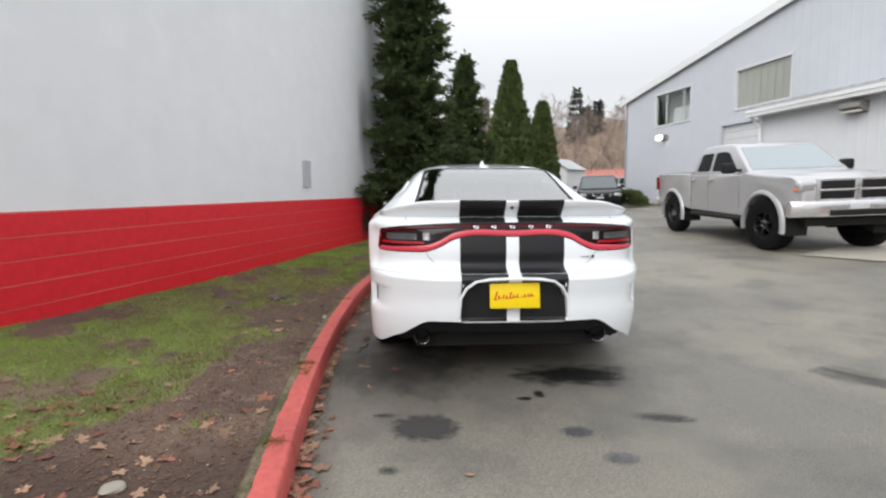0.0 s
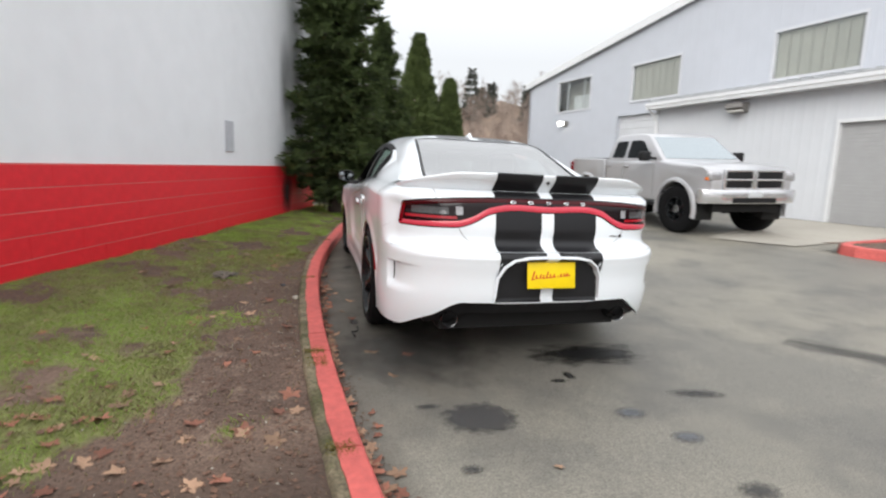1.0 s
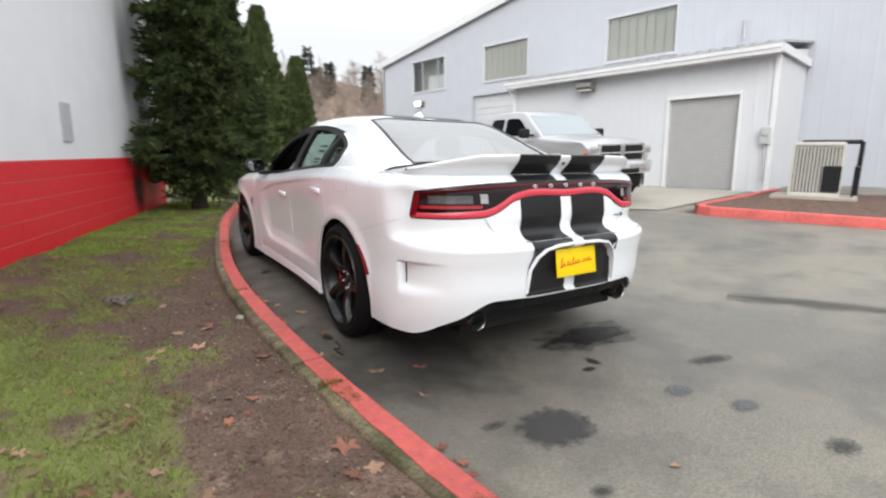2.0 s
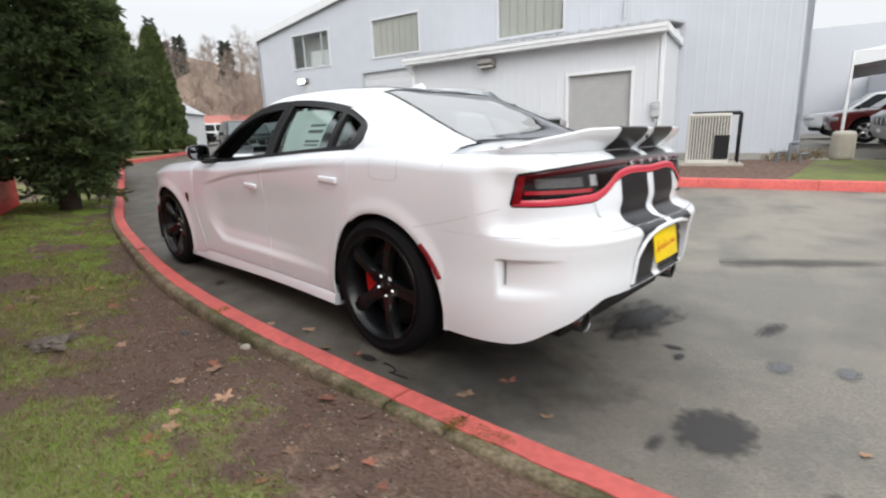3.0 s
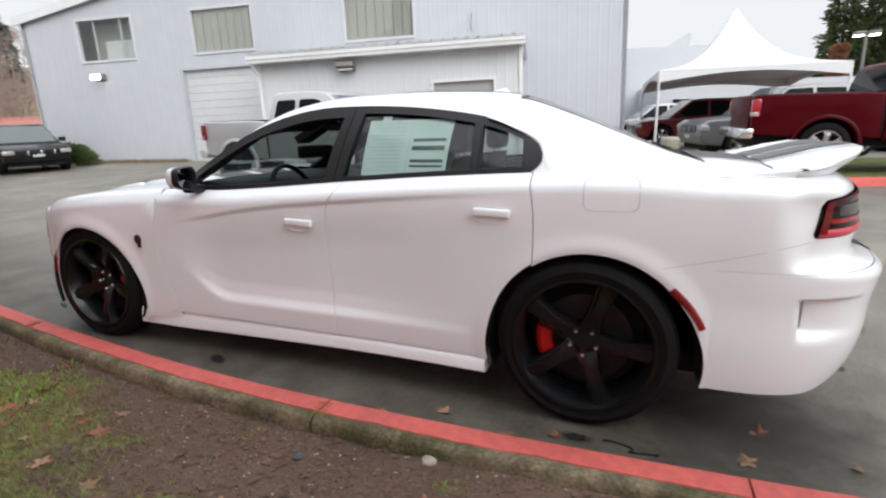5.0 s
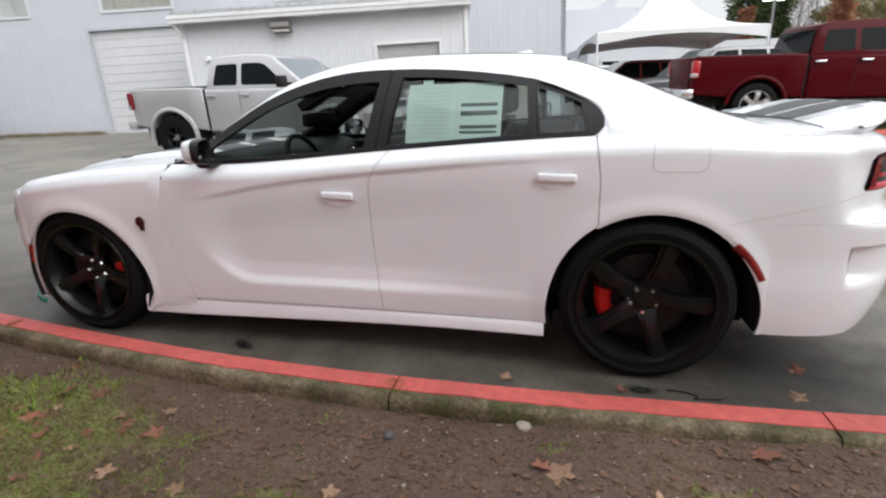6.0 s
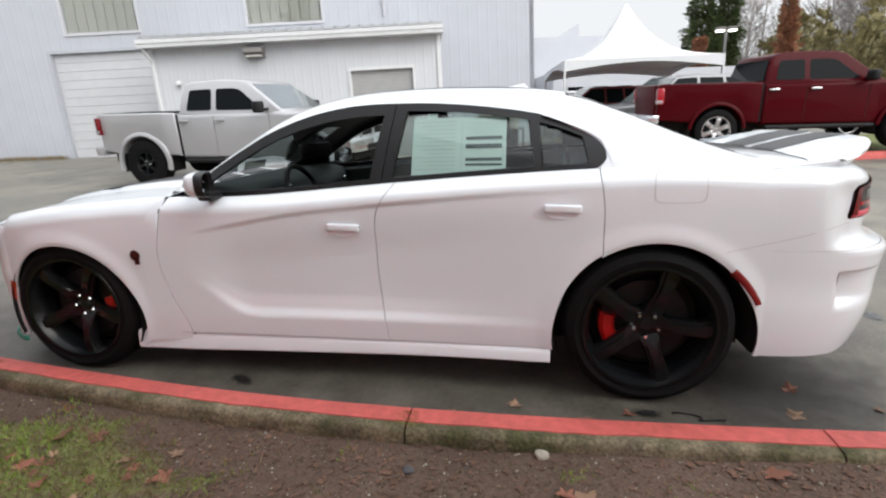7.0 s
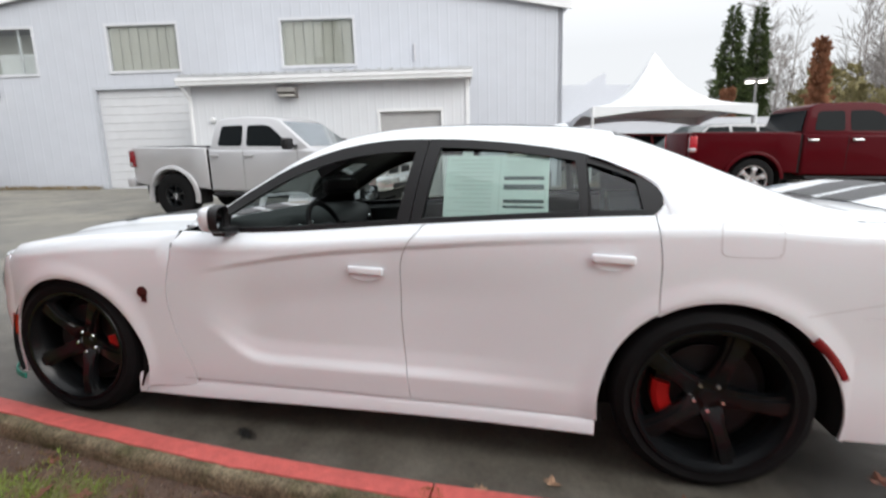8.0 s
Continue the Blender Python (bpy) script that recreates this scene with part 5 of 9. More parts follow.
    for s in (-1, 1):
        b = bmesh.new()
        lathe(b, [(-0.987, 0.045), (-0.991, 0.049), (-0.985, 0.053), (-0.80, 0.053)], 32, "y", (s * 0.565, 0, 0.330))
        pipe_ = P("exhaust_tip", b, DARK_CHROME, "round polished exhaust tip", 40)
        b = bmesh.new()
        lathe(b, [(-0.985, 0.0455), (-0.92, 0.0455), (-0.92, 0.0)], 32, "y", (s * 0.565, 0, 0.330))
        part("bore", b, UNDER, pipe_, "sooty black bore")
    # stripes on bumper and tail, a hair above the paint
    for x0, x1 in ((-0.325, -0.040), (0.040, 0.325)):
        for z0, z1, n in ((0.452, 0.744, 40), (0.7475, 1.083, 30)):
            b = bmesh.new()
            grid(b, [[(x, rear_y(x, z) - 0.003, z + (0.003 if 0.735 < z < 0.77 else 0)) for x in np.linspace(x0, x1, 12)] for z in np.linspace(z0, z1, n)])
            bmesh.ops.recalc_face_normals(b, faces=b.faces[:])
            if max(b.faces, key=lambda f: f.calc_area()).normal.y > 0:
                bmesh.ops.reverse_faces(b, faces=b.faces[:])
            P("stripe", b, STRIPE, "satin black stripe", 60)
    # frame of the plate tray
    b = bmesh.new()
    pts = [(-0.335, 0.475), (-0.325, 0.60), (-0.29, 0.665), (-0.235, 0.705), (-0.15, 0.718), (0.0, 0.722), (0.15, 0.718), (0.235, 0.705), (0.29, 0.665), (0.325, 0.60), (0.335, 0.475)]
    rows = []
    for i, (x, z) in enumerate(pts):
        q0, q1 = pts[max(0, i - 1)], pts[min(len(pts) - 1, i + 1)]
        d = Vector((q1[0] - q0[0], q1[1] - q0[1])).normalized()
        nx, nz = d.y, -d.x
        rows.append([(x - nx * 0.011, rear_y(x, z) - plate_recess(x, z) + 0.001, z - nz * 0.011), (x - nx * 0.006, rear_y(x, z) - plate_recess(x, z) - 0.010, z - nz * 0.006), (x + nx * 0.004, rear_y(x, z) - plate_recess(x, z) - 0.010, z + nz * 0.004),
                     (x + nx * 0.012, rear_y(x, z) - plate_recess(x, z) + 0.034, z + nz * 0.012)])
    grid(b, rows)
    bmesh.ops.recalc_face_normals(b, faces=b.faces[:])
    P("plate_surround", b, WHITE_PAINT, "white arched rim round the plate", 40)
    # number plate: yellow dealer plate with a red script that becomes plain strokes
    tilt = -9
    plate = P("dealer_plate", box(bmesh.new(), -0.1525, 0.1525, -0.003, 0.003, -0.076, 0.076, bevel=0.0025), YELLOW, "yellow dealer plate")
    plate.matrix_basis = pose(0, -1.122, 0.617, tilt, 0, 0)
    b = bmesh.new()
    for k, (w, h, z, lean) in enumerate([(0.020, 0.052, 0.0, 0.3), (0.020, 0.022, -0.008, 0.3), (0.010, 0.026, -0.006, 0.3), (0.018, 0.022, -0.008, 0.3), (0.018, 0.040, 0.002, 0.3), (0.020, 0.022, -0.004, 0.3), (0.018, 0.022, -0.002, 0.3),
                                         (0.005, 0.006, -0.008, 0.3), (0.016, 0.020, 0.0, 0.3), (0.016, 0.020, 0.002, 0.3), (0.026, 0.020, 0.004, 0.3)]):
        x = -0.118 + k * 0.0222
        z0 = z - h / 2 + 0.0
        vs = [(x - w / 2, z0), (x - w / 2 + 0.009, z0), (x - w / 2 + 0.009 + lean * h, z0 + h), (x - w / 2 + lean * h, z0 + h)]
        b.faces.new([b.verts.new((p[0], -0.0036, p[1])) for p in vs])
        vs = [(x - w / 2, z0), (x + w / 2, z0), (x + w / 2, z0 + 0.008), (x - w / 2, z0 + 0.008)]
        b.faces.new([b.verts.new((p[0], -0.0038, p[1])) for p in vs])
    part("script", b, RED_INK, plate, "red slanting script strokes")
    # tail lamps: one band from side to side
    lamp_lo = curve((0.0, 0.965), (0.30, 0.963), (0.37, 0.945), (0.44, 0.905), (0.52, 0.875), (0.62, 0.868), (0.75, 0.866), (0.90, 0.868), (1.0, 0.87))
    lamp_hi = curve((0.0, 1.052), (0.35, 1.050), (0.60, 1.037), (0.75, 1.020), (0.86, 0.992), (0.90, 0.965), (1.0, 0.95))
    def band(lo, hi, out, t0, t1, rows=8, n=140, round_=0.0, slant=0.0):
        b = bmesh.new()
        grid_rows = []
        tt = [t for t in np.interp(np.linspace(0, 1, n), np.linspace(0, 1, len(ts)), ts) if t0 <= t <= t1]
        for v in np.linspace(0, 1, rows):
            row = []
            for t in tt:
                t = t0 + slant * v + (t - t0) * (t1 - t0 - 2 * slant * v) / (t1 - t0)
                xa = abs(rear_point(t, 0.93)[0])
                a, c = lo(xa), hi(xa)
                edge = min((t - t0 - slant * v), (t1 - slant * v - t)) / 0.012
                z = a + (c - a) * v
                row.append(rear_point(t, z, out - round_ * (2 * v - 1) ** 4 - 0.006 * max(0, 1 - edge)))
            grid_rows.append(row)
        grid(b, grid_rows)
        bmesh.ops.recalc_face_normals(b, faces=b.faces[:])
        f = max(b.faces, key=lambda g: g.calc_area())
        c = f.calc_center_median()
        if f.normal.dot(Vector((c.x, -1.0, 0))) < 0:
            bmesh.ops.reverse_faces(b, faces=b.faces[:])
        return b
    te, lean = 0.122, 0.024
    tail = P("tail_lamp", band(lamp_lo, lamp_hi, 0.007, te, 1 - te, round_=0.006, slant=lean), DARK_LENS, "smoked full-width tail lamp", 40)
    part("light_bar", band(lambda x: lamp_lo(x) + 0.006, lambda x: lamp_lo(x) + 0.040 - 0.008 * smoothstep(0.55, 0.8, x), 0.0105, te + 0.007, 1 - te - 0.007, rows=6, round_=0.003, slant=lean * 0.30), RED_LED, tail, "red light bar", 40)
    part("upper_bar", band(lambda x: lamp_hi(x) - 0.030, lambda x: lamp_hi(x) - 0.008, 0.0100, te + 0.008 + lean * 0.75, 1 - te - 0.008 - lean * 0.75, rows=5, round_=0.003), UPPER_RED, tail, "dark red upper bar", 40)
    def lamp_end(side):
        """The slanting red end of the lamp, from its light bar up to the top bar."""
        b, rows = bmesh.new(), []
        for v in np.linspace(0, 1, 7):
            t = te + 0.009 + lean * (0.12 + 0.80 * v)
            row = []
            for u in np.linspace(0, 0.020, 6):
                q = t + u if side < 0 else 1 - t - u
                xa = abs(rear_point(q, 0.93)[0])
                z = lamp_lo(xa) + 0.016 + (lamp_hi(xa) - 0.012 - lamp_lo(xa) - 0.016) * v
                row.append(rear_point(q, z, 0.0108))
            rows.append(row)
        grid(b, rows)
        bmesh.ops.recalc_face_normals(b, faces=b.faces[:])
        return b
    for side in (-1, 1):
        part("end_bar", lamp_end(side), DEEP_RED, tail, "red lamp end", 40)
    for s in (-1, 1):
        def t_of(x):
            return float(np.interp(x, [rear_point(t, 0.95)[0] for t in ts], ts))
        for xa, xb, zl, zh, mm, nm in ((0.495, 0.565, 0.945, 0.992, CLEAR_LENS, "reversing lamp"), (0.575, 0.79, 0.945, 0.985, SMOKED_CLEAR, "indicator_lens"), (0.53, 0.82, 0.920, 0.936, RED_LENS, "inner_bar")):
            lo_t, hi_t = sorted((t_of(s * xa), t_of(s * xb)))
            part(nm.replace(" ", "_"), band(lambda x, q=zl: q, lambda x, q=zh: q, 0.0095, lo_t, hi_t, rows=4, n=500), mm, tail, smooth=40)
    # five small bright marks on the band, and a dark mark on the boot
    for k, x in enumerate((-0.225, -0.115, 0.0, 0.115, 0.225)):
        b = bmesh.new()
        lathe(b, [(-0.006, 0.0065), (-0.008, 0.010), (-0.006, 0.0135), (0.0, 0.0135)], 14, "y")
        mk = part("emblem_mark", b, CHROME, tail, "small bright mark", smooth=40)
        mk.matrix_basis = pose(x, rear_y(x, 1.022) - 0.010, 1.026) @ Matrix.Diagonal((1.3, 1, 0.72, 1))
    b = bmesh.new()
    for k in range(5):
        box(b, 0.42 + k * 0.016, 0.430 + k * 0.016, -0.003, 0.001, -0.003, 0.003)
    box(b, 0.505, 0.520, -0.003, 0.001, -0.008, 0.010)
    P("boot_badge", b, BLACK_TRIM, "small dark badge").matrix_basis = pose(0, rear_y(0.45, 0.83) + 0.0, 0.835)
    # boot lid top
    b = bmesh.new()
    rows = []
    def deck_pt(x, y):
        w = rail_x(-0.45) + 0.05
        zc = 1.135 - 0.045 * smoothstep(-0.42, -0.95, y)
        edge = 1.0865 if y < REAR_Y0 else belt_z(y) - 0.002
        k = min(1.0, abs(x) / w)
        return (x, y, edge + (zc - edge) * (1 - k**4))
    for y in [-0.42, -0.45, -0.46] + [REAR_Y0 - 0.473 * math.sin(a) for a in np.linspace(0.06, math.pi / 2, 30)]:
        w = side_x(REAR_Y0, 1.085)
        w = w * max(0.0, 1 - ((REAR_Y0 - y) / (REAR_Y0 + 0.925)) ** REAR_N) ** (1 / REAR_N) if y < REAR_Y0 else w
        rows.append([deck_pt(x, y) for x in np.linspace(-w, w, 33)])
    grid(b, rows)
    bmesh.ops.recalc_face_normals(b, faces=b.faces[:])
    if sum(f.normal.z for f in b.faces) < 0:
        bmesh.ops.reverse_faces(b, faces=b.faces[:])
    P("boot_lid", b, WHITE_PAINT, "white boot lid", 50)
    # spoiler, swept round the boot's edge
    sp_top = curve((0.0, 1.188), (0.45, 1.188), (0.56, 1.184), (0.66, 1.165), (0.75, 1.145), (0.84, 1.118), (0.9, 1.10))
    def ring_y(x):
        return REAR_Y0 - 0.475 * max(0.0, 1 - (abs(x) / 0.868) ** REAR_N) ** (1 / REAR_N)
    def sp_back(x):
        return ring_y(x) - 0.08 + 0.045 * smoothstep(0.55, 0.84, abs(x))
    def sp_section(x):
        yb, zt = sp_back(x), sp_top(abs(x))
        yf = yb + 0.33 - 0.15 * smoothstep(0.5, 0.84, abs(x))
        base = min(deck_pt(x, max(yf, -0.9))[2] + 0.004, zt - 0.012)
        return [(x, yf, base), (x, yf - 0.10, base + (zt - base) * 0.34), (x, yf - 0.2, base + (zt - base) * 0.72), (x, yb + 0.03, zt - 0.004), (x, yb + 0.008, zt), (x, yb, zt - 0.006), (x, yb + 0.004, zt - 0.022),
                (x, yb + 0.3 * (ring_y(x) - yb), zt - 0.5 * (zt - 1.09)), (x, yb + 0.8 * (ring_y(x) - yb), zt - 0.85 * (zt - 1.09)), (x, ring_y(x) + 0.004, 1.082)]
    b = bmesh.new()
    vs = grid(b, [sp_section(x) for x in np.linspace(-0.838, 0.838, 75)])
    b.faces.new(vs[0])
    b.faces.new(vs[-1][::-1])
    bmesh.ops.recalc_face_normals(b, faces=b.faces[:])
    sp = P("boot_spoiler", b, WHITE_PAINT, "white ducktail boot spoiler", 40)
    for x0, x1 in ((-0.325, -0.040), (0.040, 0.325)):
        b = bmesh.new()
        grid(b, [[Vector(p) + Vector((0, -0.0025 if i > 3 else 0.0, 0.003 if i < 6 else 0.0)) for i, p in enumerate(sp_section(x))] for x in np.linspace(x0, x1, 10)])
        bmesh.ops.recalc_face_normals(b, faces=b.faces[:])
        part("stripe", b, STRIPE, sp, "satin black stripe", 40)
    b = bmesh.new()
    lathe(b, [(-0.004, 0.0), (-0.006, 0.008), (0.0, 0.011)], 14, "y")
    part("camera_eye", b, BLACK_PLASTIC, sp, "small black camera", 40).matrix_basis = pose(0, -0.985, 1.145)
    for x0, x1 in ((-0.325, -0.040), (0.040, 0.325)):
        b = bmesh.new()
        grid(b, [[Vector(deck_pt(x, y)) + Vector((0, 0, 0.003)) for x in np.linspace(x0, x1, 6)] for y in np.linspace(-0.425, -0.70, 8)])
        bmesh.ops.recalc_face_normals(b, faces=b.faces[:])
        if sum(f.normal.z for f in b.faces) < 0:
            bmesh.ops.reverse_faces(b, faces=b.faces[:])
        P("stripe", b, STRIPE, "satin black stripe", 60)
    # roof, screens and pillars
    def roof_sheet(y0, y1, w0, w1, n=30, m=20, out=0.0):
        b = bmesh.new()
        grid(b, [[Vector(roof_point(y, w)) + Vector((0, 0, out)) for w in np.linspace(w0, w1, m)] for y in np.linspace(y0, y1, n)])
        bmesh.ops.recalc_face_normals(b, faces=b.faces[:])
        if sum(f.normal.z for f in b.faces) < 0:
            bmesh.ops.reverse_faces(b, faces=b.faces[:])
        return b
    for w0, w1 in ((0.0, 0.105), (0.895, 1.0)):
        P("roof_rail", roof_sheet(-0.45, 2.45, w0, w1, 70, 8), WHITE_PAINT, "white roof rail and pillar", 60)
    P("roof", roof_sheet(0.385, 1.74, 0.105, 0.895, 30, 26), WHITE_PAINT, "white roof", 60)
    for x0, x1 in ((0.255, 0.47), (0.53, 0.745)):
        P("stripe", roof_sheet(0.42, 1.735, x0, x1, 24, 8, 0.003), STRIPE, "satin black roof stripe", 60)
    P("rear_screen", roof_sheet(-0.40, 0.384, 0.105, 0.895, 24, 26, -0.003), REAR_GLASS, "tinted rear screen", 60).visible_shadow = False
    for w0, w1, y0, y1 in ((0.105, 0.120, -0.40, 0.384), (0.880, 0.895, -0.40, 0.384), (0.120, 0.880, 0.365, 0.386), (0.120, 0.880, -0.42, -0.385)):
        P("screen_border", roof_sheet(y0, y1, w0, w1, 16, 12, 0.0015), BLACK_TRIM, "black printed screen edge", 60)
    P("windscreen", roof_sheet(1.742, 2.46, 0.105, 0.895, 24, 26, -0.003), WIND_GLASS, "windscreen", 60).visible_shadow = False
    b = bmesh.new()
    rows = []
    for u in np.linspace(0, 1, 8):
        y, h, w = 0.56 + 0.19 * u, 0.058 * (1 - u) ** 0.8 * smoothstep(0, 0.12, u + 0.06), 0.026 * (0.4 + 0.6 * math.sin(math.pi * min(1, u + 0.15)))
        zr = mid_z(y) - 0.002
        rows.append([(w * c, y + 0.0, zr + h * k) for c, k in ((-1, 0), (-0.8, 0.5), (-0.25, 1), (0.25, 1), (0.8, 0.5), (1, 0))])
    vs = grid(b, rows)
    b.faces.new(vs[0])
    bmesh.ops.recalc_face_normals(b, faces=b.faces[:])
    P("roof_antenna", b, WHITE_PAINT, "white fin antenna", 60)
    # bonnet with bulge and scoops, cowl and wipers
    b = bmesh.new()
    hood_z = curve((2.40, 1.005), (2.7, 1.0), (3.0, 0.975), (3.3, 0.93), (3.6, 0.865), (3.8, 0.815), (3.93, 0.755))
    rows = []
    for y in np.linspace(2.40, 3.80, 40):
        w = (car_w(min(y, 3.55)) - 0.075) * (max(0.0, 1 - ((y - 3.38) / 0.44) ** 1.9) ** (1 / 1.9) if y > 3.38 else 1)
        edge = belt_z(min(y, 3.6)) - (0.10 * smoothstep(3.45, 3.85, y))
        row = []
        for u in np.linspace(-1, 1, 41):
            k = abs(u)
            z = edge + (hood_z(y) - edge) * (1 - k**3)
            z += 0.022 * smoothstep(0.62, 0.5, k) * smoothstep(2.4, 2.6, y) * smoothstep(3.9, 3.4, y)
            row.append((u * w, y, z))
        rows.append(row)
    grid(b, rows)
    bmesh.ops.recalc_face_normals(b, faces=b.faces[:])
    if sum(f.normal.z for f in b.faces) < 0:
        bmesh.ops.reverse_faces(b, faces=b.faces[:])
    hood = P("bonnet", b, WHITE_PAINT, "white bonnet with raised centre", 60)
    def hood_pt(x, y, up=0.0):
        w, edge = car_w(min(y, 3.55)) - 0.075, belt_z(min(y, 3.6))
        k = min(1.0, abs(x) / w)
        return x, y, edge + (hood_z(y) - edge) * (1 - k**3) + 0.022 * smoothstep(0.62, 0.5, k) * smoothstep(2.4, 2.6, y) * smoothstep(3.9, 3.4, y) + up
    for s in (-1, 1):
        b = bmesh.new()
        grid(b, [[hood_pt(s * x, y - 0.25 * (x - 0.28), 0.003) for x in np.linspace(0.30, 0.46, 6)] for y in np.linspace(3.06, 3.15, 5)])
        bmesh.ops.recalc_face_normals(b, faces=b.faces[:])
        part("bonnet_vent", b, BLACK_PLASTIC, hood, "black bonnet vent", 60)
    for x0, x1 in ((-0.325, -0.040), (0.040, 0.325)):
        b = bmesh.new()
        rows = []
        for y in np.linspace(2.42, 3.74, 30):
            w = (car_w(min(y, 3.55)) - 0.075) * (max(0.0, 1 - ((y - 3.38) / 0.44) ** 1.9) ** (1 / 1.9) if y > 3.38 else 1)
            edge = belt_z(min(y, 3.6)) - (0.10 * smoothstep(3.45, 3.85, y))
            rows.append([(x, y, edge + (hood_z(y) - edge) * (1 - abs(x / w) ** 3) + 0.022 * smoothstep(0.62, 0.5, abs(x / w)) * smoothstep(2.4, 2.6, y) * smoothstep(3.9, 3.4, y) + 0.004) for x in np.linspace(x0, x1, 8)])
        grid(b, rows)
        bmesh.ops.recalc_face_normals(b, faces=b.faces[:])
        part("stripe", b, STRIPE, hood, "satin black stripe", 60)
    P("cowl", boxes([(-0.72, 0.72, 2.36, 2.47, 0.955, 0.985)], 0.01), BLACK_PLASTIC, "black scuttle panel")
    # nose
    b = bmesh.new()
    nose = curve((0.16, 3.86), (0.25, 3.90), (0.45, 3.92), (0.6, 3.91), (0.72, 3.87), (0.80, 3.80), (0.86, 3.70))
    rows = []
    for z in np.linspace(0.2, 0.845, 24):
        w = side_x(NOSE_Y, z)
        row = []
        for a in np.linspace(0, math.pi, 60):
            c, q = math.cos(a), math.sin(a)
            row.append((-w * math.copysign(abs(c) ** (2 / NOSE_N), c), NOSE_Y + (nose(z) - NOSE_Y) * abs(q) ** (2 / NOSE_N), z))
        rows.append(row)
    grid(b, rows)
    bmesh.ops.recalc_face_normals(b, faces=b.faces[:])
    if max(b.faces, key=lambda f: f.calc_area()).normal.y < 0:
        bmesh.ops.reverse_faces(b, faces=b.faces[:])
    nb = P("front_bumper", thicken(b, 0.012), WHITE_PAINT, "white front bumper", 50)
    for s in (-1, 1):
        b = bmesh.new()
        rows = []
        for z in np.linspace(0.635, 0.735, 5):
            w = side_x(NOSE_Y, z) + 0.004
            rows.append([(s * w * math.cos(a) ** (2 / NOSE_N), NOSE_Y + (nose(z) + 0.004 - NOSE_Y) * math.sin(a) ** (2 / NOSE_N), z) for a in np.linspace(0.30, 1.2, 14)])
        grid(b, rows)
        part("headlamp", b, SMOKED_CLEAR, nb, "clear headlamp", 60)
        b = bmesh.new()
        rows = []
        for z, o in ((0.165, 0.008), (0.175, 0.012), (0.188, 0.006)):
            w = side_x(NOSE_Y, 0.22) + o
            rows.append([(s * w * math.cos(a) ** (2 / NOSE_N), NOSE_Y + (3.89 + o - NOSE_Y) * math.sin(a) ** (2 / NOSE_N), z) for a in np.linspace(0.0, 1.5, 20)])
        grid(b, rows)
        part("splitter_film", thicken(b, 0.008), GREEN_TAPE, nb, "green film on the splitter", 60)
        b = bmesh.new()
        box(b, s * 0.40 - 0.12, s * 0.40 + 0.12, 3.62, 3.75, 0.32, 0.46, bevel=0.02)
        part("intake", b, BLACK_PLASTIC, nb)
    # grille
    part("grille", boxes([(-0.42, 0.42, 3.78, 3.905, 0.56, 0.68)], 0.02), BLACK_PLASTIC, nb, "black grille")
    # floor, wells and bulkheads
    b = bmesh.new()
    box(b, -0.70, 0.70, -0.45, 3.40, 0.22, 0.32)
    box(b, -0.80, 0.80, 0.44, 2.62, 0.17, 0.35)
    box(b, -0.60, 0.60, -0.88, 0.44, 0.235, 0.80)
    box(b, -0.60, 0.60, 2.62, 3.46, 0.28, 0.80)
    P("underbody", b, UNDER, "black underbody")
    for cy, cz, r in (FRONT_ARCH, REAR_ARCH):
        for s in (-1, 1):
            b = bmesh.new()
            tail = lambda a: -1.0 if cy < 1 and a > math.pi else math.cos(a)
            rows = [[(s * x, cy + (r + 0.012) * tail(a), cz + (r + 0.012) * math.sin(a)) for a in np.linspace(-0.35, math.pi + (0.42 if cy > 1 else 0.22), 30)] for x in (0.905, 0.60)]
            vs = grid(b, rows)
            grid(b, [[v.co.copy() for v in vs[1]], [(s * 0.60, cy, cz)] * 30])
            P("wheel_arch_liner", b, UNDER, "black wheel arch liner", 60)
            if cy < 1:
                b = bmesh.new()
                grid(b, [[(s * x, -0.437, z) for x in (0.60, 0.75, side_x(-0.437, max(z, 0.24)) - 0.010)] for z in np.linspace(0.262, 0.50, 8)])
                P("mud_flap", thicken(b, 0.010), UNDER, "black flap behind the rear wheel")
    # cabin
    b = bmesh.new()
    rows = []
    for x in np.linspace(-0.80, 0.80, 17):
        hump = 0.028 * math.exp(-((x + 0.36) / 0.2) ** 2)
        rows.append([(x, 1.98, 0.66), (x, 1.99, 0.84), (x, 2.01, 0.945 + hump), (x, 2.06, 0.985 + hump), (x, 2.12, 1.0 + hump * 0.6), (x, 2.2, 1.008), (x, 2.40, 1.008), (x, 2.45, 0.93)])
    grid(b, rows)
    bmesh.ops.recalc_face_normals(b, faces=b.faces[:])
    dash = P("dashboard", b, DASH, "black dashboard", 50)
    part("centre_screen", box(bmesh.new(), -0.11, 0.11, 1.952, 1.98, 0.80, 0.93, bevel=0.008), TINT_GLASS, dash, "dark centre screen")
    part("centre_console", box(bmesh.new(), -0.13, 0.13, 0.75, 1.95, 0.30, 0.62, bevel=0.03), DASH, dash, smooth=40)
    for x in (-0.43, -0.29):
        g = part("gauge_ring", lathe(bmesh.new(), [(-0.004, 0.050), (-0.010, 0.056), (0.0, 0.062)], 22, "y"), CHROME, dash, "bright gauge ring", smooth=40)
        g.location = (x, 1.995, 0.915)
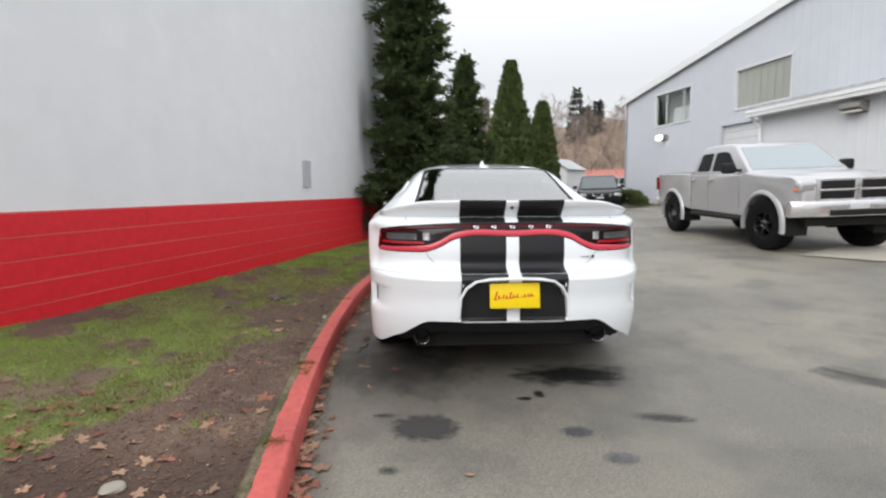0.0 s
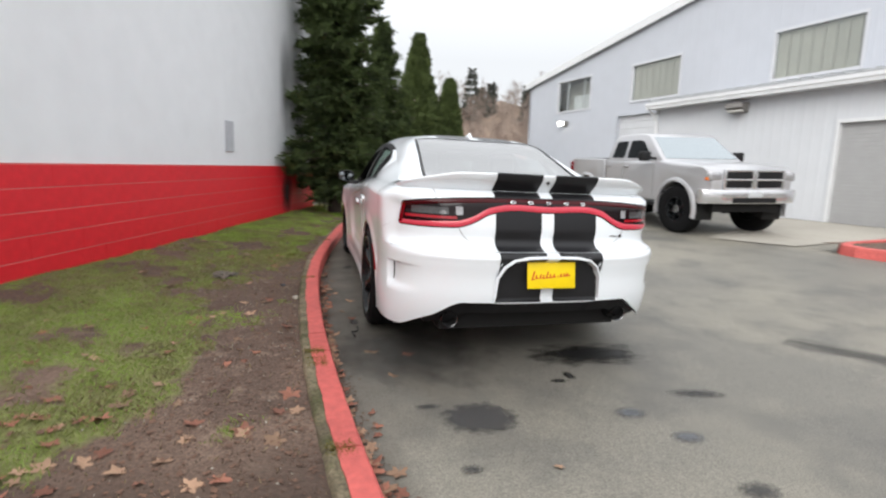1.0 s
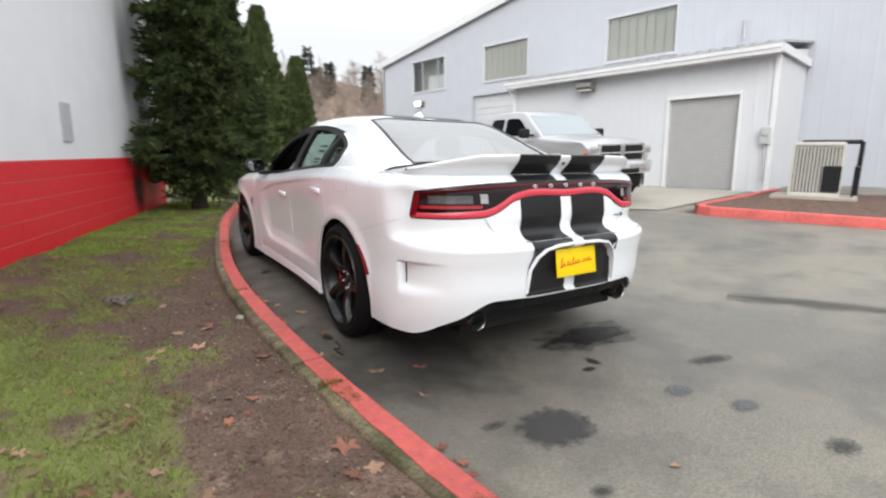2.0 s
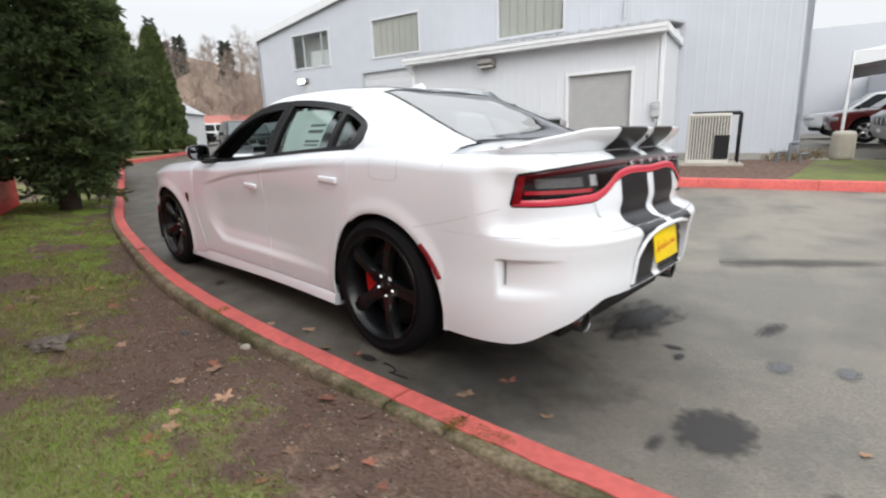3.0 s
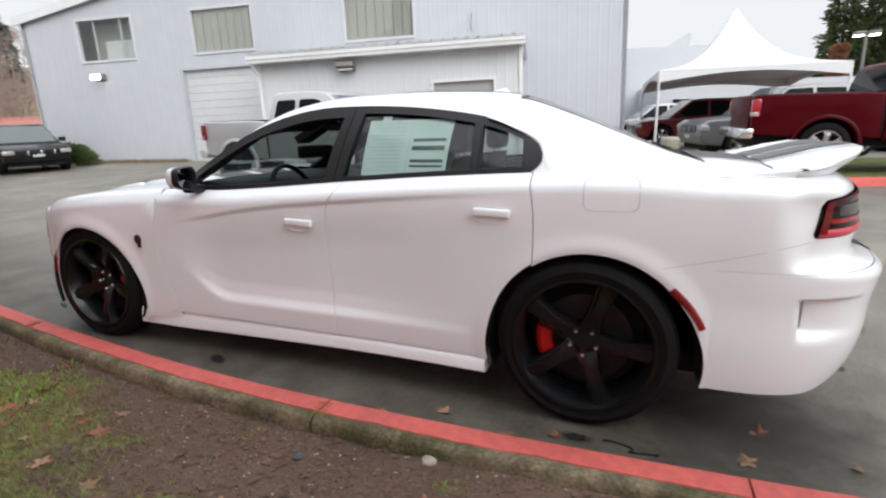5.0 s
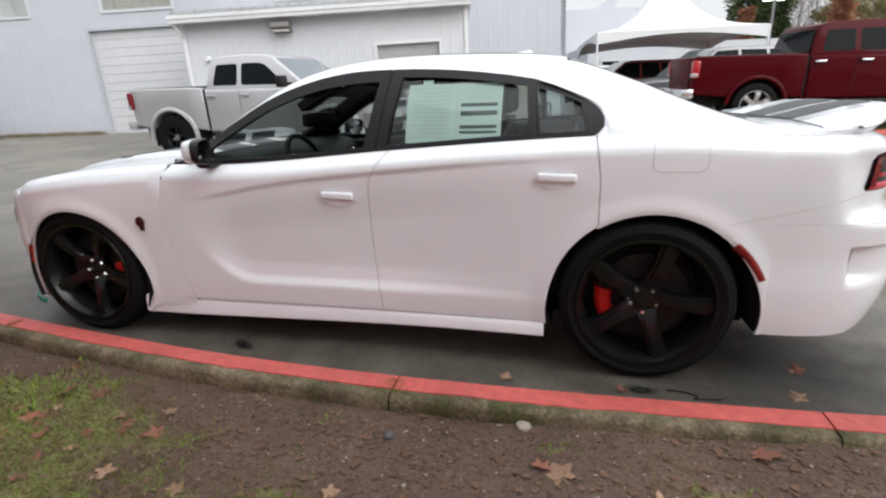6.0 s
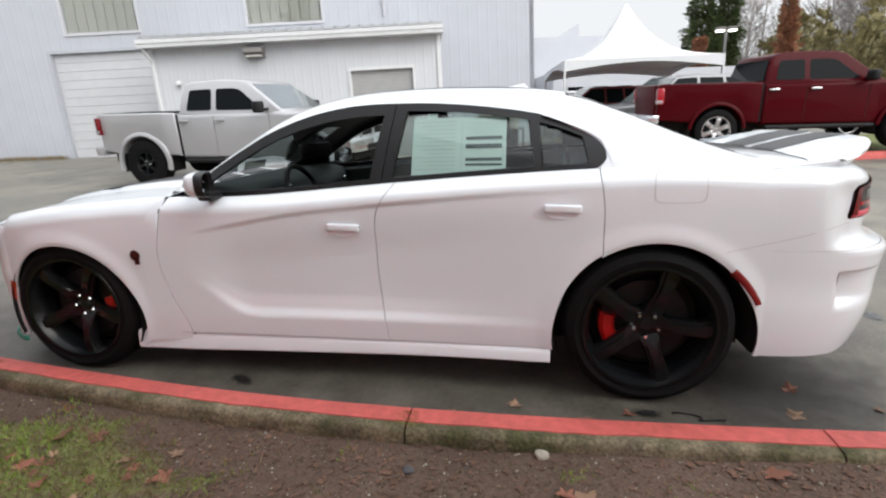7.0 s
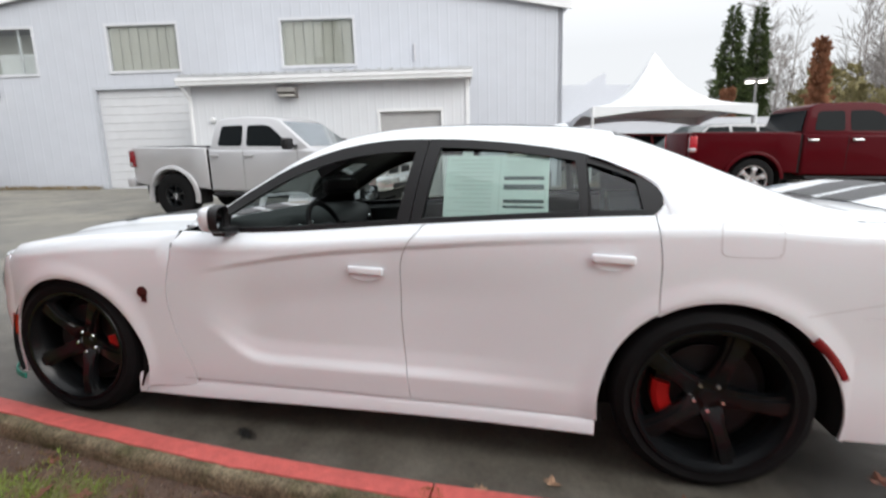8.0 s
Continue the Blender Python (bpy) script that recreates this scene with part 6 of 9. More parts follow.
    for x in (-0.60, -0.2, 0.2, 0.62):
        v = part("air_vent", lathe(bmesh.new(), [(-0.006, 0.028), (-0.01, 0.036), (0.0, 0.042)], 18, "y"), CHROME if abs(x) > 0.5 else BLACK_TRIM, dash, smooth=40)
        v.location = (x, 1.982, 0.885)
    wheel_m = pose(-0.36, 1.86, 0.925, -24, 0, 0)
    b = bmesh.new()
    rows = []
    for k in range(36):
        a = 2 * math.pi * k / 36
        rows.append([((0.182 + 0.016 * math.cos(q)) * math.cos(a), 0.016 * math.sin(q), (0.178 + 0.016 * math.cos(q)) * math.sin(a)) for q in np.linspace(0, 2 * math.pi, 8, endpoint=False)])
    grid(b, rows, close_u=True, close_v=True)
    bmesh.ops.recalc_face_normals(b, faces=b.faces[:])
    wheel = P("steering_wheel", b, SEAT, "black leather steering wheel", 60)
    wheel.matrix_basis = wheel_m
    b = bmesh.new()
    box(b, -0.075, 0.075, -0.03, 0.045, -0.065, 0.055, bevel=0.025)
    for sx in (-1, 1):
        box(b, min(sx * 0.06, sx * 0.178), max(sx * 0.06, sx * 0.178), -0.008, 0.014, -0.02, 0.025, bevel=0.006)
    box(b, -0.03, 0.03, -0.008, 0.014, -0.175, -0.05, bevel=0.006)
    part("wheel_boss", b, DASH, wheel, smooth=40)
    for sx in (-1, 1):
        part("wheel_trim", box(bmesh.new(), min(sx * 0.07, sx * 0.15), max(sx * 0.07, sx * 0.15), -0.016, -0.009, -0.025, 0.028, bevel=0.003), ALLOY, wheel, "bright switch trim")
    part("column", rod(bmesh.new(), (-0.36, 1.89, 0.91), (-0.36, 2.05, 0.83), 0.045), DASH, dash, smooth=60)

    def seat(x, y, wide=0.25, drop=0.0):
        o = pose(x, y, -drop)
        b = bmesh.new()
        rows = []
        for u in np.linspace(0, 1, 12):
            z = 0.52 + 0.62 * u
            yy = -0.04 - 0.19 * u
            w = wide * (1 - 0.18 * u**3)
            thick = 0.13 - 0.05 * u
            rows.append([(w * c * (1.0 if k else 1), yy + thick * q + 0.0, z) for k, (c, q) in enumerate(((-0.9, 0.62), (-1, 0.25), (-0.95, -0.45), (-0.6, -0.62), (0.6, -0.62), (0.95, -0.45), (1, 0.25), (0.9, 0.62), (0.62, 0.42), (-0.62, 0.42)))])
        vs = grid(b, rows, close_u=True)
        b.faces.new(vs[-1])
        bmesh.ops.recalc_face_normals(b, faces=b.faces[:])
        st = P("car_seat", b, SEAT, "black leather seat", 50)
        st.matrix_basis = o
        bm2 = bmesh.new()
        box(bm2, -wide, wide, -0.06, 0.50, 0.40, 0.55, bevel=0.05, segments=3)
        part("cushion", bm2, SEAT, st, smooth=50)
        bm2 = bmesh.new()
        box(bm2, -0.125, 0.125, -0.30, -0.19, 1.16, 1.34, bevel=0.045, segments=3)
        part("headrest", bm2, SEAT, st, smooth=60)
        for sx in (-0.06, 0.06):
            part("headrest_post", rod(bmesh.new(), (sx, -0.24, 1.12), (sx, -0.245, 1.2), 0.007), CHROME, st, smooth=60)
    seat(-0.37, 0.98)
    seat(0.37, 0.98)
    for x in (-0.38, 0.38):
        seat(x, 0.22, wide=0.30, drop=0.20)
    # inner door cards and headlining
    for s in (-1, 1):
        b = bmesh.new()
        rows = []
        for y in np.linspace(0.30, 2.3, 14):
            rows.append([(s * (car_w(y) - 0.11), y, belt_z(y) - 0.004), (s * (car_w(y) - 0.16), y, belt_z(y) - 0.03), (s * (car_w(y) - 0.17), y, 0.72), (s * (car_w(y) - 0.22), y, 0.69), (s * (car_w(y) - 0.18), y, 0.35)])
        grid(b, rows)
        P("door_card", b, DASH, "black door card", 40)
        b = bmesh.new()
        box(b, min(s * 0.70, s * 0.745), max(s * 0.70, s * 0.745), 1.70, 1.86, 0.80, 0.815, bevel=0.004)
        P("inner_handle", b, CHROME, "bright inner handle")
    P("headlining", roof_sheet(0.40, 1.80, 0.03, 0.97, 20, 20, -0.035), mat("headlining", (0.03, 0.03, 0.031), rough=0.95, var=0.1), "dark grey headlining", 60)
    for w0, w1 in ((0.0, 0.09), (0.91, 1.0)):
        P("pillar_trim", roof_sheet(-0.35, 2.42, w0, w1, 50, 5, -0.03), BLACK_PLASTIC, "black inner pillar trim", 60)
    for s in (-1, 1):
        b = bmesh.new()
        grid(b, [[(s * (glass_x(y, z) - 0.04), y, z) for z in np.linspace(belt_z(y) - 0.01, min(rail_z(y), cap_z(y) + 0.02) if y > 0.222 else min(rail_z(y), 1.2), 6)] for y in np.linspace(-0.12, 0.262, 10)])
        P("quarter_trim", b, BLACK_PLASTIC, "black inner quarter trim", 60)
    P("parcel_shelf", boxes([(-0.68, 0.68, -0.42, -0.02, 1.03, 1.06)], 0.005), DASH, "black parcel shelf")
    for w0, w1 in ((0.05, 0.150), (0.850, 0.95)):
        P("inner_a_pillar", thicken(roof_sheet(1.70, 2.42, w0, w1, 30, 5, -0.022), 0.02), BLACK_PLASTIC, "black inner windscreen pillar", 60)
    for w0, w1 in ((0.13, 0.43), (0.57, 0.87)):
        P("sun_visor", thicken(roof_sheet(1.70, 1.89, w0, w1, 8, 8, -0.045), 0.018), BLACK_PLASTIC, "dark folded sun visor", 60)
    P("sensor_housing", thicken(roof_sheet(1.80, 2.05, 0.45, 0.55, 8, 6, -0.014), 0.05), BLACK_PLASTIC, "black sensor housing on the windscreen", 60)
    mirror_in = P("inner_mirror", box(bmesh.new(), -0.135, 0.135, -0.022, 0.022, -0.042, 0.042, bevel=0.016, segments=3), BLACK_TRIM, "inner rear-view mirror", 60)
    mirror_in.matrix_basis = pose(-0.01, 1.93, 1.165, 0, 0, -22)
    # price sheet behind the rear side glass; its print becomes bars
    b = bmesh.new()
    sx = lambda y, z, o=0.0: -(glass_x(y, z) - 0.017 + o)
    sheet_pts = lambda y0, y1, z0, z1, o: [[(sx(y, z, o), y, z) for y in np.linspace(y0, y1, 5)] for z in np.linspace(z0, z1, 4)]
    grid(b, sheet_pts(0.665, 1.115, 1.075, 1.335, 0.0))
    st = P("window_sticker", b, PAPER, "pale green price sheet inside the rear window", 180)
    b = bmesh.new()
    grid(b, sheet_pts(1.0, 1.05, 1.335, 1.355, 0.0))
    part("sheet_tab", b, PAPER, st)
    b, bd = bmesh.new(), bmesh.new()
    for k in range(13):
        z = 1.318 - k * 0.018
        grid(b, sheet_pts(0.905, 1.10 - 0.03 * (k % 3), z - 0.0045, z, 0.0012))
    for k in range(6):
        z = 1.310 - k * 0.012
        grid(b, sheet_pts(0.69, 0.855 - 0.02 * (k % 2), z - 0.004, z, 0.0012))
    for z, h in ((1.245, 0.014), (1.212, 0.020), (1.150, 0.014), (1.125, 0.010)):
        grid(bd, sheet_pts(0.685, 0.855, z - h, z, 0.0014))
    for y0 in (0.872, 0.678):
        grid(b, sheet_pts(y0, y0 + 0.004, 1.09, 1.325, 0.0012))
    for ob_bm, mm in ((b, PAPER_INK), (bd, PAPER_DARK)):
        part("print_bars", ob_bm, mm, st, "lines of unreadable print")
    # wheels
    build_wheel(car, pose(-0.812, 0.018, 0.377), 0.377, 0.294, 0.275, 5, RIM_BLACK, 19, caliper=-12, broad=1.2, dish=0.03)
    build_wheel(car, pose(-0.785, 3.055, 0.374), 0.374, 0.290, 0.262, 5, RIM_BLACK, 30, caliper=188, broad=1.2, dish=0.05)
    build_wheel(car, pose(0.812, 0.018, 0.377, 0, 0, 180), 0.377, 0.294, 0.275, 5, RIM_BLACK, 20, caliper=180, dish=0.03)
    build_wheel(car, pose(0.785, 3.055, 0.374, 0, 0, 180), 0.374, 0.290, 0.262, 5, RIM_BLACK, 40, caliper=2, dish=0.05)


build_sedan()


# ---- other vehicles ----
def arc(cy, cz, r, a0, a1, n=14):
    return [(cy + r * math.cos(radians(a)), cz + r * math.sin(radians(a))) for a in np.linspace(a0, a1, n)]


def shaped_prism(poly, half, bevel=0.05):
    """A side profile drawn out to both sides; half(y, z) is the half width."""
    bm = bmesh.new()
    prism(bm, poly, -1.0, 1.0)
    for v in bm.verts:
        v.co.x = math.copysign(half(v.co.y, v.co.z), v.co.x)
    ends = [f for f in bm.faces if len(f.verts) == len(poly)]
    es = list({e for f in ends for e in f.edges})
    if bevel:
        bmesh.ops.bevel(bm, geom=es, offset=bevel, segments=3, profile=0.5, affect="EDGES", clamp_overlap=True)
    bmesh.ops.recalc_face_normals(bm, faces=bm.faces[:])
    return bm


def panel_on(poly, half, out, thick=0.012):
    """A flat piece on a vehicle's side, from a polygon of (y, z), for both sides in turn: returns two bmeshes."""
    made = []
    for s in (-1, 1):
        bm = bmesh.new()
        a = [bm.verts.new((s * (half(y, z) + out), y, z)) for y, z in poly]
        b = [bm.verts.new((s * (half(y, z) + out - thick), y, z)) for y, z in poly]
        bm.faces.new(a)
        for i in range(len(poly)):
            j = (i + 1) % len(poly)
            bm.faces.new((a[i], a[j], b[j], b[i]))
        bmesh.ops.recalc_face_normals(bm, faces=bm.faces[:])
        made.append(bm)
    return made


def quad_sheet(bm, pts, out):
    """A four-cornered slab set off from the plane through pts by out."""
    p = [Vector(q) for q in pts]
    n = (p[1] - p[0]).cross(p[2] - p[0]).normalized() * out
    a, b = [bm.verts.new(q + n) for q in p], [bm.verts.new(q - n) for q in p]
    bm.faces.new(a)
    bm.faces.new(b[::-1])
    for i in range(4):
        bm.faces.new((a[i], b[i], b[(i + 1) % 4], a[(i + 1) % 4]))
    return bm


BUMPER = mat("bright_bumper", (0.66, 0.66, 0.67), rough=0.22, metal=0.75, var=0.08, scale=6)


def build_pickup(m, paint, label, tyre_r, rim_r, rim_mat, spokes, chrome_rear, lift=0.0, flares=True, phase=10, tail_panel=None, rear=1.0, nose=1.0):
    """A full-size pickup, y ahead from the rear axle."""
    truck = empty("pickup_truck", m, label, "truck")
    P = lambda name, bm, mm, lab="", smooth=35, parent=truck: part(name, bm, mm, parent, lab, smooth)
    L, wb, r = lift, 3.60, tyre_r + 0.09
    half = lambda y, z: 0.985 - 0.035 * smoothstep(0.95, 0.6, z - L) - 0.03 * smoothstep(1.15, 1.4, z - L) - 0.15 * smoothstep(3.95, 4.65, y) ** 2 - 0.05 * smoothstep(-0.9, -1.25, y) ** 2
    hub = tyre_r + 0.0
    # bed
    poly = [(-1.20, 0.66 + L)] + [(-r - 0.02, 0.60 + L)] + [p for p in arc(0, hub, r, 180 - 8, 8) if p[1] > 0.58 + L] + [(r + 0.02, 0.58 + L), (0.82, 0.56 + L), (0.82, 1.36 + L), (0.5, 1.375 + L), (-1.16, 1.385 + L), (-1.21, 1.36 + L)]
    bed = P("bed", shaped_prism(poly, half, 0.035), paint, "load bed in body colour")
    b = bmesh.new()
    box(b, -0.80, 0.80, -1.13, 0.74, 1.33 + L, 1.392 + L, bevel=0.01)
    part("bed_cover", b, BLACK_PLASTIC, bed, "dark bed lining")
    # tailgate, lamps, rear bumper
    part("tailgate", box(bmesh.new(), -0.76, 0.76, -1.235, -1.20, 0.76 + L, 1.37 + L, bevel=0.02), tail_panel or paint, bed, smooth=40)
    for s in (-1, 1):
        b = bmesh.new()
        box(b, min(s * 0.83, s * 0.975), max(s * 0.83, s * 0.975), -1.235, -1.09, 0.98 + L, 1.31 + L, bevel=0.025)
        lamp = P("tail_lamp", b, RED_LENS if chrome_rear else DEEP_RED, "red tail lamp", 40)
        part("reverse_lens", box(bmesh.new(), min(s * 0.84, s * 0.979), max(s * 0.84, s * 0.979), -1.239, -1.12, 1.0 + L, 1.07 + L, bevel=0.01), CLEAR_LENS, lamp, "clear reversing lens")
    P("rear_bumper", box(bmesh.new(), -0.97, 0.97, -1.40, -1.17, 0.58 + L, 0.77 + L, bevel=0.03), CHROME if chrome_rear else paint, "rear step bumper", 40)
    # cab and nose
    poly = [(0.86, 0.52 + L), (wb - r - 0.02, 0.50 + L)] + [p for p in arc(wb, hub, r, 180 - 6, 6) if p[1] > 0.5 + L] + [(wb + r + 0.02, 0.56 + L), (4.42, 0.62 + L), (4.52, 0.70 + L), (4.56, 0.90 + L), (4.555, 1.02 + L), (4.52, 1.11 + L), (4.44, 1.185 + L), (4.28, 1.235 + L), (4.0, 1.275 + L), (3.5, 1.315 + L), (3.0, 1.345 + L), (2.9, 1.33 + L), (0.86, 1.33 + L)]
    cab = P("cab_body", shaped_prism(poly, half, 0.07), paint, "cab and front wings")
    b = bmesh.new()
    rows = []
    for y in np.linspace(3.0, 4.46, 16):
        w = 0.64 - 0.06 * (y - 3.0)
        zt = 1.345 - 0.062 * (y - 3.0) - 0.10 * smoothstep(4.1, 4.52, y) + L
        rows.append([(w * u, y + 0.05 * (1 - u * u) * smoothstep(4.0, 4.5, y), zt - 0.03 + 0.060 * (1 - abs(u) ** 3.5)) for u in np.linspace(-1, 1, 17)])
    grid(b, rows)
    bmesh.ops.recalc_face_normals(b, faces=b.faces[:])
    if sum(f.normal.z for f in b.faces) < 0:
        bmesh.ops.reverse_faces(b, faces=b.faces[:])
    part("bonnet", b, paint, cab, "domed bonnet", 60)
    gx = lambda y, z: 0.925 - 0.26 * (z - 1.30 - L)
    roof = [(0.88, 1.31 + L), (0.93, 1.62 + L), (1.0, 1.86 + L), (1.15, 1.915 + L), (1.7, 1.935 + L), (2.15, 1.92 + L), (2.36, 1.875 + L), (3.12, 1.315 + L)]
    P("cab_roof", shaped_prism(roof, gx, 0.04), paint, "cab roof and pillars")
    def softened(pts, r=0.055):
        """Rounds the corners of a window."""
        out = []
        for i, p in enumerate(pts):
            p, a, c = Vector(p), Vector(pts[i - 1]), Vector(pts[(i + 1) % len(pts)])
            for u in (0.0, 0.33, 0.67, 1.0):
                e0, e1 = p + (a - p).normalized() * r, p + (c - p).normalized() * r
                out.append(tuple(e0 * (1 - u) ** 2 + p * 2 * u * (1 - u) + e1 * u * u))
        return out
    for poly in (softened([(1.06, 1.395 + L), (1.60, 1.39 + L), (1.60, 1.775 + L), (1.13, 1.765 + L)]), softened([(1.70, 1.39 + L), (2.66, 1.38 + L), (2.20, 1.745 + L), (2.06, 1.775 + L), (1.70, 1.775 + L)])):
        for bm in panel_on(poly, gx, 0.004):
            P("side_window", bm, TINT_GLASS, "dark tinted side window")
    b = bmesh.new()
    quad_sheet(b, [(-0.84, 3.03, 1.385 + L), (0.84, 3.03, 1.385 + L), (0.72, 2.42, 1.835 + L), (-0.72, 2.42, 1.835 + L)], 0.006)
    P("windscreen", b, mat("pickup_windscreen", (0.36, 0.40, 0.42), rough=0.06, var=0, metal=0.75), "reflecting windscreen")
    b = bmesh.new()
    quad_sheet(b, [(-0.80, 0.872, 1.39 + L), (-0.72, 0.957, 1.79 + L), (0.72, 0.957, 1.79 + L), (0.80, 0.872, 1.39 + L)], 0.012)
    P("rear_window", b, TINT_GLASS, "dark rear window")
    # seams, handles, mirrors, steps
    for y0 in (0.84,):
        for bm in panel_on([(y0 - 0.012, 0.58 + L), (y0 + 0.012, 0.58 + L), (y0 + 0.012, 1.33 + L), (y0 - 0.012, 1.33 + L)], half, -0.03, 0.05):
            P("cab_gap", bm, UNDER, "dark gap between cab and bed")
    for y0 in (1.66, 2.82):
        for bm in panel_on([(y0 - 0.004, 0.60 + L), (y0 + 0.004, 0.60 + L), (y0 + 0.004, 1.30 + L), (y0 - 0.004, 1.30 + L)], half, 0.0015, 0.01):
            P("door_seam", bm, UNDER if paint is MAROON_PAINT else GAP, "thin door seam")
    for y0 in (1.02, 1.80):
        for s in (-1, 1):
            b = bmesh.new()
            box(b, -0.02, 0.022, -0.1, 0.1, -0.02, 0.02, bevel=0.012)
            P("door_handle", b, CHROME if chrome_rear else paint, "door handle", 40).matrix_basis = pose(s * (half(y0, 1.2) + 0.005), y0, 1.215 + L)
    for s in (-1, 1):
        b = bmesh.new()
        box(b, min(s * 1.0, s * 1.24), max(s * 1.0, s * 1.24), 2.66, 2.79, 1.33 + L, 1.53 + L, bevel=0.04, segments=3)
        mi = P("door_mirror", b, BLACK_PLASTIC, "black door mirror", 50)
        part("mirror_arm", box(bmesh.new(), min(s * 0.90, s * 1.02), max(s * 0.90, s * 1.02), 2.72, 2.80, 1.36 + L, 1.41 + L, bevel=0.01), BLACK_PLASTIC, mi)
        b = bmesh.new()
        rod(b, (s * 0.95, 0.95, 0.47 + L), (s * 0.95, 3.0, 0.47 + L), 0.045, n=12)
        P("side_step", b, BLACK_PLASTIC, "tubular side step", 40)
        # front lamps
        b = bmesh.new()
        box(b, min(s * 0.64, s * 0.90), max(s * 0.64, s * 0.90), 4.34, 4.57, 0.985 + L, 1.145 + L, bevel=0.05, segments=3)
        hl = P("headlamp", b, CLEAR_LENS, "clear headlamp", 40)
        part("indicator", box(bmesh.new(), min(s * 0.84, s * 0.912), max(s * 0.84, s * 0.912), 4.36, 4.50, 1.0 + L, 1.05 + L, bevel=0.015), AMBER, hl, "amber indicator")
        if not flares:
            for cy in (0.0, wb):
                b = bmesh.new()
                rows = [[(s * (half(cy, 0.9) + o), cy + rr * math.cos(radians(a)), hub + rr * math.sin(radians(a))) for rr, o in ((r - 0.012, -0.03), (r - 0.012, 0.016), (r + 0.02, 0.02), (r + 0.05, 0.004), (r + 0.055, -0.01))] for a in np.linspace(4, 176, 26)]
                grid(b, rows)
                bmesh.ops.recalc_face_normals(b, faces=b.faces[:])
                P("wheel_lip", b, paint, "wheel arch lip in body colour", 40)
        if flares:
            for cy in (0.0, wb):
                b = bmesh.new()
                rows = [[(s * (half(cy, 0.9) + o), cy + rr * math.cos(radians(a)), hub + rr * math.sin(radians(a))) for rr, o in ((r - 0.025, -0.03), (r - 0.025, 0.032), (r + 0.005, 0.042), (r + 0.05, 0.024), (r + 0.06, -0.01))] for a in np.linspace(-12, 192, 26)]
                grid(b, rows)
                bmesh.ops.recalc_face_normals(b, faces=b.faces[:])
                P("wheel_flare", b, paint, "wheel arch flare in body colour", 40)
        for cy in (0.0, wb):
            b = bmesh.new()
            rows = [[(s * x, cy + (r + 0.004) * math.cos(a), hub + (r + 0.004) * math.sin(a)) for a in np.linspace(-0.3, math.pi + 0.3, 20)] for x in (0.95, 0.55)]
            vs = grid(b, rows)
            grid(b, [[v.co.copy() for v in vs[1]], [(s * 0.55, cy, hub)] * 20])
            P("arch_liner", b, UNDER, "black arch liner", 60)
    # grille: a body-colour cross between four dark openings
    P("grille", box(bmesh.new(), -0.60, 0.60, 4.52, 4.605, 0.86 + L, 1.17 + L, bevel=0.03), BLACK_PLASTIC, "dark grille", 40)
    gf = P("grille_frame", boxes([(-0.64, 0.64, 4.53, 4.63, 1.15 + L, 1.20 + L)], 0.02), BUMPER, "bright grille surround", 40)
    for row in ((-0.64, -0.59, 0.84, 1.19), (0.59, 0.64, 0.84, 1.19), (-0.055, 0.055, 0.84, 1.19), (-0.62, 0.62, 0.99, 1.03), (-0.62, 0.62, 0.83, 0.87)):
        part("grille_bar", box(bmesh.new(), row[0], row[1], 4.54, 4.632, row[2] + L, row[3] + L, bevel=0.015), BUMPER, gf, smooth=40)
    b = bmesh.new()
    rows = []
    for x in np.linspace(-0.98, 0.98, 25):
        yb = 4.69 - 0.20 * abs(x / 0.98) ** 4
        rows.append([(x, yb - 0.22, 0.84 + L), (x, yb - 0.03, 0.835 + L), (x, yb, 0.80 + L), (x, yb + 0.006, 0.72 + L), (x, yb - 0.005, 0.63 + L), (x, yb - 0.04, 0.585 + L), (x, yb - 0.22, 0.58 + L)])
    vs = grid(b, rows)
    b.faces.new(vs[0])
    b.faces.new(vs[-1][::-1])
    bmesh.ops.recalc_face_normals(b, faces=b.faces[:])
    P("front_bumper", b, BUMPER, "bright front bumper", 40)
    P("bumper_intake", box(bmesh.new(), -0.45, 0.45, 4.66, 4.708, 0.60 + L, 0.69 + L, bevel=0.01), BLACK_PLASTIC)
    P("number_plate_holder", box(bmesh.new(), -0.15, 0.15, 4.70, 4.715, 0.70 + L, 0.79 + L, bevel=0.004), PALE_PAINT, "blank pale plate")
    P("underbody", boxes([(-0.7, 0.7, -1.1, 4.4, 0.42 + L, 0.62 + L)]), UNDER, "dark chassis")
    for s in (-1, 1):
        for cy in (0.0, wb):
            build_wheel(truck, pose(s * 0.83, cy, hub, 0, 0, (0 if s < 0 else 180) + (8 if cy else 0)), tyre_r, rim_r, 0.29, spokes, rim_mat, phase, broad=1.5 if rim_mat is ALLOY else 0.85)
    # shorter overhangs, where this make has them
    for ob in truck.children_recursive:
        if ob.type == "MESH" and ob.matrix_basis.translation.length < 1e-6 and "wheel" not in ob.name and (ob.parent is truck or "wheel" not in ob.parent.name):
            for v in ob.data.vertices:
                if v.co.y < -0.5:
                    v.co.y = -0.5 + (v.co.y + 0.5) * rear
                elif v.co.y > wb + 0.52:
                    v.co.y = wb + 0.52 + (v.co.y - wb - 0.52) * nose
    return truck


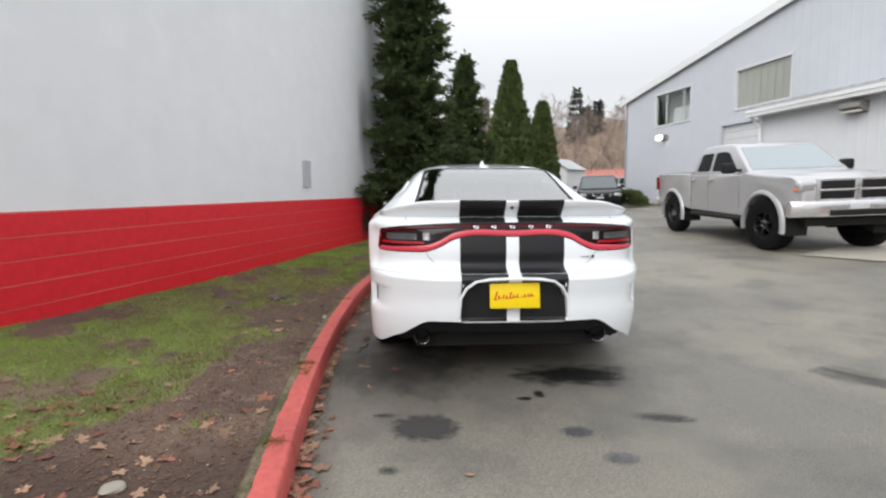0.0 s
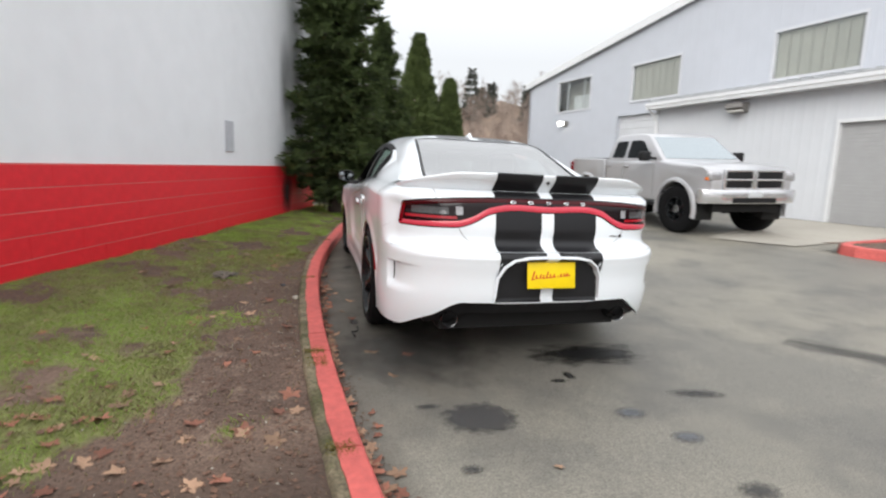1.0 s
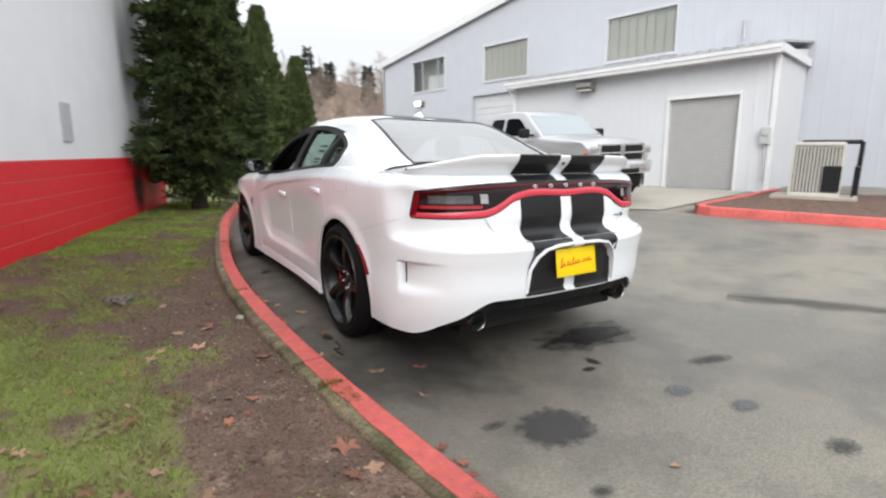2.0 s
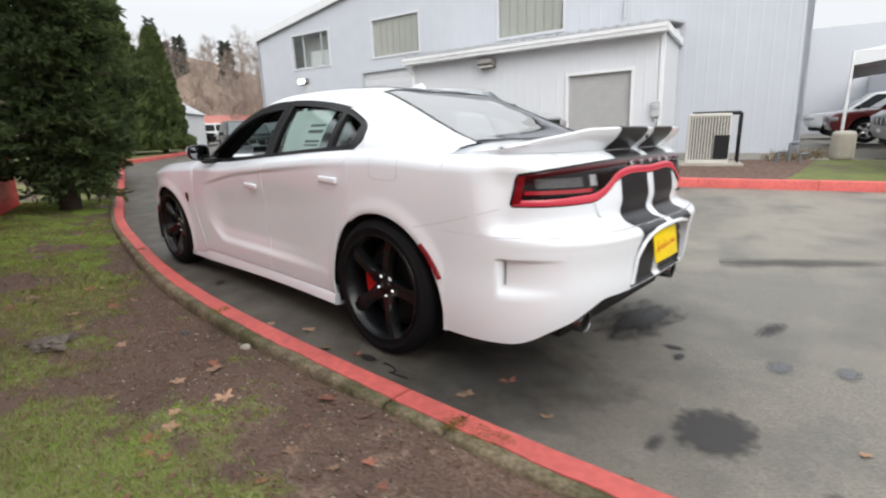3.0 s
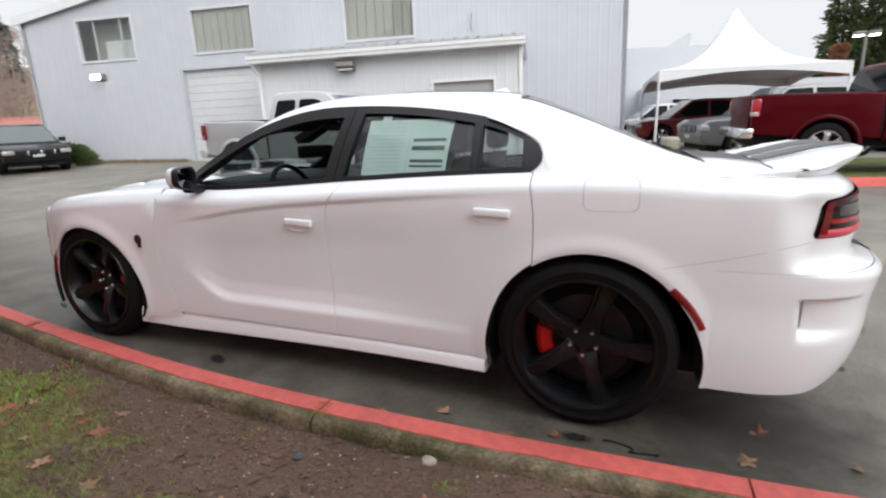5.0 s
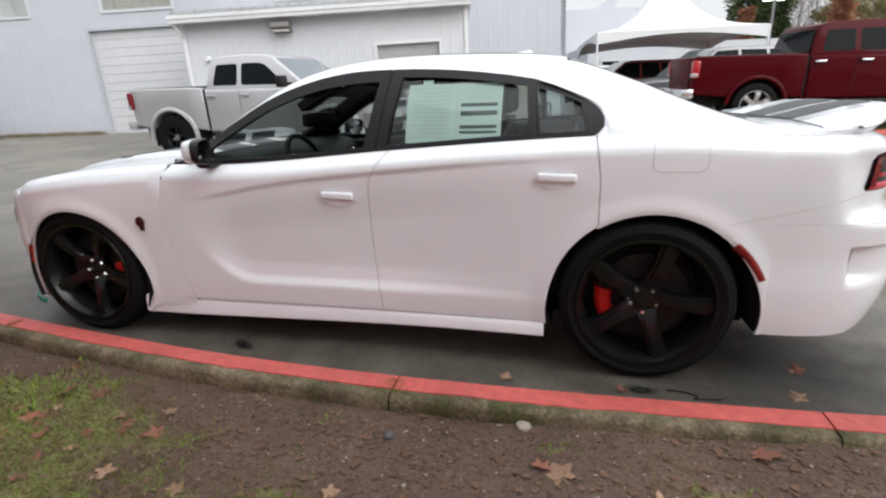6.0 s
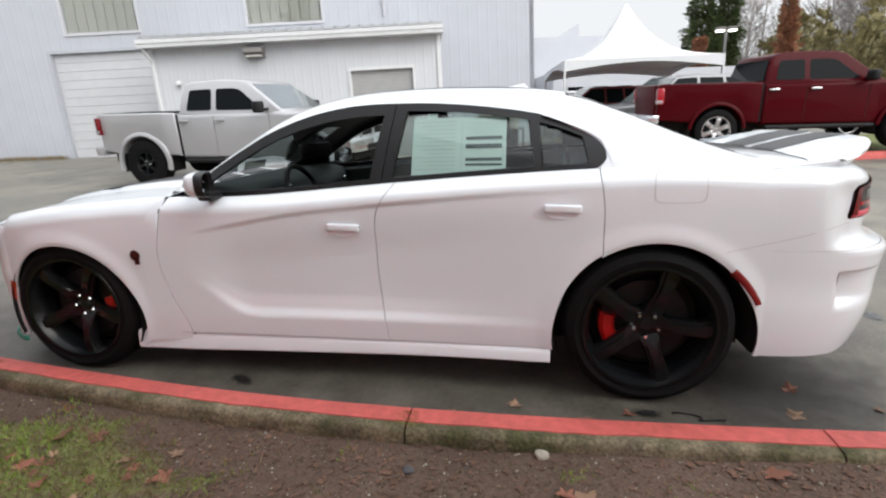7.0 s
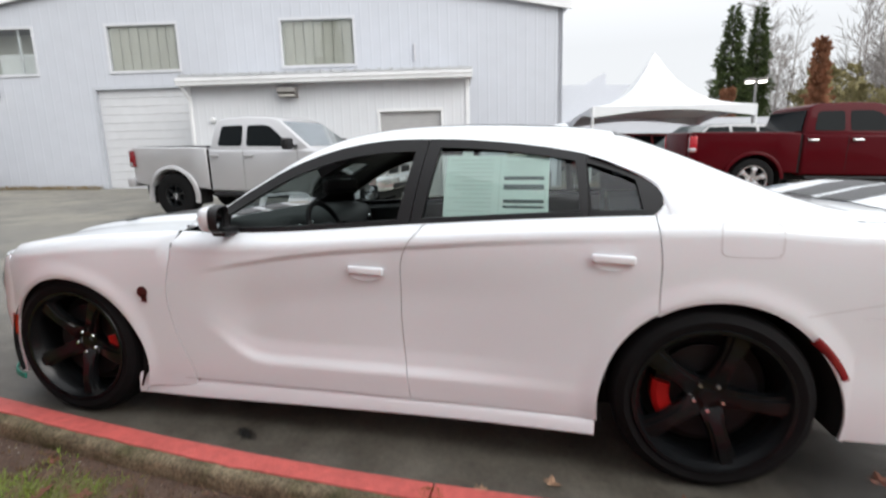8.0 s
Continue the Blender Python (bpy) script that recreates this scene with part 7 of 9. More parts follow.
def stand(x, y, heading, lift=0.0):
    """A pose on the yard, with y turned by heading degrees, leaning with the ground."""
    d = Vector((-math.sin(radians(heading)), math.cos(radians(heading)), 0))
    q = Vector((d.y, -d.x, 0))
    z = ground_z(x, y)
    slope = lambda v: (ground_z(x + v.x, y + v.y) - ground_z(x - v.x, y - v.y)) / 2
    yv = Vector((d.x, d.y, slope(d))).normalized()
    xv = Vector((q.x, q.y, slope(q))).normalized()
    zv = xv.cross(yv).normalized()
    xv = yv.cross(zv)
    m = Matrix((xv, yv, zv)).transposed().to_4x4()
    return Matrix.Translation((x, y, z + lift)) @ m


build_pickup(stand(6.50, 7.76, 176.6) @ Matrix.Diagonal((0.975, 0.975, 0.975, 1)), SILVER_PAINT, "silver four-door pickup truck parked before the workshop", 0.465, 0.23, RIM_BLACK, 6, False, lift=0.05, rear=0.72, nose=0.66)
build_pickup(stand(9.25, -3.30, 183.0, 0.22), MAROON_PAINT, "dark red pickup truck with chrome trim on the lawn", 0.43, 0.285, ALLOY, 6, True, lift=0.0, flares=False, tail_panel=MAROON_PAINT)


def build_wagon(m, paint, label, length=4.5, height=1.68, width=1.86, name="parked_car", category="car", rim_mat=ALLOY, boxy=1.0, group=""):
    """A plain estate or off-roader, y ahead from the rear axle."""
    car = empty(name, m, label, category, group)
    P = lambda nm, bm, mm, lab="", smooth=35, parent=car: part(nm, bm, mm, parent, lab, smooth)
    wb, tr = length * 0.585, 0.355
    r, f, b0 = tr + 0.05, wb + length * 0.195, -length * 0.22
    h2 = width / 2
    half = lambda y, z: h2 - 0.03 * smoothstep(0.75, 0.4, z) - 0.10 * smoothstep(f - 0.5, f, y) ** 2 - 0.06 * smoothstep(b0 + 0.4, b0, y) ** 2
    belt, hood = height * 0.60, height * 0.56
    poly = [(b0, 0.42), (-r - 0.02, 0.34)] + [p for p in arc(0, tr, r, 176, 4) if p[1] > 0.3] + [(r + 0.02, 0.30), (wb - r - 0.02, 0.30)] + [p for p in arc(wb, tr, r, 176, 4) if p[1] > 0.3] + \
           [(wb + r + 0.02, 0.32), (f - 0.1, 0.36), (f, 0.55), (f - 0.02, hood * 0.86), (f - 0.18, hood * 0.97), (wb - 0.35, belt), (b0 + 0.06, belt + 0.03), (b0 - 0.02, 0.8)]
    P("body", shaped_prism(poly, half, 0.05), paint, "car body")
    gx = lambda y, z: h2 - 0.06 - 0.30 * (z - belt)
    top = [(b0 + 0.10, belt - 0.01), (b0 + 0.16 + 0.2 * (1 - boxy), height * 0.93), (b0 + 0.45, height), (wb * 0.45, height + 0.01), (wb * 0.62, height - 0.03), (wb - 0.22, belt - 0.01)]
    P("roof", shaped_prism(top, gx, 0.05), paint, "roof and pillars")
    y1, y2, y3 = b0 + 0.30, wb * 0.30, wb * 0.62
    for poly in ([(y1, belt + 0.05), (0.30, belt + 0.05), (0.34, height - 0.09), (y1 + 0.10, height - 0.12)], [(0.38, belt + 0.05), (y2 + 0.25, belt + 0.05), (y2 + 0.25, height - 0.08), (0.42, height - 0.09)],
                 [(y2 + 0.33, belt + 0.05), (wb - 0.42, belt + 0.05), (y3 - 0.02, height - 0.10), (y2 + 0.33, height - 0.08)]):
        for bm in panel_on(poly, gx, 0.004):
            P("side_window", bm, TINT_GLASS, "dark side window")
    k = gx(0, belt + 0.06) - 0.06
    b = bmesh.new()
    quad_sheet(b, [(-k, wb - 0.26, belt + 0.03), (k, wb - 0.26, belt + 0.03), (k - 0.12, wb * 0.62 + 0.04, height - 0.07), (-k + 0.12, wb * 0.62 + 0.04, height - 0.07)], 0.008)
    P("windscreen", b, mat("wagon_windscreen", (0.10, 0.12, 0.125), rough=0.05, var=0, spec=0.9), "reflecting windscreen")
    b = bmesh.new()
    quad_sheet(b, [(-k, b0 + 0.12, belt + 0.06), (-k + 0.12, b0 + 0.17 + 0.2 * (1 - boxy), height - 0.14), (k - 0.12, b0 + 0.17 + 0.2 * (1 - boxy), height - 0.14), (k, b0 + 0.12, belt + 0.06)], 0.012)
    P("rear_window", b, TINT_GLASS, "dark rear window")
    P("grille", box(bmesh.new(), -0.5, 0.5, f - 0.06, f + 0.012, hood * 0.66, hood * 0.84, bevel=0.02), BLACK_PLASTIC, "dark grille", 40)
    for i in range(6):
        x = -0.42 + i * 0.168
        P("grille_slat", box(bmesh.new(), x - 0.02, x + 0.02, f - 0.05, f + 0.02, hood * 0.67, hood * 0.83, bevel=0.006), paint if i % 2 else CHROME)
    for s in (-1, 1):
        P("headlamp", box(bmesh.new(), min(s * 0.56, s * (h2 - 0.07)), max(s * 0.56, s * (h2 - 0.07)), f - 0.22, f + 0.002, hood * 0.70, hood * 0.86, bevel=0.03), CLEAR_LENS, "clear headlamp", 40)
        P("tail_lamp", box(bmesh.new(), min(s * (h2 - 0.2), s * (h2 - 0.03)), max(s * (h2 - 0.2), s * (h2 - 0.03)), b0 - 0.03, b0 + 0.12, 0.82, belt, bevel=0.02), RED_LENS, "red tail lamp", 40)
        mi = P("door_mirror", box(bmesh.new(), min(s * h2, s * (h2 + 0.2)), max(s * h2, s * (h2 + 0.2)), wb - 0.62, wb - 0.50, belt + 0.02, belt + 0.16, bevel=0.03), BLACK_PLASTIC, "black door mirror", 40)
        for cy in (0.0, wb):
            b = bmesh.new()
            rows = [[(s * x, cy + (r + 0.004) * math.cos(a), tr + (r + 0.004) * math.sin(a)) for a in np.linspace(-0.3, math.pi + 0.3, 18)] for x in (h2 - 0.05, h2 - 0.36)]
            vs = grid(b, rows)
            grid(b, [[v.co.copy() for v in vs[1]], [(s * (h2 - 0.36), cy, tr)] * 18])
            P("arch_liner", b, UNDER, "black arch liner", 60)
            build_wheel(car, pose(s * (h2 - 0.125), cy, tr, 0, 0, 0 if s < 0 else 180), tr, 0.225, 0.225, 5, rim_mat, 12)
    P("number_plate_holder", box(bmesh.new(), -0.15, 0.15, f + 0.004, f + 0.016, 0.50, 0.58, bevel=0.003), PALE_PAINT, "blank pale plate")
    P("underbody", boxes([(-h2 + 0.2, h2 - 0.2, b0 + 0.2, f - 0.2, 0.22, 0.5)]), UNDER, "dark chassis")
    return car


build_wagon(stand(7.95, 19.9, 163), BLACK_PAINT, "black compact off-roader standing beyond the workshop", 3.9, 1.48)
build_wagon(stand(13.2, -5.0, 15, 0.12), mat("silver_car_paint", (0.15, 0.155, 0.165), rough=0.3, metal=0.3, var=0.05, coat=0.7), "grey off-roader parked under the white tent", 4.8, 1.76, 1.94)
build_wagon(stand(18.2, -3.3, 12, 0.1), mat("dark_red_paint", (0.16, 0.012, 0.014), rough=0.3, coat=0.7), "dark red car parked beyond the tent", 4.5, 1.6)
build_wagon(stand(22.4, -2.2, 12, 0.1), PALE_PAINT, "pale silver car parked in the far row", 4.5, 1.55, group="far parked cars")
for i, (x, y, h, mm) in enumerate(((12.5, 36.0, 250, PALE_PAINT), (15.6, 37.5, 250, GREY_PAINT), (9.4, 34.8, 250, BLACK_PAINT), (18.8, 39.0, 250, PALE_PAINT))):
    build_wagon(stand(x, y, h), mm, ("pale silver", "grey", "black", "pale silver")[i] + " car in the far row by the hillside", 4.5, 1.5, group="far parked cars")
build_wagon(stand(18.5, -7.2, 100, 0.0), PALE_PAINT, "pale silver car parked behind the pickup", 4.6, 1.5, group="far parked cars")
build_wagon(stand(22.0, -9.0, 100, 0.0), GREY_PAINT, "grey car parked behind the pickup", 4.6, 1.5, group="far parked cars")


# ---- trees, hillside, tent and far buildings ----
def sprig(verts, faces, p, d, size, rng, broad=0.38):
    """Two crossed narrow blades from p along d."""
    d = d.normalized()
    u = d.orthogonal().normalized()
    u.rotate(Matrix.Rotation(rng.uniform(0, math.pi), 3, d))
    for k in range(2):
        w = u * size * broad * 0.5
        n = len(verts)
        verts += [p, p + d * size * 0.5 + w, p + d * size, p + d * size * 0.5 - w]
        faces.append((n, n + 1, n + 2, n + 3))
        u = d.cross(u)


def mesh_part(name, verts, faces, material, parent, label="", kind=""):
    me = bpy.data.meshes.new(name)
    me.from_pydata([tuple(v) for v in verts], [], faces)
    me.materials.append(material)
    ob = new(name, me)
    ob.parent = parent
    if label:
        ob["label"] = label
    if kind:
        ob["kind"] = kind
    return ob


def build_spruce(x, y, z, height, radius, label, seed, whorls=34, dense=1.0, bare=0.25, sprig_size=0.20, droop=0.35, ragged=0.6, taper=0.72):
    """A trunk with whorls of drooping boughs whose tips turn up, each bough carrying pads of needles."""
    rng = random.Random(seed)
    tree = empty("spruce_tree", pose(x, y, z), label, "tree")
    b = bmesh.new()
    for i in range(8):
        z0, z1 = height * i / 8, height * (i + 1) / 8
        rr = lambda q: max(0.012, 0.016 * height * (1 - q / height) ** 0.9)
        rod(b, (0.02 * math.sin(i), 0, z0), (0.02 * math.sin(i + 1), 0, z1), rr(z0), rr(z1), 9, caps=i == 0)
    part("trunk", b, BARK, tree, "grey-brown trunk", 60)
    verts, faces, limbs = [], [], bmesh.new()
    up = Vector((0, 0, 1))
    for k in range(whorls):
        f = (k + rng.uniform(0, 0.9)) / whorls
        zz = bare + (height - bare) * f
        length = radius * (1 - f) ** taper + 0.08
        n = 5 + rng.randint(0, 2)
        a0 = rng.uniform(0, 6.28)
        for j in range(n):
            a = a0 + 6.283 * j / n + rng.uniform(-0.3, 0.3)
            out = Vector((math.cos(a), math.sin(a), 0))
            ln = length * rng.uniform(0.66, 1.12) * (1 + ragged * noise.noise((2.1 * math.cos(a), 2.1 * math.sin(a), zz * 1.5 + seed)))
            ln *= 0.55 + 0.45 * smoothstep(0.0, 0.12, f)
            # boughs bend away where they would reach the wall
            while ln > 0.2 and x + out.x * ln < wall_x(y + out.y * ln) + 0.10:
                ln *= 0.92
            rise = 0.25 * (f - 0.3)
            pts = [Vector((0, 0, zz)) + out * ln * u + Vector((0, 0, ln * (rise * u - droop * u * u + 0.30 * u**3))) for u in np.linspace(0, 1, 6)]
            for p, q in zip(pts, pts[1:]):
                if ln > 0.35:
                    rod(limbs, p, q, 0.012 * ln + 0.003, 0.009 * ln + 0.002, 4, caps=False)
            side = out.cross(up)
            for _ in range(int(9 * dense)):
                p = out * rng.uniform(0.05, 0.5) * ln + Vector((rng.gauss(0, 0.08), rng.gauss(0, 0.08), zz + rng.gauss(0, 0.10)))
                sprig(verts, faces, p, Vector((rng.gauss(0, 1), rng.gauss(0, 1), rng.gauss(0, 1))), sprig_size * 1.3, rng, 0.4)
            # pads of needles along the bough and on its side shoots
            for s in range(max(3, int(ln * 9))):
                u = rng.uniform(0.15, 1.0) ** 0.7
                i = min(4, int(u * 5))
                w = rng.uniform(-1, 1)
                c = pts[i].lerp(pts[i + 1], u * 5 - i) + side * w * 0.34 * ln * (1.15 - u) + up * rng.uniform(-0.10, 0.02)
                heading = (out + side * w * 0.8 + up * rng.uniform(-0.35, 0.25)).normalized()
                for _ in range(max(4, int(11 * dense))):
                    p = c + heading * rng.uniform(-0.10, 0.12) + Vector((rng.gauss(0, 0.05), rng.gauss(0, 0.05), rng.gauss(0, 0.03)))
                    d = heading * rng.uniform(0.3, 1) + Vector((rng.uniform(-0.6, 0.6), rng.uniform(-0.6, 0.6), rng.uniform(-0.5, 0.45)))
                    sprig(verts, faces, p, d, sprig_size * rng.uniform(0.5, 1.2), rng, 0.24)
    part("branchwork", limbs, BARK, tree, kind="stuff")
    mesh_part("crown", verts, faces, NEEDLE, tree, "dense dark green needles", "stuff")
    return tree


def build_fir(x, y, z, height, radius, label, seed, whorls=34, dense=1.0, bare=0.25, material=None, sprig_size=0.20, droop=0.35, broad=0.38, ragged=0.0, puff=0.0):
    """A fir seen from far off: coarse sprays on whorls of boughs."""
    rng = random.Random(seed)
    tree = empty("fir_tree", pose(x, y, z), label, "tree")
    b = bmesh.new()
    for i in range(8):
        z0, z1 = height * i / 8, height * (i + 1) / 8
        rr = lambda q: max(0.012, 0.016 * height * (1 - q / height) ** 0.9)
        rod(b, (0.02 * math.sin(i), 0, z0), (0.02 * math.sin(i + 1), 0, z1), rr(z0), rr(z1), 9, caps=i == 0)
    part("trunk", b, BARK, tree, "grey-brown trunk", 60)
    verts, faces, limbs = [], [], bmesh.new()
    for k in range(whorls):
        f = (k + rng.uniform(0, 0.9)) / whorls
        zz = bare + (height - bare) * f
        length = radius * (1 - f) ** 0.72 * rng.uniform(0.7, 1.12) + 0.08
        n = 5 + rng.randint(0, 2)
        a0 = rng.uniform(0, 6.28)
        for j in range(n):
            a = a0 + 6.283 * j / n + rng.uniform(-0.25, 0.25)
            ln = length * rng.uniform(0.65, 1.1) * (1 + ragged * (noise.noise((1.7 * math.cos(a), 1.7 * math.sin(a), zz * 1.15 + seed)) - 0.1))
            ln *= 0.62 + 0.38 * smoothstep(0.0, 0.10, f) if ragged else 1.0
            out = Vector((math.cos(a), math.sin(a), 0))
            rise = 0.25 * (f - 0.3)
            pts = [Vector((0, 0, zz)) + out * ln * u + Vector((0, 0, ln * (rise * u - droop * u * u + 0.22 * u**3))) for u in np.linspace(0, 1, 6)]
            for p, q in zip(pts, pts[1:]):
                if ln > 0.35:
                    rod(limbs, p, q, 0.012 * ln + 0.003, 0.009 * ln + 0.002, 4, caps=False)
            m = max(6, int(ln * 46 * dense))
            for s in range(m):
                u = rng.uniform(0.12, 1.0) ** 0.8
                i = min(4, int(u * 5))
                p = pts[i].lerp(pts[i + 1], u * 5 - i)
                side = out.cross(Vector((0, 0, 1))) * rng.choice((-1, 1))
                p = p + side * rng.uniform(0, 0.20 * ln * (1.1 - u)) + Vector((0, 0, rng.uniform(-0.10 - puff, 0.03 + puff)))
                d = out * rng.uniform(0.3, 1) + side * rng.uniform(-0.2, 0.8) + Vector((0, 0, rng.uniform(-0.7, 0.35)))
                sprig(verts, faces, p, d, sprig_size * rng.uniform(0.6, 1.25), rng, broad)
    part("branchwork", limbs, BARK, tree, kind="stuff")
    mesh_part("crown", verts, faces, material or NEEDLE, tree, "dense dark green needles", "stuff")
    return tree


def build_cedar(x, y, z, height, radius, label, seed, count=7000, material=None):
    """A dense upright cone of flat green sprays."""
    rng = random.Random(seed)
    tree = empty("cedar_tree", pose(x, y, z), label, "tree")
    part("trunk", rod(bmesh.new(), (0, 0, -0.05), (0, 0, height * 0.9), 0.14, 0.02, 10), BARK, tree, "brown trunk", 60)
    verts, faces = [], []
    for k in range(count):
        f = rng.random() ** 1.25
        zz = 0.15 + (height - 0.15) * f
        rr = radius * (1 - f) ** 0.75 * (0.92 + 0.26 * noise.noise((math.cos(zz * 2.2) * 2 + seed, zz * 1.3, seed))) + 0.05
        a = rng.uniform(0, 6.283)
        rr *= 1 + 0.22 * noise.noise((math.cos(a) * 2.2 + seed, math.sin(a) * 2.2, zz * 1.1))
        rr *= rng.uniform(0.72, 1.04)
        out = Vector((math.cos(a), math.sin(a), 0))
        p = out * rr + Vector((0, 0, zz))
        d = out * rng.uniform(0.15, 0.8) + Vector((rng.uniform(-0.3, 0.3), rng.uniform(-0.3, 0.3), rng.uniform(0.4, 1)))
        sprig(verts, faces, p, d, rng.uniform(0.16, 0.40), rng, 0.5)
    mesh_part("crown", verts, faces, material or CEDAR, tree, "dense green sprays", "stuff")
    return tree


build_spruce(-0.82, 7.82, 0.10, 9.8, 1.03, "tall dark green spruce standing close to the wall", 3, whorls=72, dense=2.2, bare=0.42, sprig_size=0.15, ragged=0.8, taper=0.62)
build_spruce(0.88, 13.2, 0.3, 5.3, 1.15, "dark green spruce behind the tall one", 8, whorls=40, dense=1.8, bare=0.2, sprig_size=0.16, droop=0.05, ragged=0.5)
build_cedar(4.50, 24.9, 0.45, 7.8, 1.75, "tall green conical cedar on the far bed", 11, 11000)
build_cedar(6.30, 24.6, 0.45, 5.5, 1.15, "smaller green conical cedar on the far bed", 14, 8000)


def build_far_bed():
    pts = [(3.07, 20.0), (3.6, 20.35), (4.3, 20.9), (5.3, 21.9), (6.4, 23.0), (7.4, 24.3), (8.2, 26.0), (8.6, 28.0)]
    kerb = empty("kerb", pose(0, 0, 0), "red-painted kerb round the far bed", "kerb", kind="structure")
    bm = bmesh.new()
    rows = []
    for i, p in enumerate(pts):
        q0, q1 = pts[max(i - 1, 0)], pts[min(i + 1, len(pts) - 1)]
        d = Vector((q1[0] - q0[0], q1[1] - q0[1], 0)).normalized()
        n = Vector((-d.y, d.x, 0))
        z = ground_z(*p)
        rows.append([Vector((p[0], p[1], z + h)) + n * o for o, h in ((-0.02, -0.1), (-0.012, 0.10), (0, 0.14), (0.02, 0.15), (0.15, 0.15), (0.16, 0.05))])
    vs = grid(bm, rows)
    bmesh.ops.recalc_face_normals(bm, faces=bm.faces[:])
    part("kerb_stone", bm, RED_KERB, kerb, smooth=40)
    bm = bmesh.new()
    rows = []
    for p in pts:
        d = Vector((-6.0, 9.0, 0))
        rows.append([(p[0] + d.x * u - 0.1, p[1] + d.y * u + 0.1, ground_z(p[0], p[1]) + 0.11) for u in np.linspace(0, 1, 8)])
    grid(bm, rows)
    bmesh.ops.recalc_face_normals(bm, faces=bm.faces[:])
    if sum(f.normal.z for f in bm.faces) < 0:
        bmesh.ops.reverse_faces(bm, faces=bm.faces[:])
    tagged(part("far_lawn", bm, GRASS_DIRT, smooth=180), "green bed under the cedars", "ground", kind="structure")


build_far_bed()


def build_hill(name, centre, a0, a1, r0, r1, top, seed, label):
    """A wooded slope that closes the view between two bearings."""
    bm = bmesh.new()
    rows = []
    for r in np.linspace(r0, r1, 14):
        t = (r - r0) / (r1 - r0)
        rows.append([(centre[0] + r * math.cos(radians(a)), centre[1] + r * math.sin(radians(a)), 0.6 + top * smoothstep(0, 1, t) * (1 + 0.25 * noise.noise((a * 0.12, t * 2, seed))) + 0.8 * noise.noise((a * 0.6, t * 6, seed))) for a in np.linspace(a0, a1, 60)])
    grid(bm, rows)
    bmesh.ops.recalc_face_normals(bm, faces=bm.faces[:])
    if sum(f.normal.z for f in bm.faces) < 0:
        bmesh.ops.reverse_faces(bm, faces=bm.faces[:])
    tagged(part(name, bm, HILL, smooth=180), label, "hillside", kind="structure")


def thicket(name, spots, material, label, seed, twigs=34, spread=0.32, blade=0.7, kind="stuff", category="trees"):
    """Bare or thin-leaved trees: a stem, forking limbs and fans of fine twigs, for many spots (x, y, z, height)."""
    rng = random.Random(seed)
    verts, faces = [], []

    def bar(p, q, r0, r1):
        d = (q - p).normalized()
        u = d.orthogonal().normalized()
        v = d.cross(u)
        n = len(verts)
        for c, r in ((p, r0), (q, r1)):
            for k in range(3):
                a = 2.094 * k
                verts.append(c + r * (math.cos(a) * u + math.sin(a) * v))
        for k in range(3):
            faces.append((n + k, n + (k + 1) % 3, n + 3 + (k + 1) % 3, n + 3 + k))
    for x, y, z, h in spots:
        top = Vector((x + rng.uniform(-0.4, 0.4), y + rng.uniform(-0.4, 0.4), z + h))
        base = Vector((x, y, z))
        bar(base, top, 0.012 * h + 0.02, 0.01)
        for k in range(twigs):
            f = rng.uniform(0.22, 0.98)
            p = base.lerp(top, f)
            a = rng.uniform(0, 6.283)
            ln = h * spread * (1.15 - f) * rng.uniform(0.5, 1.1) + 0.3
            d = Vector((math.cos(a), math.sin(a), rng.uniform(0.35, 1.4))).normalized()
            q = p + d * ln
            bar(p, q, 0.0028 * h * (1.1 - f) + 0.005, 0.005)
            for j in range(6):
                s = p.lerp(q, rng.uniform(0.3, 1))
                e = (d + Vector((rng.uniform(-0.8, 0.8), rng.uniform(-0.8, 0.8), rng.uniform(-0.2, 0.8)))).normalized()
                sprig(verts, faces, s, e, blade * rng.uniform(0.5, 1.2), rng, 0.035 if material in (TWIG, PALE_TWIG) else 0.5)
    me = bpy.data.meshes.new(name)
    me.from_pydata([tuple(v) for v in verts], [], faces)
    me.materials.append(material)
    tagged(new(name, me), label, category, kind=kind)


def spots_on(a0, a1, r0, r1, n, h0, h1, seed, top=0.0, hr0=0, hr1=1, centre=(0, 0)):
    rng = random.Random(seed)
    out = []
    for _ in range(n):
        a, r = radians(rng.uniform(a0, a1)), rng.uniform(r0, r1)
        t = (r - hr0) / (hr1 - hr0) if top else 0
        out.append((centre[0] + r * math.cos(a), centre[1] + r * math.sin(a), 0.4 + top * smoothstep(0, 1, t), rng.uniform(h0, h1)))
    return out


build_hill("hillside", (0, 0), 52, 108, 62, 120, 15.0, 4, "brown leafless wooded hillside")
thicket("hillside_woods", spots_on(54, 106, 60, 112, 330, 4.0, 8.5, 21, 15.0, 62, 120), TWIG, "bare brown trees on the hillside", 5, twigs=22, blade=1.3)
for i, (a, r, h) in enumerate(((72.5, 100, 10), (71.5, 104, 6), (70.2, 102, 7), (83, 106, 8), (66, 96, 8), (87, 104, 9), (79.5, 108, 7), (62, 98, 8))):
    build_fir(r * math.cos(radians(a)), r * math.sin(radians(a)), 0.4 + 15.0 * smoothstep(62, 120, r) - 0.5, h, h * 0.20, "far dark fir on the hillside", 40 + i, whorls=16, dense=0.10, material=FIR_FAR, sprig_size=1.0)
build_hill("rise_east", (0, 0), -60, -6, 70, 120, 5.0, 9, "low brown rise behind the trees")
C = (-3.0, 0.6)
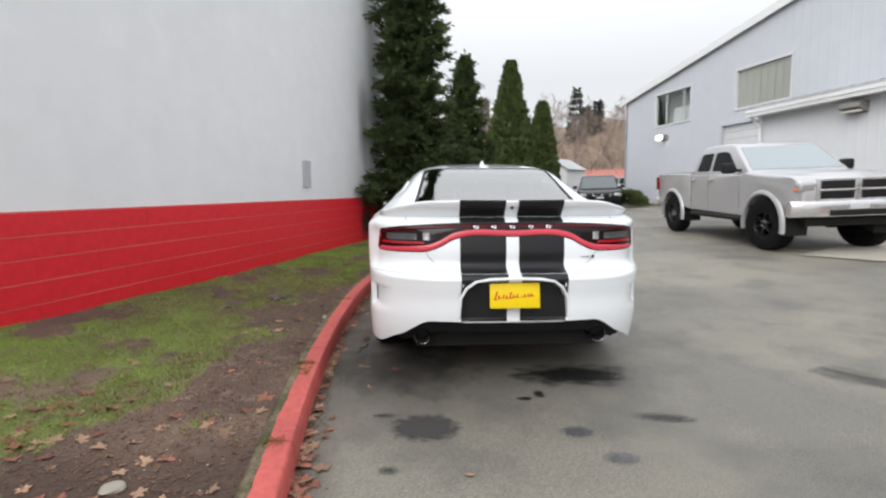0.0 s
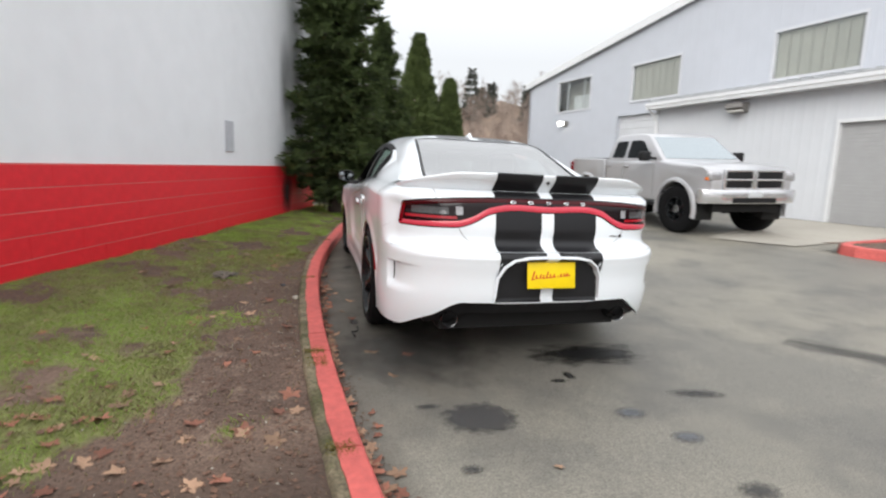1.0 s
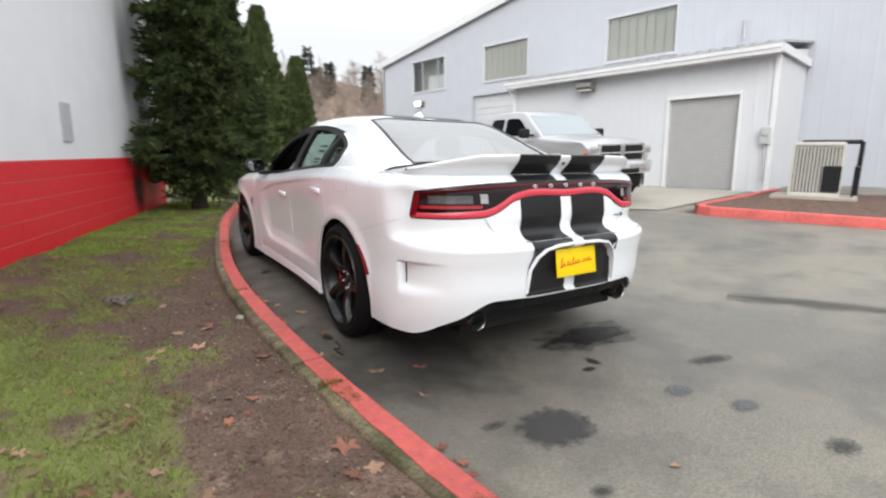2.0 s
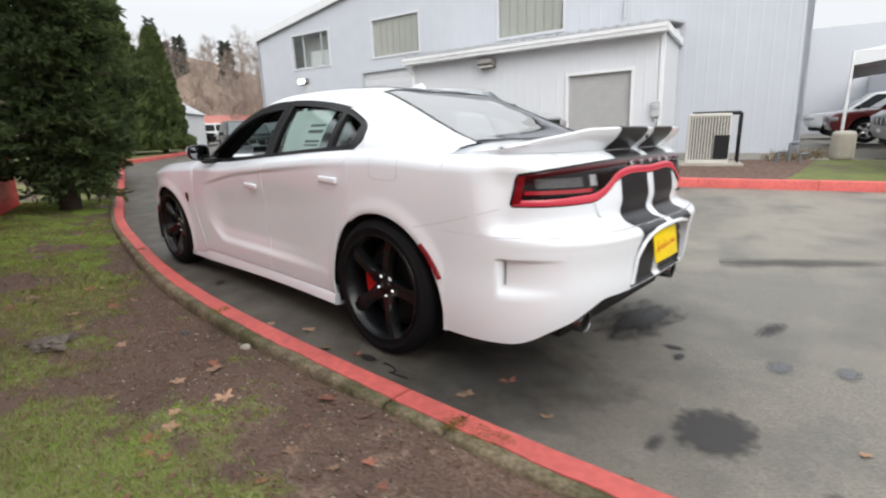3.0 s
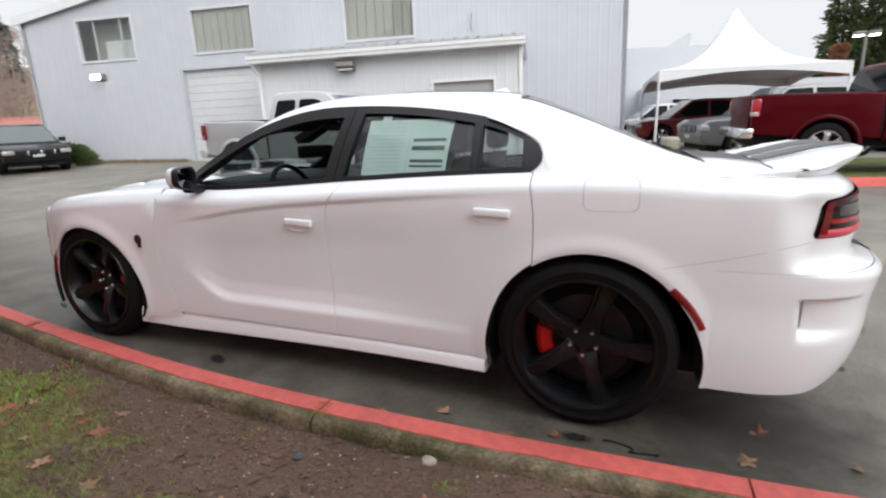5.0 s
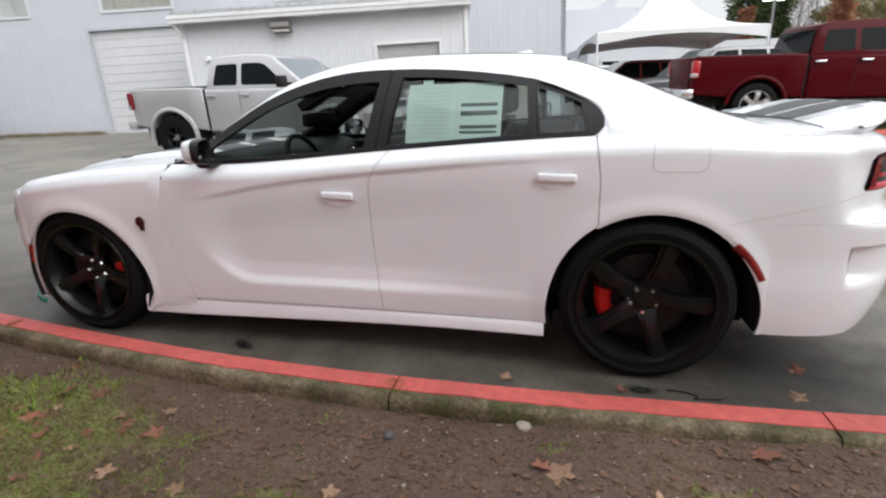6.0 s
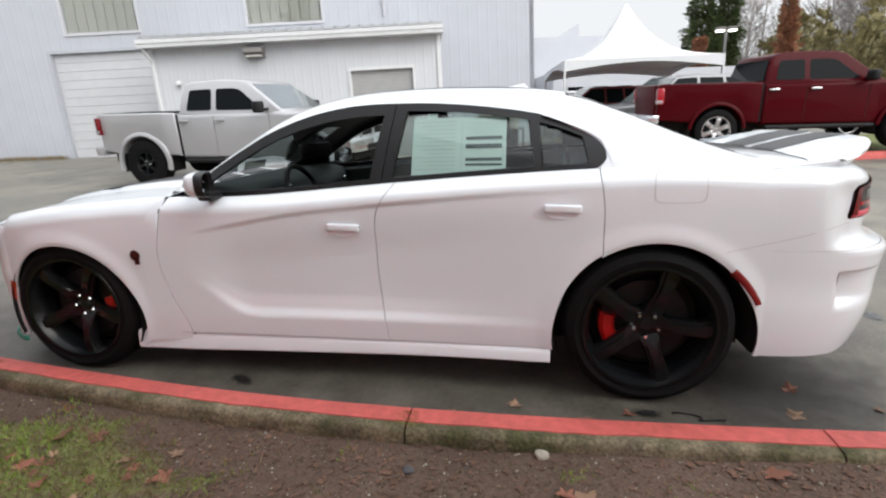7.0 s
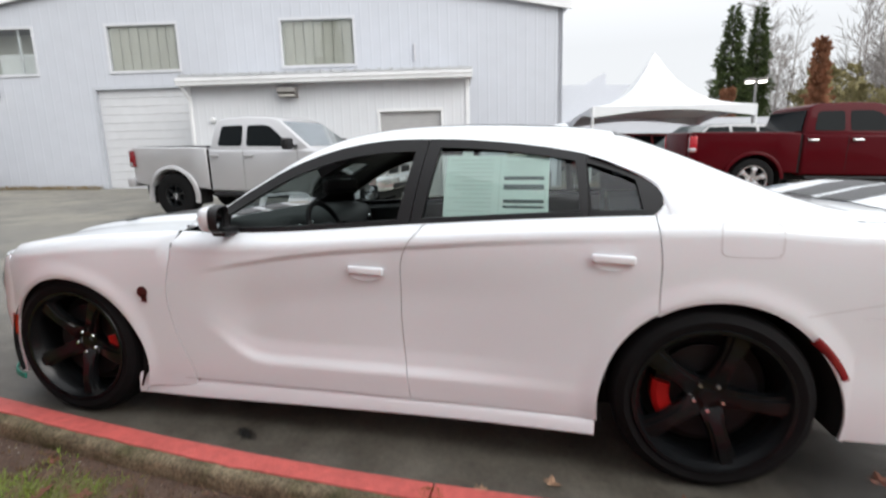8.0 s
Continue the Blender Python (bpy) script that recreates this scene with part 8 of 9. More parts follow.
thicket("leafless_woods_east", spots_on(-52, -19, 56, 80, 64, 10, 17, 31, centre=C), PALE_TWIG, "tall bare grey trees behind the yard", 6, twigs=56, blade=1.5, spread=0.26)
thicket("olive_thicket", spots_on(-50, -22.5, 46, 56, 46, 3.5, 8.5, 32, centre=C), OLIVE_LEAF, "olive and yellow late autumn thicket", 7, twigs=90, blade=0.42)
thicket("russet_tree", [(C[0] + 40 * math.cos(radians(-24.3)), C[1] + 40 * math.sin(radians(-24.3)), 0.6, 7.7), (C[0] + 42 * math.cos(radians(-17.0)), C[1] + 42 * math.sin(radians(-17.0)), 0.6, 5.4)],
        RUST_LEAF, "narrow russet tree holding its leaves", 8, twigs=320, spread=0.10, blade=0.34, kind="", category="tree")
for a, r, h, rad, sd in ((-17.0, 46, 12.0, 2.1, 61), (-19.1, 47, 12.0, 1.5, 62)):
    build_fir(C[0] + r * math.cos(radians(a)), C[1] + r * math.sin(radians(a)), 0.6, h, rad, "tall dark green fir behind the tent", sd, whorls=64, dense=0.42, sprig_size=0.46, bare=1.2, broad=0.22, ragged=0.5, puff=0.35)


def build_tent():
    x, y, h = 16.19, -2.79, 2.40
    side = 2.40
    m = pose(x, y, ground_z(x, y), 0, 0, 49.9)
    tent = empty("event_tent", m, "white peaked event tent on thin poles", "tent")
    b = bmesh.new()
    n = 9
    rows = []
    for i in range(n):
        v = i / (n - 1)
        rows.append([])
        for s in range(4):
            c0, c1 = (((1, 0), (0, -1)), ((0, -1), (-1, 0)), ((-1, 0), (0, 1)), ((0, 1), (1, 0)))[s]
            for k in range(8):
                u = k / 8
                p = Vector((c0[0] + (c1[0] - c0[0]) * u, c0[1] + (c1[1] - c0[1]) * u, 0)) * side * 1.414
                sag = 0.16 * math.sin(math.pi * u) * (1 - v)
                prof = v ** 1.0
                z = h + sag * 0.0 + (1.95) * (0.24 * prof + 0.76 * prof**2.8)
                rows[-1].append((p.x * (1 - v * 0.985) * (1 - 0.06 * math.sin(math.pi * v)), p.y * (1 - v * 0.985) * (1 - 0.06 * math.sin(math.pi * v)), z))
    grid(b, rows, close_u=True)
    bmesh.ops.recalc_face_normals(b, faces=b.faces[:])
    part("canopy", b, TENT, tent, "white peaked canopy", 50)
    b = bmesh.new()
    low = []
    for i, p in enumerate(rows[0]):
        u = (i % 8) / 8
        low.append((p[0], p[1], h - 0.34 + 0.22 * math.sin(math.pi * u)))
    grid(b, [rows[0], low], close_u=True)
    part("valance", b, TENT, tent, "scalloped white valance", 50)
    for cx, cy in ((1, 0), (0, -1), (-1, 0), (0, 1)):
        part("pole", rod(bmesh.new(), (cx * side * 1.4, cy * side * 1.4, -0.1), (cx * side * 1.4, cy * side * 1.4, h), 0.035), TRIM_WHITE, tent, smooth=60)


build_tent()


def build_far_buildings():
    m = pose(30.0, -1.0, 0.3, 0, 0, -78.69)
    fb = empty("far_building", m, "low grey-white building behind the tent", "building", kind="structure")
    part("wall", boxes([(-13, 5.0, 0, 9, -0.3, 5.55)]), FAR_WALL, fb)
    part("lower_wing", boxes([(-1.0, 9.5, -4.5, -0.05, -0.3, 3.2)]), FAR_WALL, fb)
    b = bmesh.new()
    prism(b, [(0.35, 5.56), (1.75, 5.56), (1.75, 6.30), (1.62, 6.30)], 0.4, 2.6, axis="y")
    part("parapet", b, FAR_WALL, fb, "raised parapet block")
    for k in range(7):
        x = -0.3 + k * 1.35
        w = part("window", boxes([(x, x + 0.95, -4.56, -4.51, 1.60, 2.45)]), FRAME_GREY, fb)
        part("pane", boxes([(x + 0.06, x + 0.89, -4.575, -4.562, 1.66, 2.39)]), TINT_GLASS, w)
    sh = empty("shed", pose(8.2, 29.8, 0.5, 0, 0, -40), "small white gabled shed on the far side", "shed", kind="structure")
    b = bmesh.new()
    prism(b, [(-1.2, -0.3), (1.2, -0.3), (1.2, 2.1), (0, 2.75), (-1.2, 2.1)], 0, 3.0, axis="y")
    part("wall", b, TRIM_WHITE, sh)
    for s in (-1, 1):
        b = bmesh.new()
        quad_sheet(b, [(s * 1.35, -0.15, 2.03), (s * 1.35, 3.15, 2.03), (0, 3.15, 2.80), (0, -0.15, 2.80)], 0.03)
        part("roof", b, ROOF_METAL, sh)
    # glowing panel added in place of the yellow thing beside the shed
    part("lit_window", boxes([(-0.45, 0.25, -0.03, -0.005, 0.9, 1.7)]), mat("lit_yellow", (0.9, 0.6, 0.1), var=0, emit=(1.0, 0.7, 0.2), emit_power=1.2), sh, "glowing yellow panel on the shed")
    ar = empty("red_roof_building", pose(26, 52, 0.8, 0, 0, -35), "long low building with a red roof", "building", kind="structure")
    part("wall", boxes([(-16, 16, 0, 8, -0.5, 1.9)]), FAR_WALL, ar)
    b = bmesh.new()
    prism(b, [(-0.6, 1.8), (8.6, 1.8), (4, 2.9)], -16.6, 16.6)
    part("roof", b, RED_ROOF, ar, "red metal roof")
    lp = empty("street_lamp", pose(23.2, -8.5, ground_z(23.2, -8.5)), "grey street lamp with two lit heads", "street lamp")
    part("pole", rod(bmesh.new(), (0, 0, 0), (0, 0, 4.15), 0.06, 0.05, 10), mat("pole_grey", (0.2, 0.2, 0.2), metal=0.4), lp, smooth=60)
    for s in (-1, 1):
        hd = part("head", box(bmesh.new(), -0.18, 0.18, min(s * 0.06, s * 0.44), max(s * 0.06, s * 0.44), 4.10, 4.24, bevel=0.03), LAMP_BOX, lp, smooth=40)
        part("lens", box(bmesh.new(), -0.14, 0.14, min(s * 0.12, s * 0.42), max(s * 0.12, s * 0.42), 4.065, 4.098, bevel=0.01), LAMP_GLOW, hd, "lit lens")
    lp = empty("street_lamp", pose(31.9, -7.6, ground_z(31.9, -7.6)), "dark unlit lamp post beyond the tent", "street lamp")
    part("pole", rod(bmesh.new(), (0, 0, 0), (0, 0, 4.3), 0.07, 0.05, 10), BLACK_TRIM, lp, smooth=60)
    part("head", box(bmesh.new(), -0.2, 0.2, -0.45, 0.45, 4.22, 4.38, bevel=0.03), BLACK_TRIM, lp, smooth=40)


build_far_buildings()


def build_ac():
    m = Matrix.Translation((9.10, 1.22, ground_z(9.10, 1.22) + 0.14)) @ pose(0, 0, 0, 0, 0, -72) @ Matrix.Diagonal((0.88, 0.88, 0.90, 1))
    pad = part("concrete_pad", box(bmesh.new(), -0.75, 0.75, -0.55, 0.75, -0.12, 0.04, bevel=0.01), CONCRETE)
    tagged(pad, "pale concrete pad in the mulch bed", "pad").matrix_basis = m
    ac = empty("air_conditioner", m @ pose(0, 0, 0.04), "beige outdoor air conditioning unit with vertical louvres", "air conditioner")
    part("casing", box(bmesh.new(), -0.40, 0.40, -0.38, 0.38, 0.0, 1.02, bevel=0.02), mat("coil_dark", (0.10, 0.10, 0.095), rough=0.7), ac, "dark finned coil")
    part("top", box(bmesh.new(), -0.44, 0.44, -0.42, 0.42, 1.02, 1.10, bevel=0.025), AC_PAINT, ac, smooth=40)
    part("base", box(bmesh.new(), -0.44, 0.44, -0.42, 0.42, -0.01, 0.07, bevel=0.015), AC_PAINT, ac, smooth=40)
    for cx in (-0.42, 0.42):
        for cy in (-0.40, 0.40):
            part("corner_post", box(bmesh.new(), cx - 0.025, cx + 0.025, cy - 0.025, cy + 0.025, 0.05, 1.04, bevel=0.008), AC_PAINT, ac)
    for k in range(13):
        x = -0.36 + k * 0.06
        part("louvre", box(bmesh.new(), x - 0.014, x + 0.014, -0.412, -0.385, 0.07, 1.02, bevel=0.004), AC_PAINT, ac)
        part("louvre", box(bmesh.new(), -0.432, -0.405, x - 0.014, x + 0.014, 0.07, 1.02, bevel=0.004), AC_PAINT, ac)
    part("service_panel", box(bmesh.new(), 0.12, 0.43, -0.44, -0.40, 0.10, 0.62, bevel=0.01), BLACK_PLASTIC, ac, "black control box")
    fr = empty("pipe_rail", m @ pose(0.95, 0.3, -0.1), "black steel guard rail beside the unit", "guard rail")
    part("rail", pipe(bmesh.new(), [(-1.3, 0.2, 1.26), (-0.25, 0.2, 1.26), (-0.25, 0.2, 0.0)], 0.045), BLACK_TRIM, fr, smooth=60)
    part("post", pipe(bmesh.new(), [(-0.3, -0.5, 0.0), (-0.3, -0.5, 0.75), (-0.25, 0.2, 0.75)], 0.022), BLACK_TRIM, fr, smooth=60)
    pp = empty("pipe_stand", m @ pose(1.55, 0.5, -0.1), "grey water pipes standing by the wall", "pipes")
    for k, hgt in enumerate((0.35, 0.55, 0.3)):
        part("pipe", pipe(bmesh.new(), [(k * 0.22, 0, 0), (k * 0.22, 0, hgt), (k * 0.22 + 0.16, 0, hgt)], 0.035), mat("pipe_grey", (0.16, 0.17, 0.19), rough=0.5), pp, smooth=60)
    bx = tagged(part("utility_box", box(bmesh.new(), -0.23, 0.23, -0.18, 0.18, 0.0, 0.62, bevel=0.09, segments=4), mat("utility_beige", (0.40, 0.37, 0.31), rough=0.7, var=0.15)), "beige utility box on the lawn", "utility box")
    bx.matrix_basis = pose(10.9, -0.90, ground_z(10.9, -0.90) + 0.1, 0, 0, 20)
    sh = empty("shrub", pose(8.9, 18.6, 0.5), "low green shrub at the workshop corner", "shrub")
    rng, verts, faces = random.Random(77), [], []
    for k in range(1500):
        d = Vector((rng.gauss(0, 1), rng.gauss(0, 1), abs(rng.gauss(0, 1)))).normalized()
        sprig(verts, faces, Vector((d.x * 0.9, d.y * 0.7, d.z * 0.65)) * rng.uniform(0.5, 1), d, rng.uniform(0.1, 0.2), rng, 0.6)
    mesh_part("foliage", verts, faces, CEDAR, sh, kind="stuff")


build_ac()


# ---- the ground's small things ----
def maple_leaf(points, seed, curl=0.25):
    """A lobed fallen leaf, a little curled, about one unit across."""
    rng = random.Random(seed)
    lobes = points
    out = []
    for k in range(lobes):
        a = radians(-130 + 260 * k / (lobes - 1)) + radians(90)
        ln = (0.5 if k in (0, lobes - 1) else 0.62 if k in (1, lobes - 2) else 0.72) * rng.uniform(0.85, 1.1)
        for da, f in ((-0.36, 0.64), (-0.26, 0.80), (-0.13, 0.86), (0.0, 1.0), (0.13, 0.85), (0.26, 0.79), (0.36, 0.62)):
            out.append((ln * f * math.cos(a + da), ln * f * math.sin(a + da)))
    bm = bmesh.new()
    c = bm.verts.new((0, 0, 0.0))
    vs = []
    for x, y in out:
        r = math.hypot(x, y)
        vs.append(bm.verts.new((x, y, curl * r * r * (0.6 + 0.6 * math.sin(3 * math.atan2(y, x) + seed)) + 0.02)))
    for i in range(len(vs) - 1):
        bm.faces.new((c, vs[i], vs[i + 1]))
    stem = [bm.verts.new(p) for p in ((-0.02, 0, 0.0), (0.02, 0, 0.0), (0.03, -0.5, 0.05), (0.0, -0.5, 0.06))]
    bm.faces.new(stem)
    return bm


LEAVES = []
for i in range(8):
    LEAVES.append(part("fallen_leaf", maple_leaf(5, i, 0.10 + 0.14 * (i % 4)), LEAF_A if i % 2 else LEAF_B))


def lay_leaves():
    rng = random.Random(12)
    labels = ("reddish brown fallen maple leaf, dry and curled", "tan fallen maple leaf, dry and curled")
    used = set()

    def put(x, y, z, size):
        i = rng.randrange(8)
        base = LEAVES[i]
        m = pose(x, y, z + 0.004, rng.uniform(-14, 14), rng.uniform(-14, 14), rng.uniform(0, 360)) @ Matrix.Diagonal((size, size, size, 1))
        if i in used:
            ob = new("fallen_leaf", base.data)
        else:
            ob = base
            used.add(i)
        ob.matrix_basis = m
        tagged(ob, labels[0] if i % 2 else labels[1], "leaf", "fallen leaves")
    # on the verge
    for _ in range(150):
        y = rng.uniform(-3.6, 6.5)
        k = kerb_x(y) - 0.16
        x = k - abs(rng.gauss(0, 0.75))
        if x < wall_x(y) + 0.1:
            continue
        if y > -0.6 and rng.random() < 0.45:
            continue
        put(x, y, verge_z(x, y), rng.uniform(0.045, 0.10))
    # drifts in the grass
    for cx, cy, n, sd in ((-2.25, -1.75, 46, 0.42), (-1.95, -2.6, 30, 0.35), (-1.78, 2.35, 26, 0.24), (-2.5, -0.4, 22, 0.5)):
        for _ in range(n):
            x, y = rng.gauss(cx, sd), rng.gauss(cy, sd)
            if wall_x(y) + 0.1 < x < kerb_x(y) - 0.2:
                put(x, y, verge_z(x, y), rng.uniform(0.035, 0.075))
    # drifted along the kerb's foot
    for _ in range(150):
        y = rng.triangular(-3.6, 3.0, -2.4)
        x = kerb_x(y) + 0.03 + abs(rng.gauss(0, 0.05))
        put(x, y, max(0.0, ground_z(x, y)) + 0.002, rng.uniform(0.04, 0.085))
    # strays on the asphalt
    for x, y, s in ((-0.98, -0.62, 0.09), (-1.02, 0.62, 0.08), (-1.10, 0.30, 0.07), (-0.75, -0.70, 0.09), (-1.05, 0.10, 0.06), (-0.35, -2.0, 0.05), (-0.9, -1.0, 0.06), (-1.12, 0.9, 0.06)):
        put(x, y, 0.002, s)
    for i in range(8):
        if i not in used:
            put(-1.7, -0.4 + 0.2 * i, verge_z(-1.7, -0.4 + 0.2 * i), 0.07)


lay_leaves()


def grow_grass(name, label, material, seed, tries, tall, keep):
    """Short blades over the verge, where keep(x, y) of them have held."""
    rng = np.random.RandomState(seed)
    verts, faces = [], []
    ys, us = rng.uniform(-3.9, 9.5, tries), rng.uniform(0, 1, tries)
    rr = rng.uniform(0, 1, (tries, 6))
    for i in range(tries):
        y = float(ys[i])
        k, w = kerb_x(y) - 0.14, wall_x(y)
        x = k + (w - k) * float(us[i])
        far = math.hypot(x + 2.0, y + 1.5)
        if rr[i, 0] > keep(x, y) * (1.0 if far < 4 else 0.6):
            continue
        z = verge_z(x, y)
        h = (0.008 + 0.016 * rr[i, 1]) * tall * (1.3 if far > 4 else 1.0)
        a, lean = 6.283 * rr[i, 2], 1.6 * h * rr[i, 3]
        wdt = 0.0012 + 0.0014 * rr[i, 4] + (0.002 if far > 4 else 0)
        ca, sa = math.cos(a), math.sin(a)
        b2 = 6.283 * rr[i, 5]
        lx, ly = lean * math.cos(b2), lean * math.sin(b2)
        m = len(verts)
        verts += [(x - wdt * ca, y - wdt * sa, z - 0.004), (x + wdt * ca, y + wdt * sa, z - 0.004), (x + 0.6 * wdt * ca + lx * 0.5, y + 0.6 * wdt * sa + ly * 0.5, z + h * 0.6), (x + lx, y + ly, z + h)]
        faces.append((m, m + 1, m + 2, m + 3))
    me = bpy.data.meshes.new(name)
    me.from_pydata(verts, [], faces)
    me.materials.append(material)
    tagged(new(name, me), label, "grass", kind="stuff")


grow_grass("grass", "short patchy green and yellowed grass on the verge", BLADE, 5, 330000, 1.0, lambda x, y: grass_density(x, y) * (1 - 0.45 * worn(y)))
grow_grass("dead_grass", "thin dead straw blades among the green grass", DRY_BLADE, 6, 120000, 1.15,
           lambda x, y: 0.75 * smoothstep(0.05, 0.5, grass_density(x, y)) * smoothstep(-0.15 - 0.5 * worn(y), 0.35 - 0.5 * worn(y), noise.noise((x * 2.3, y * 1.9, 11))) + 0.05 + 0.08 * worn(y))


def weeds(label, spots, seed, material, tall):
    """A thin stand of dry weeds: bent stalks with small blades, round each spot (x, y, z, reach)."""
    rng = random.Random(seed)
    verts, faces = [], []
    for x, y, z, reach in spots:
        for _ in range(26):
            a, d = rng.uniform(0, 6.283), reach * rng.random() ** 0.6
            p = Vector((x + d * math.cos(a), y + d * math.sin(a), z - 0.01))
            top = p + Vector((rng.gauss(0, 0.3), rng.gauss(0, 0.3), 1.0)) * tall * rng.uniform(0.4, 1.1)
            w = Vector((math.sin(a), -math.cos(a), 0)) * 0.008
            n = len(verts)
            verts += [p - w, p + w, top + w * 0.4, top - w * 0.4]
            faces.append((n, n + 1, n + 2, n + 3))
            for _ in range(3):
                q = p.lerp(top, rng.uniform(0.3, 1))
                sprig(verts, faces, q, Vector((rng.gauss(0, 1), rng.gauss(0, 1), rng.uniform(0.1, 1))), tall * rng.uniform(0.2, 0.45), rng, 0.2)
    me = bpy.data.meshes.new("weeds")
    me.from_pydata([tuple(v) for v in verts], [], faces)
    me.materials.append(material)
    tagged(new("weeds", me), label, "weeds", kind="stuff")


def weed_row(n, seed):
    """Spots along the workshop wall beyond its garage door."""
    rng, out = random.Random(seed), []
    for k in range(n):
        p = SHOP @ Vector((-15.55 - 5.9 * k / n, -0.14 - 0.1 * rng.random(), 0))
        out.append((p.x, p.y, ground_z(p.x, p.y), 0.16))
    return out


weeds("pale dry weeds along the foot of the workshop wall", weed_row(46, 3), 21, DRY_BLADE, 0.13)
weeds("straw-coloured dry weeds at the edge of the mulch bed", [(10.3 + 0.22 * k, 0.25 - 0.13 * k, ground_z(10.3 + 0.22 * k, 0.25 - 0.13 * k) + 0.10, 0.2) for k in range(8)], 22, DRY_BLADE, 0.22)


def lay_litter():
    """Crumbled leaf bits: thick along the kerb's foot, thin over the verge."""
    rng = random.Random(44)
    verts, faces = [], []
    for k in range(11400):
        y = rng.uniform(-3.7, 4.5) if k < 6000 else rng.triangular(-3.9, -0.8, -3.2) if k < 8400 else rng.uniform(-0.8, 2.9)
        if k % 3 and k < 6000:
            x = kerb_x(y) + 0.012 + abs(rng.gauss(0, 0.045))
            z = max(0.0, ground_z(x, y)) + 0.003
        else:
            x = kerb_x(y) - 0.15 - abs(rng.gauss(0, 0.8))
            if x < wall_x(y) + 0.1:
                continue
            z = verge_z(x, y) + 0.004
        r, a = rng.uniform(0.003, 0.011) * (rng.choice((0.8, 1.0, 1.5)) if k >= 6000 else 1.0 if k % 3 else rng.choice((1.0, 1.0, 2.0))), rng.uniform(0, 6.28)
        n = len(verts)
        for q in range(4):
            d = a + q * 1.57 + rng.uniform(-0.4, 0.4)
            verts.append((x + r * math.cos(d) * rng.uniform(0.5, 1.2), y + r * math.sin(d) * rng.uniform(0.5, 1.2), z + rng.uniform(0, 0.35) * r))
        faces.append((n, n + 1, n + 2, n + 3))
    me = bpy.data.meshes.new("leaf_litter")
    me.from_pydata(verts, [], faces)
    me.materials.append(mat("leaf_crumbs", (0.155, 0.086, 0.057), rough=0.9, var=0.6, scale=25, big=4.0, dark=(0.06, 0.036, 0.026)))
    tagged(new("leaf_litter", me), "crumbled brown leaf litter along the kerb and verge", "leaf litter", kind="stuff")


lay_litter()


def lay_clods():
    """Crumbs of soil on the bare strip."""
    rng = random.Random(61)
    verts, faces = [], []
    for k in range(9000):
        y = rng.uniform(-3.4, 3.4)
        x = kerb_x(y) - 0.14 - rng.uniform(0, 1.0)
        if x < wall_x(y) + 0.1:
            continue
        r = rng.uniform(0.002, 0.0065)
        z = verge_z(x, y) + r * 0.2
        n = len(verts)
        for q in range(3):
            d = 2.1 * q + rng.uniform(-0.5, 0.5)
            verts.append((x + r * math.cos(d), y + r * math.sin(d), z - 0.002))
        verts.append((x + rng.uniform(-0.3, 0.3) * r, y + rng.uniform(-0.3, 0.3) * r, z + r * rng.uniform(0.4, 1.0)))
        faces += [(n, n + 1, n + 3), (n + 1, n + 2, n + 3), (n + 2, n, n + 3)]
    me = bpy.data.meshes.new("soil_crumbs")
    me.from_pydata(verts, [], faces)
    me.materials.append(mat("soil_crumb", (0.105, 0.066, 0.047), rough=0.95, var=0.6, scale=18, big=3.0, dark=(0.030, 0.022, 0.017)))
    tagged(new("soil_crumbs", me), "loose dark crumbs of soil on the bare strip", "soil", kind="stuff")


lay_clods()


def scatter_pebbles():
    rng = random.Random(31)
    verts, faces = [], []
    for k in range(1300):
        y = rng.uniform(-3.6, 4.5) if k < 800 else rng.uniform(-0.9, 2.6)
        x = kerb_x(y) - 0.16 - abs(rng.gauss(0, 0.55))
        if x < wall_x(y) + 0.1:
            continue
        r = rng.choice((0.002, 0.0025, 0.003, 0.004, 0.006))
        c = Vector((x, y, verge_z(x, y) + r * 0.3))
        m = len(verts)
        for d in ((1, 0, 0), (0, 1, 0), (-1, 0, 0), (0, -1, 0), (0, 0, 0.8), (0, 0, -0.8)):
            verts.append(c + Vector(d) * r * rng.uniform(0.7, 1.3))
        faces += [(m, m + 1, m + 4), (m + 1, m + 2, m + 4), (m + 2, m + 3, m + 4), (m + 3, m, m + 4)]
    me = bpy.data.meshes.new("gravel")
    me.from_pydata([tuple(v) for v in verts], [], faces)
    me.materials.append(STONE)
    tagged(new("gravel", me), "small pale pebbles in the bare soil", "gravel", kind="stuff")


scatter_pebbles()


def stone(x, y, r, squash, seed, label, material=None):
    bm = bmesh.new()
    bmesh.ops.create_icosphere(bm, subdivisions=3, radius=1.0)
    for v in bm.verts:
        v.co *= r * (1 + 0.25 * noise.noise(v.co * 1.3 + Vector((seed, 0, 0))))
        v.co.z *= squash
    ob = tagged(part("stone", bm, material or STONE, smooth=60), label, "stone")
    ob.matrix_basis = pose(x, y, verge_z(x, y) + r * squash * 0.4, 0, 0, 40 * seed)


stone(-1.472, 0.505, 0.027, 0.6, 1, "pale tan pebble in the bare soil")
stone(-1.60, 1.0, 0.022, 0.6, 2, "dark grey stone chip in the soil", mat("dark_stone", (0.08, 0.08, 0.085), rough=0.8, var=0.3))
stone(-1.76, -2.21, 0.046, 0.35, 3, "flat pale stone sunk in the verge")
stone(-1.50, -2.62, 0.05, 0.5, 4, "pale pebble beside the kerb")


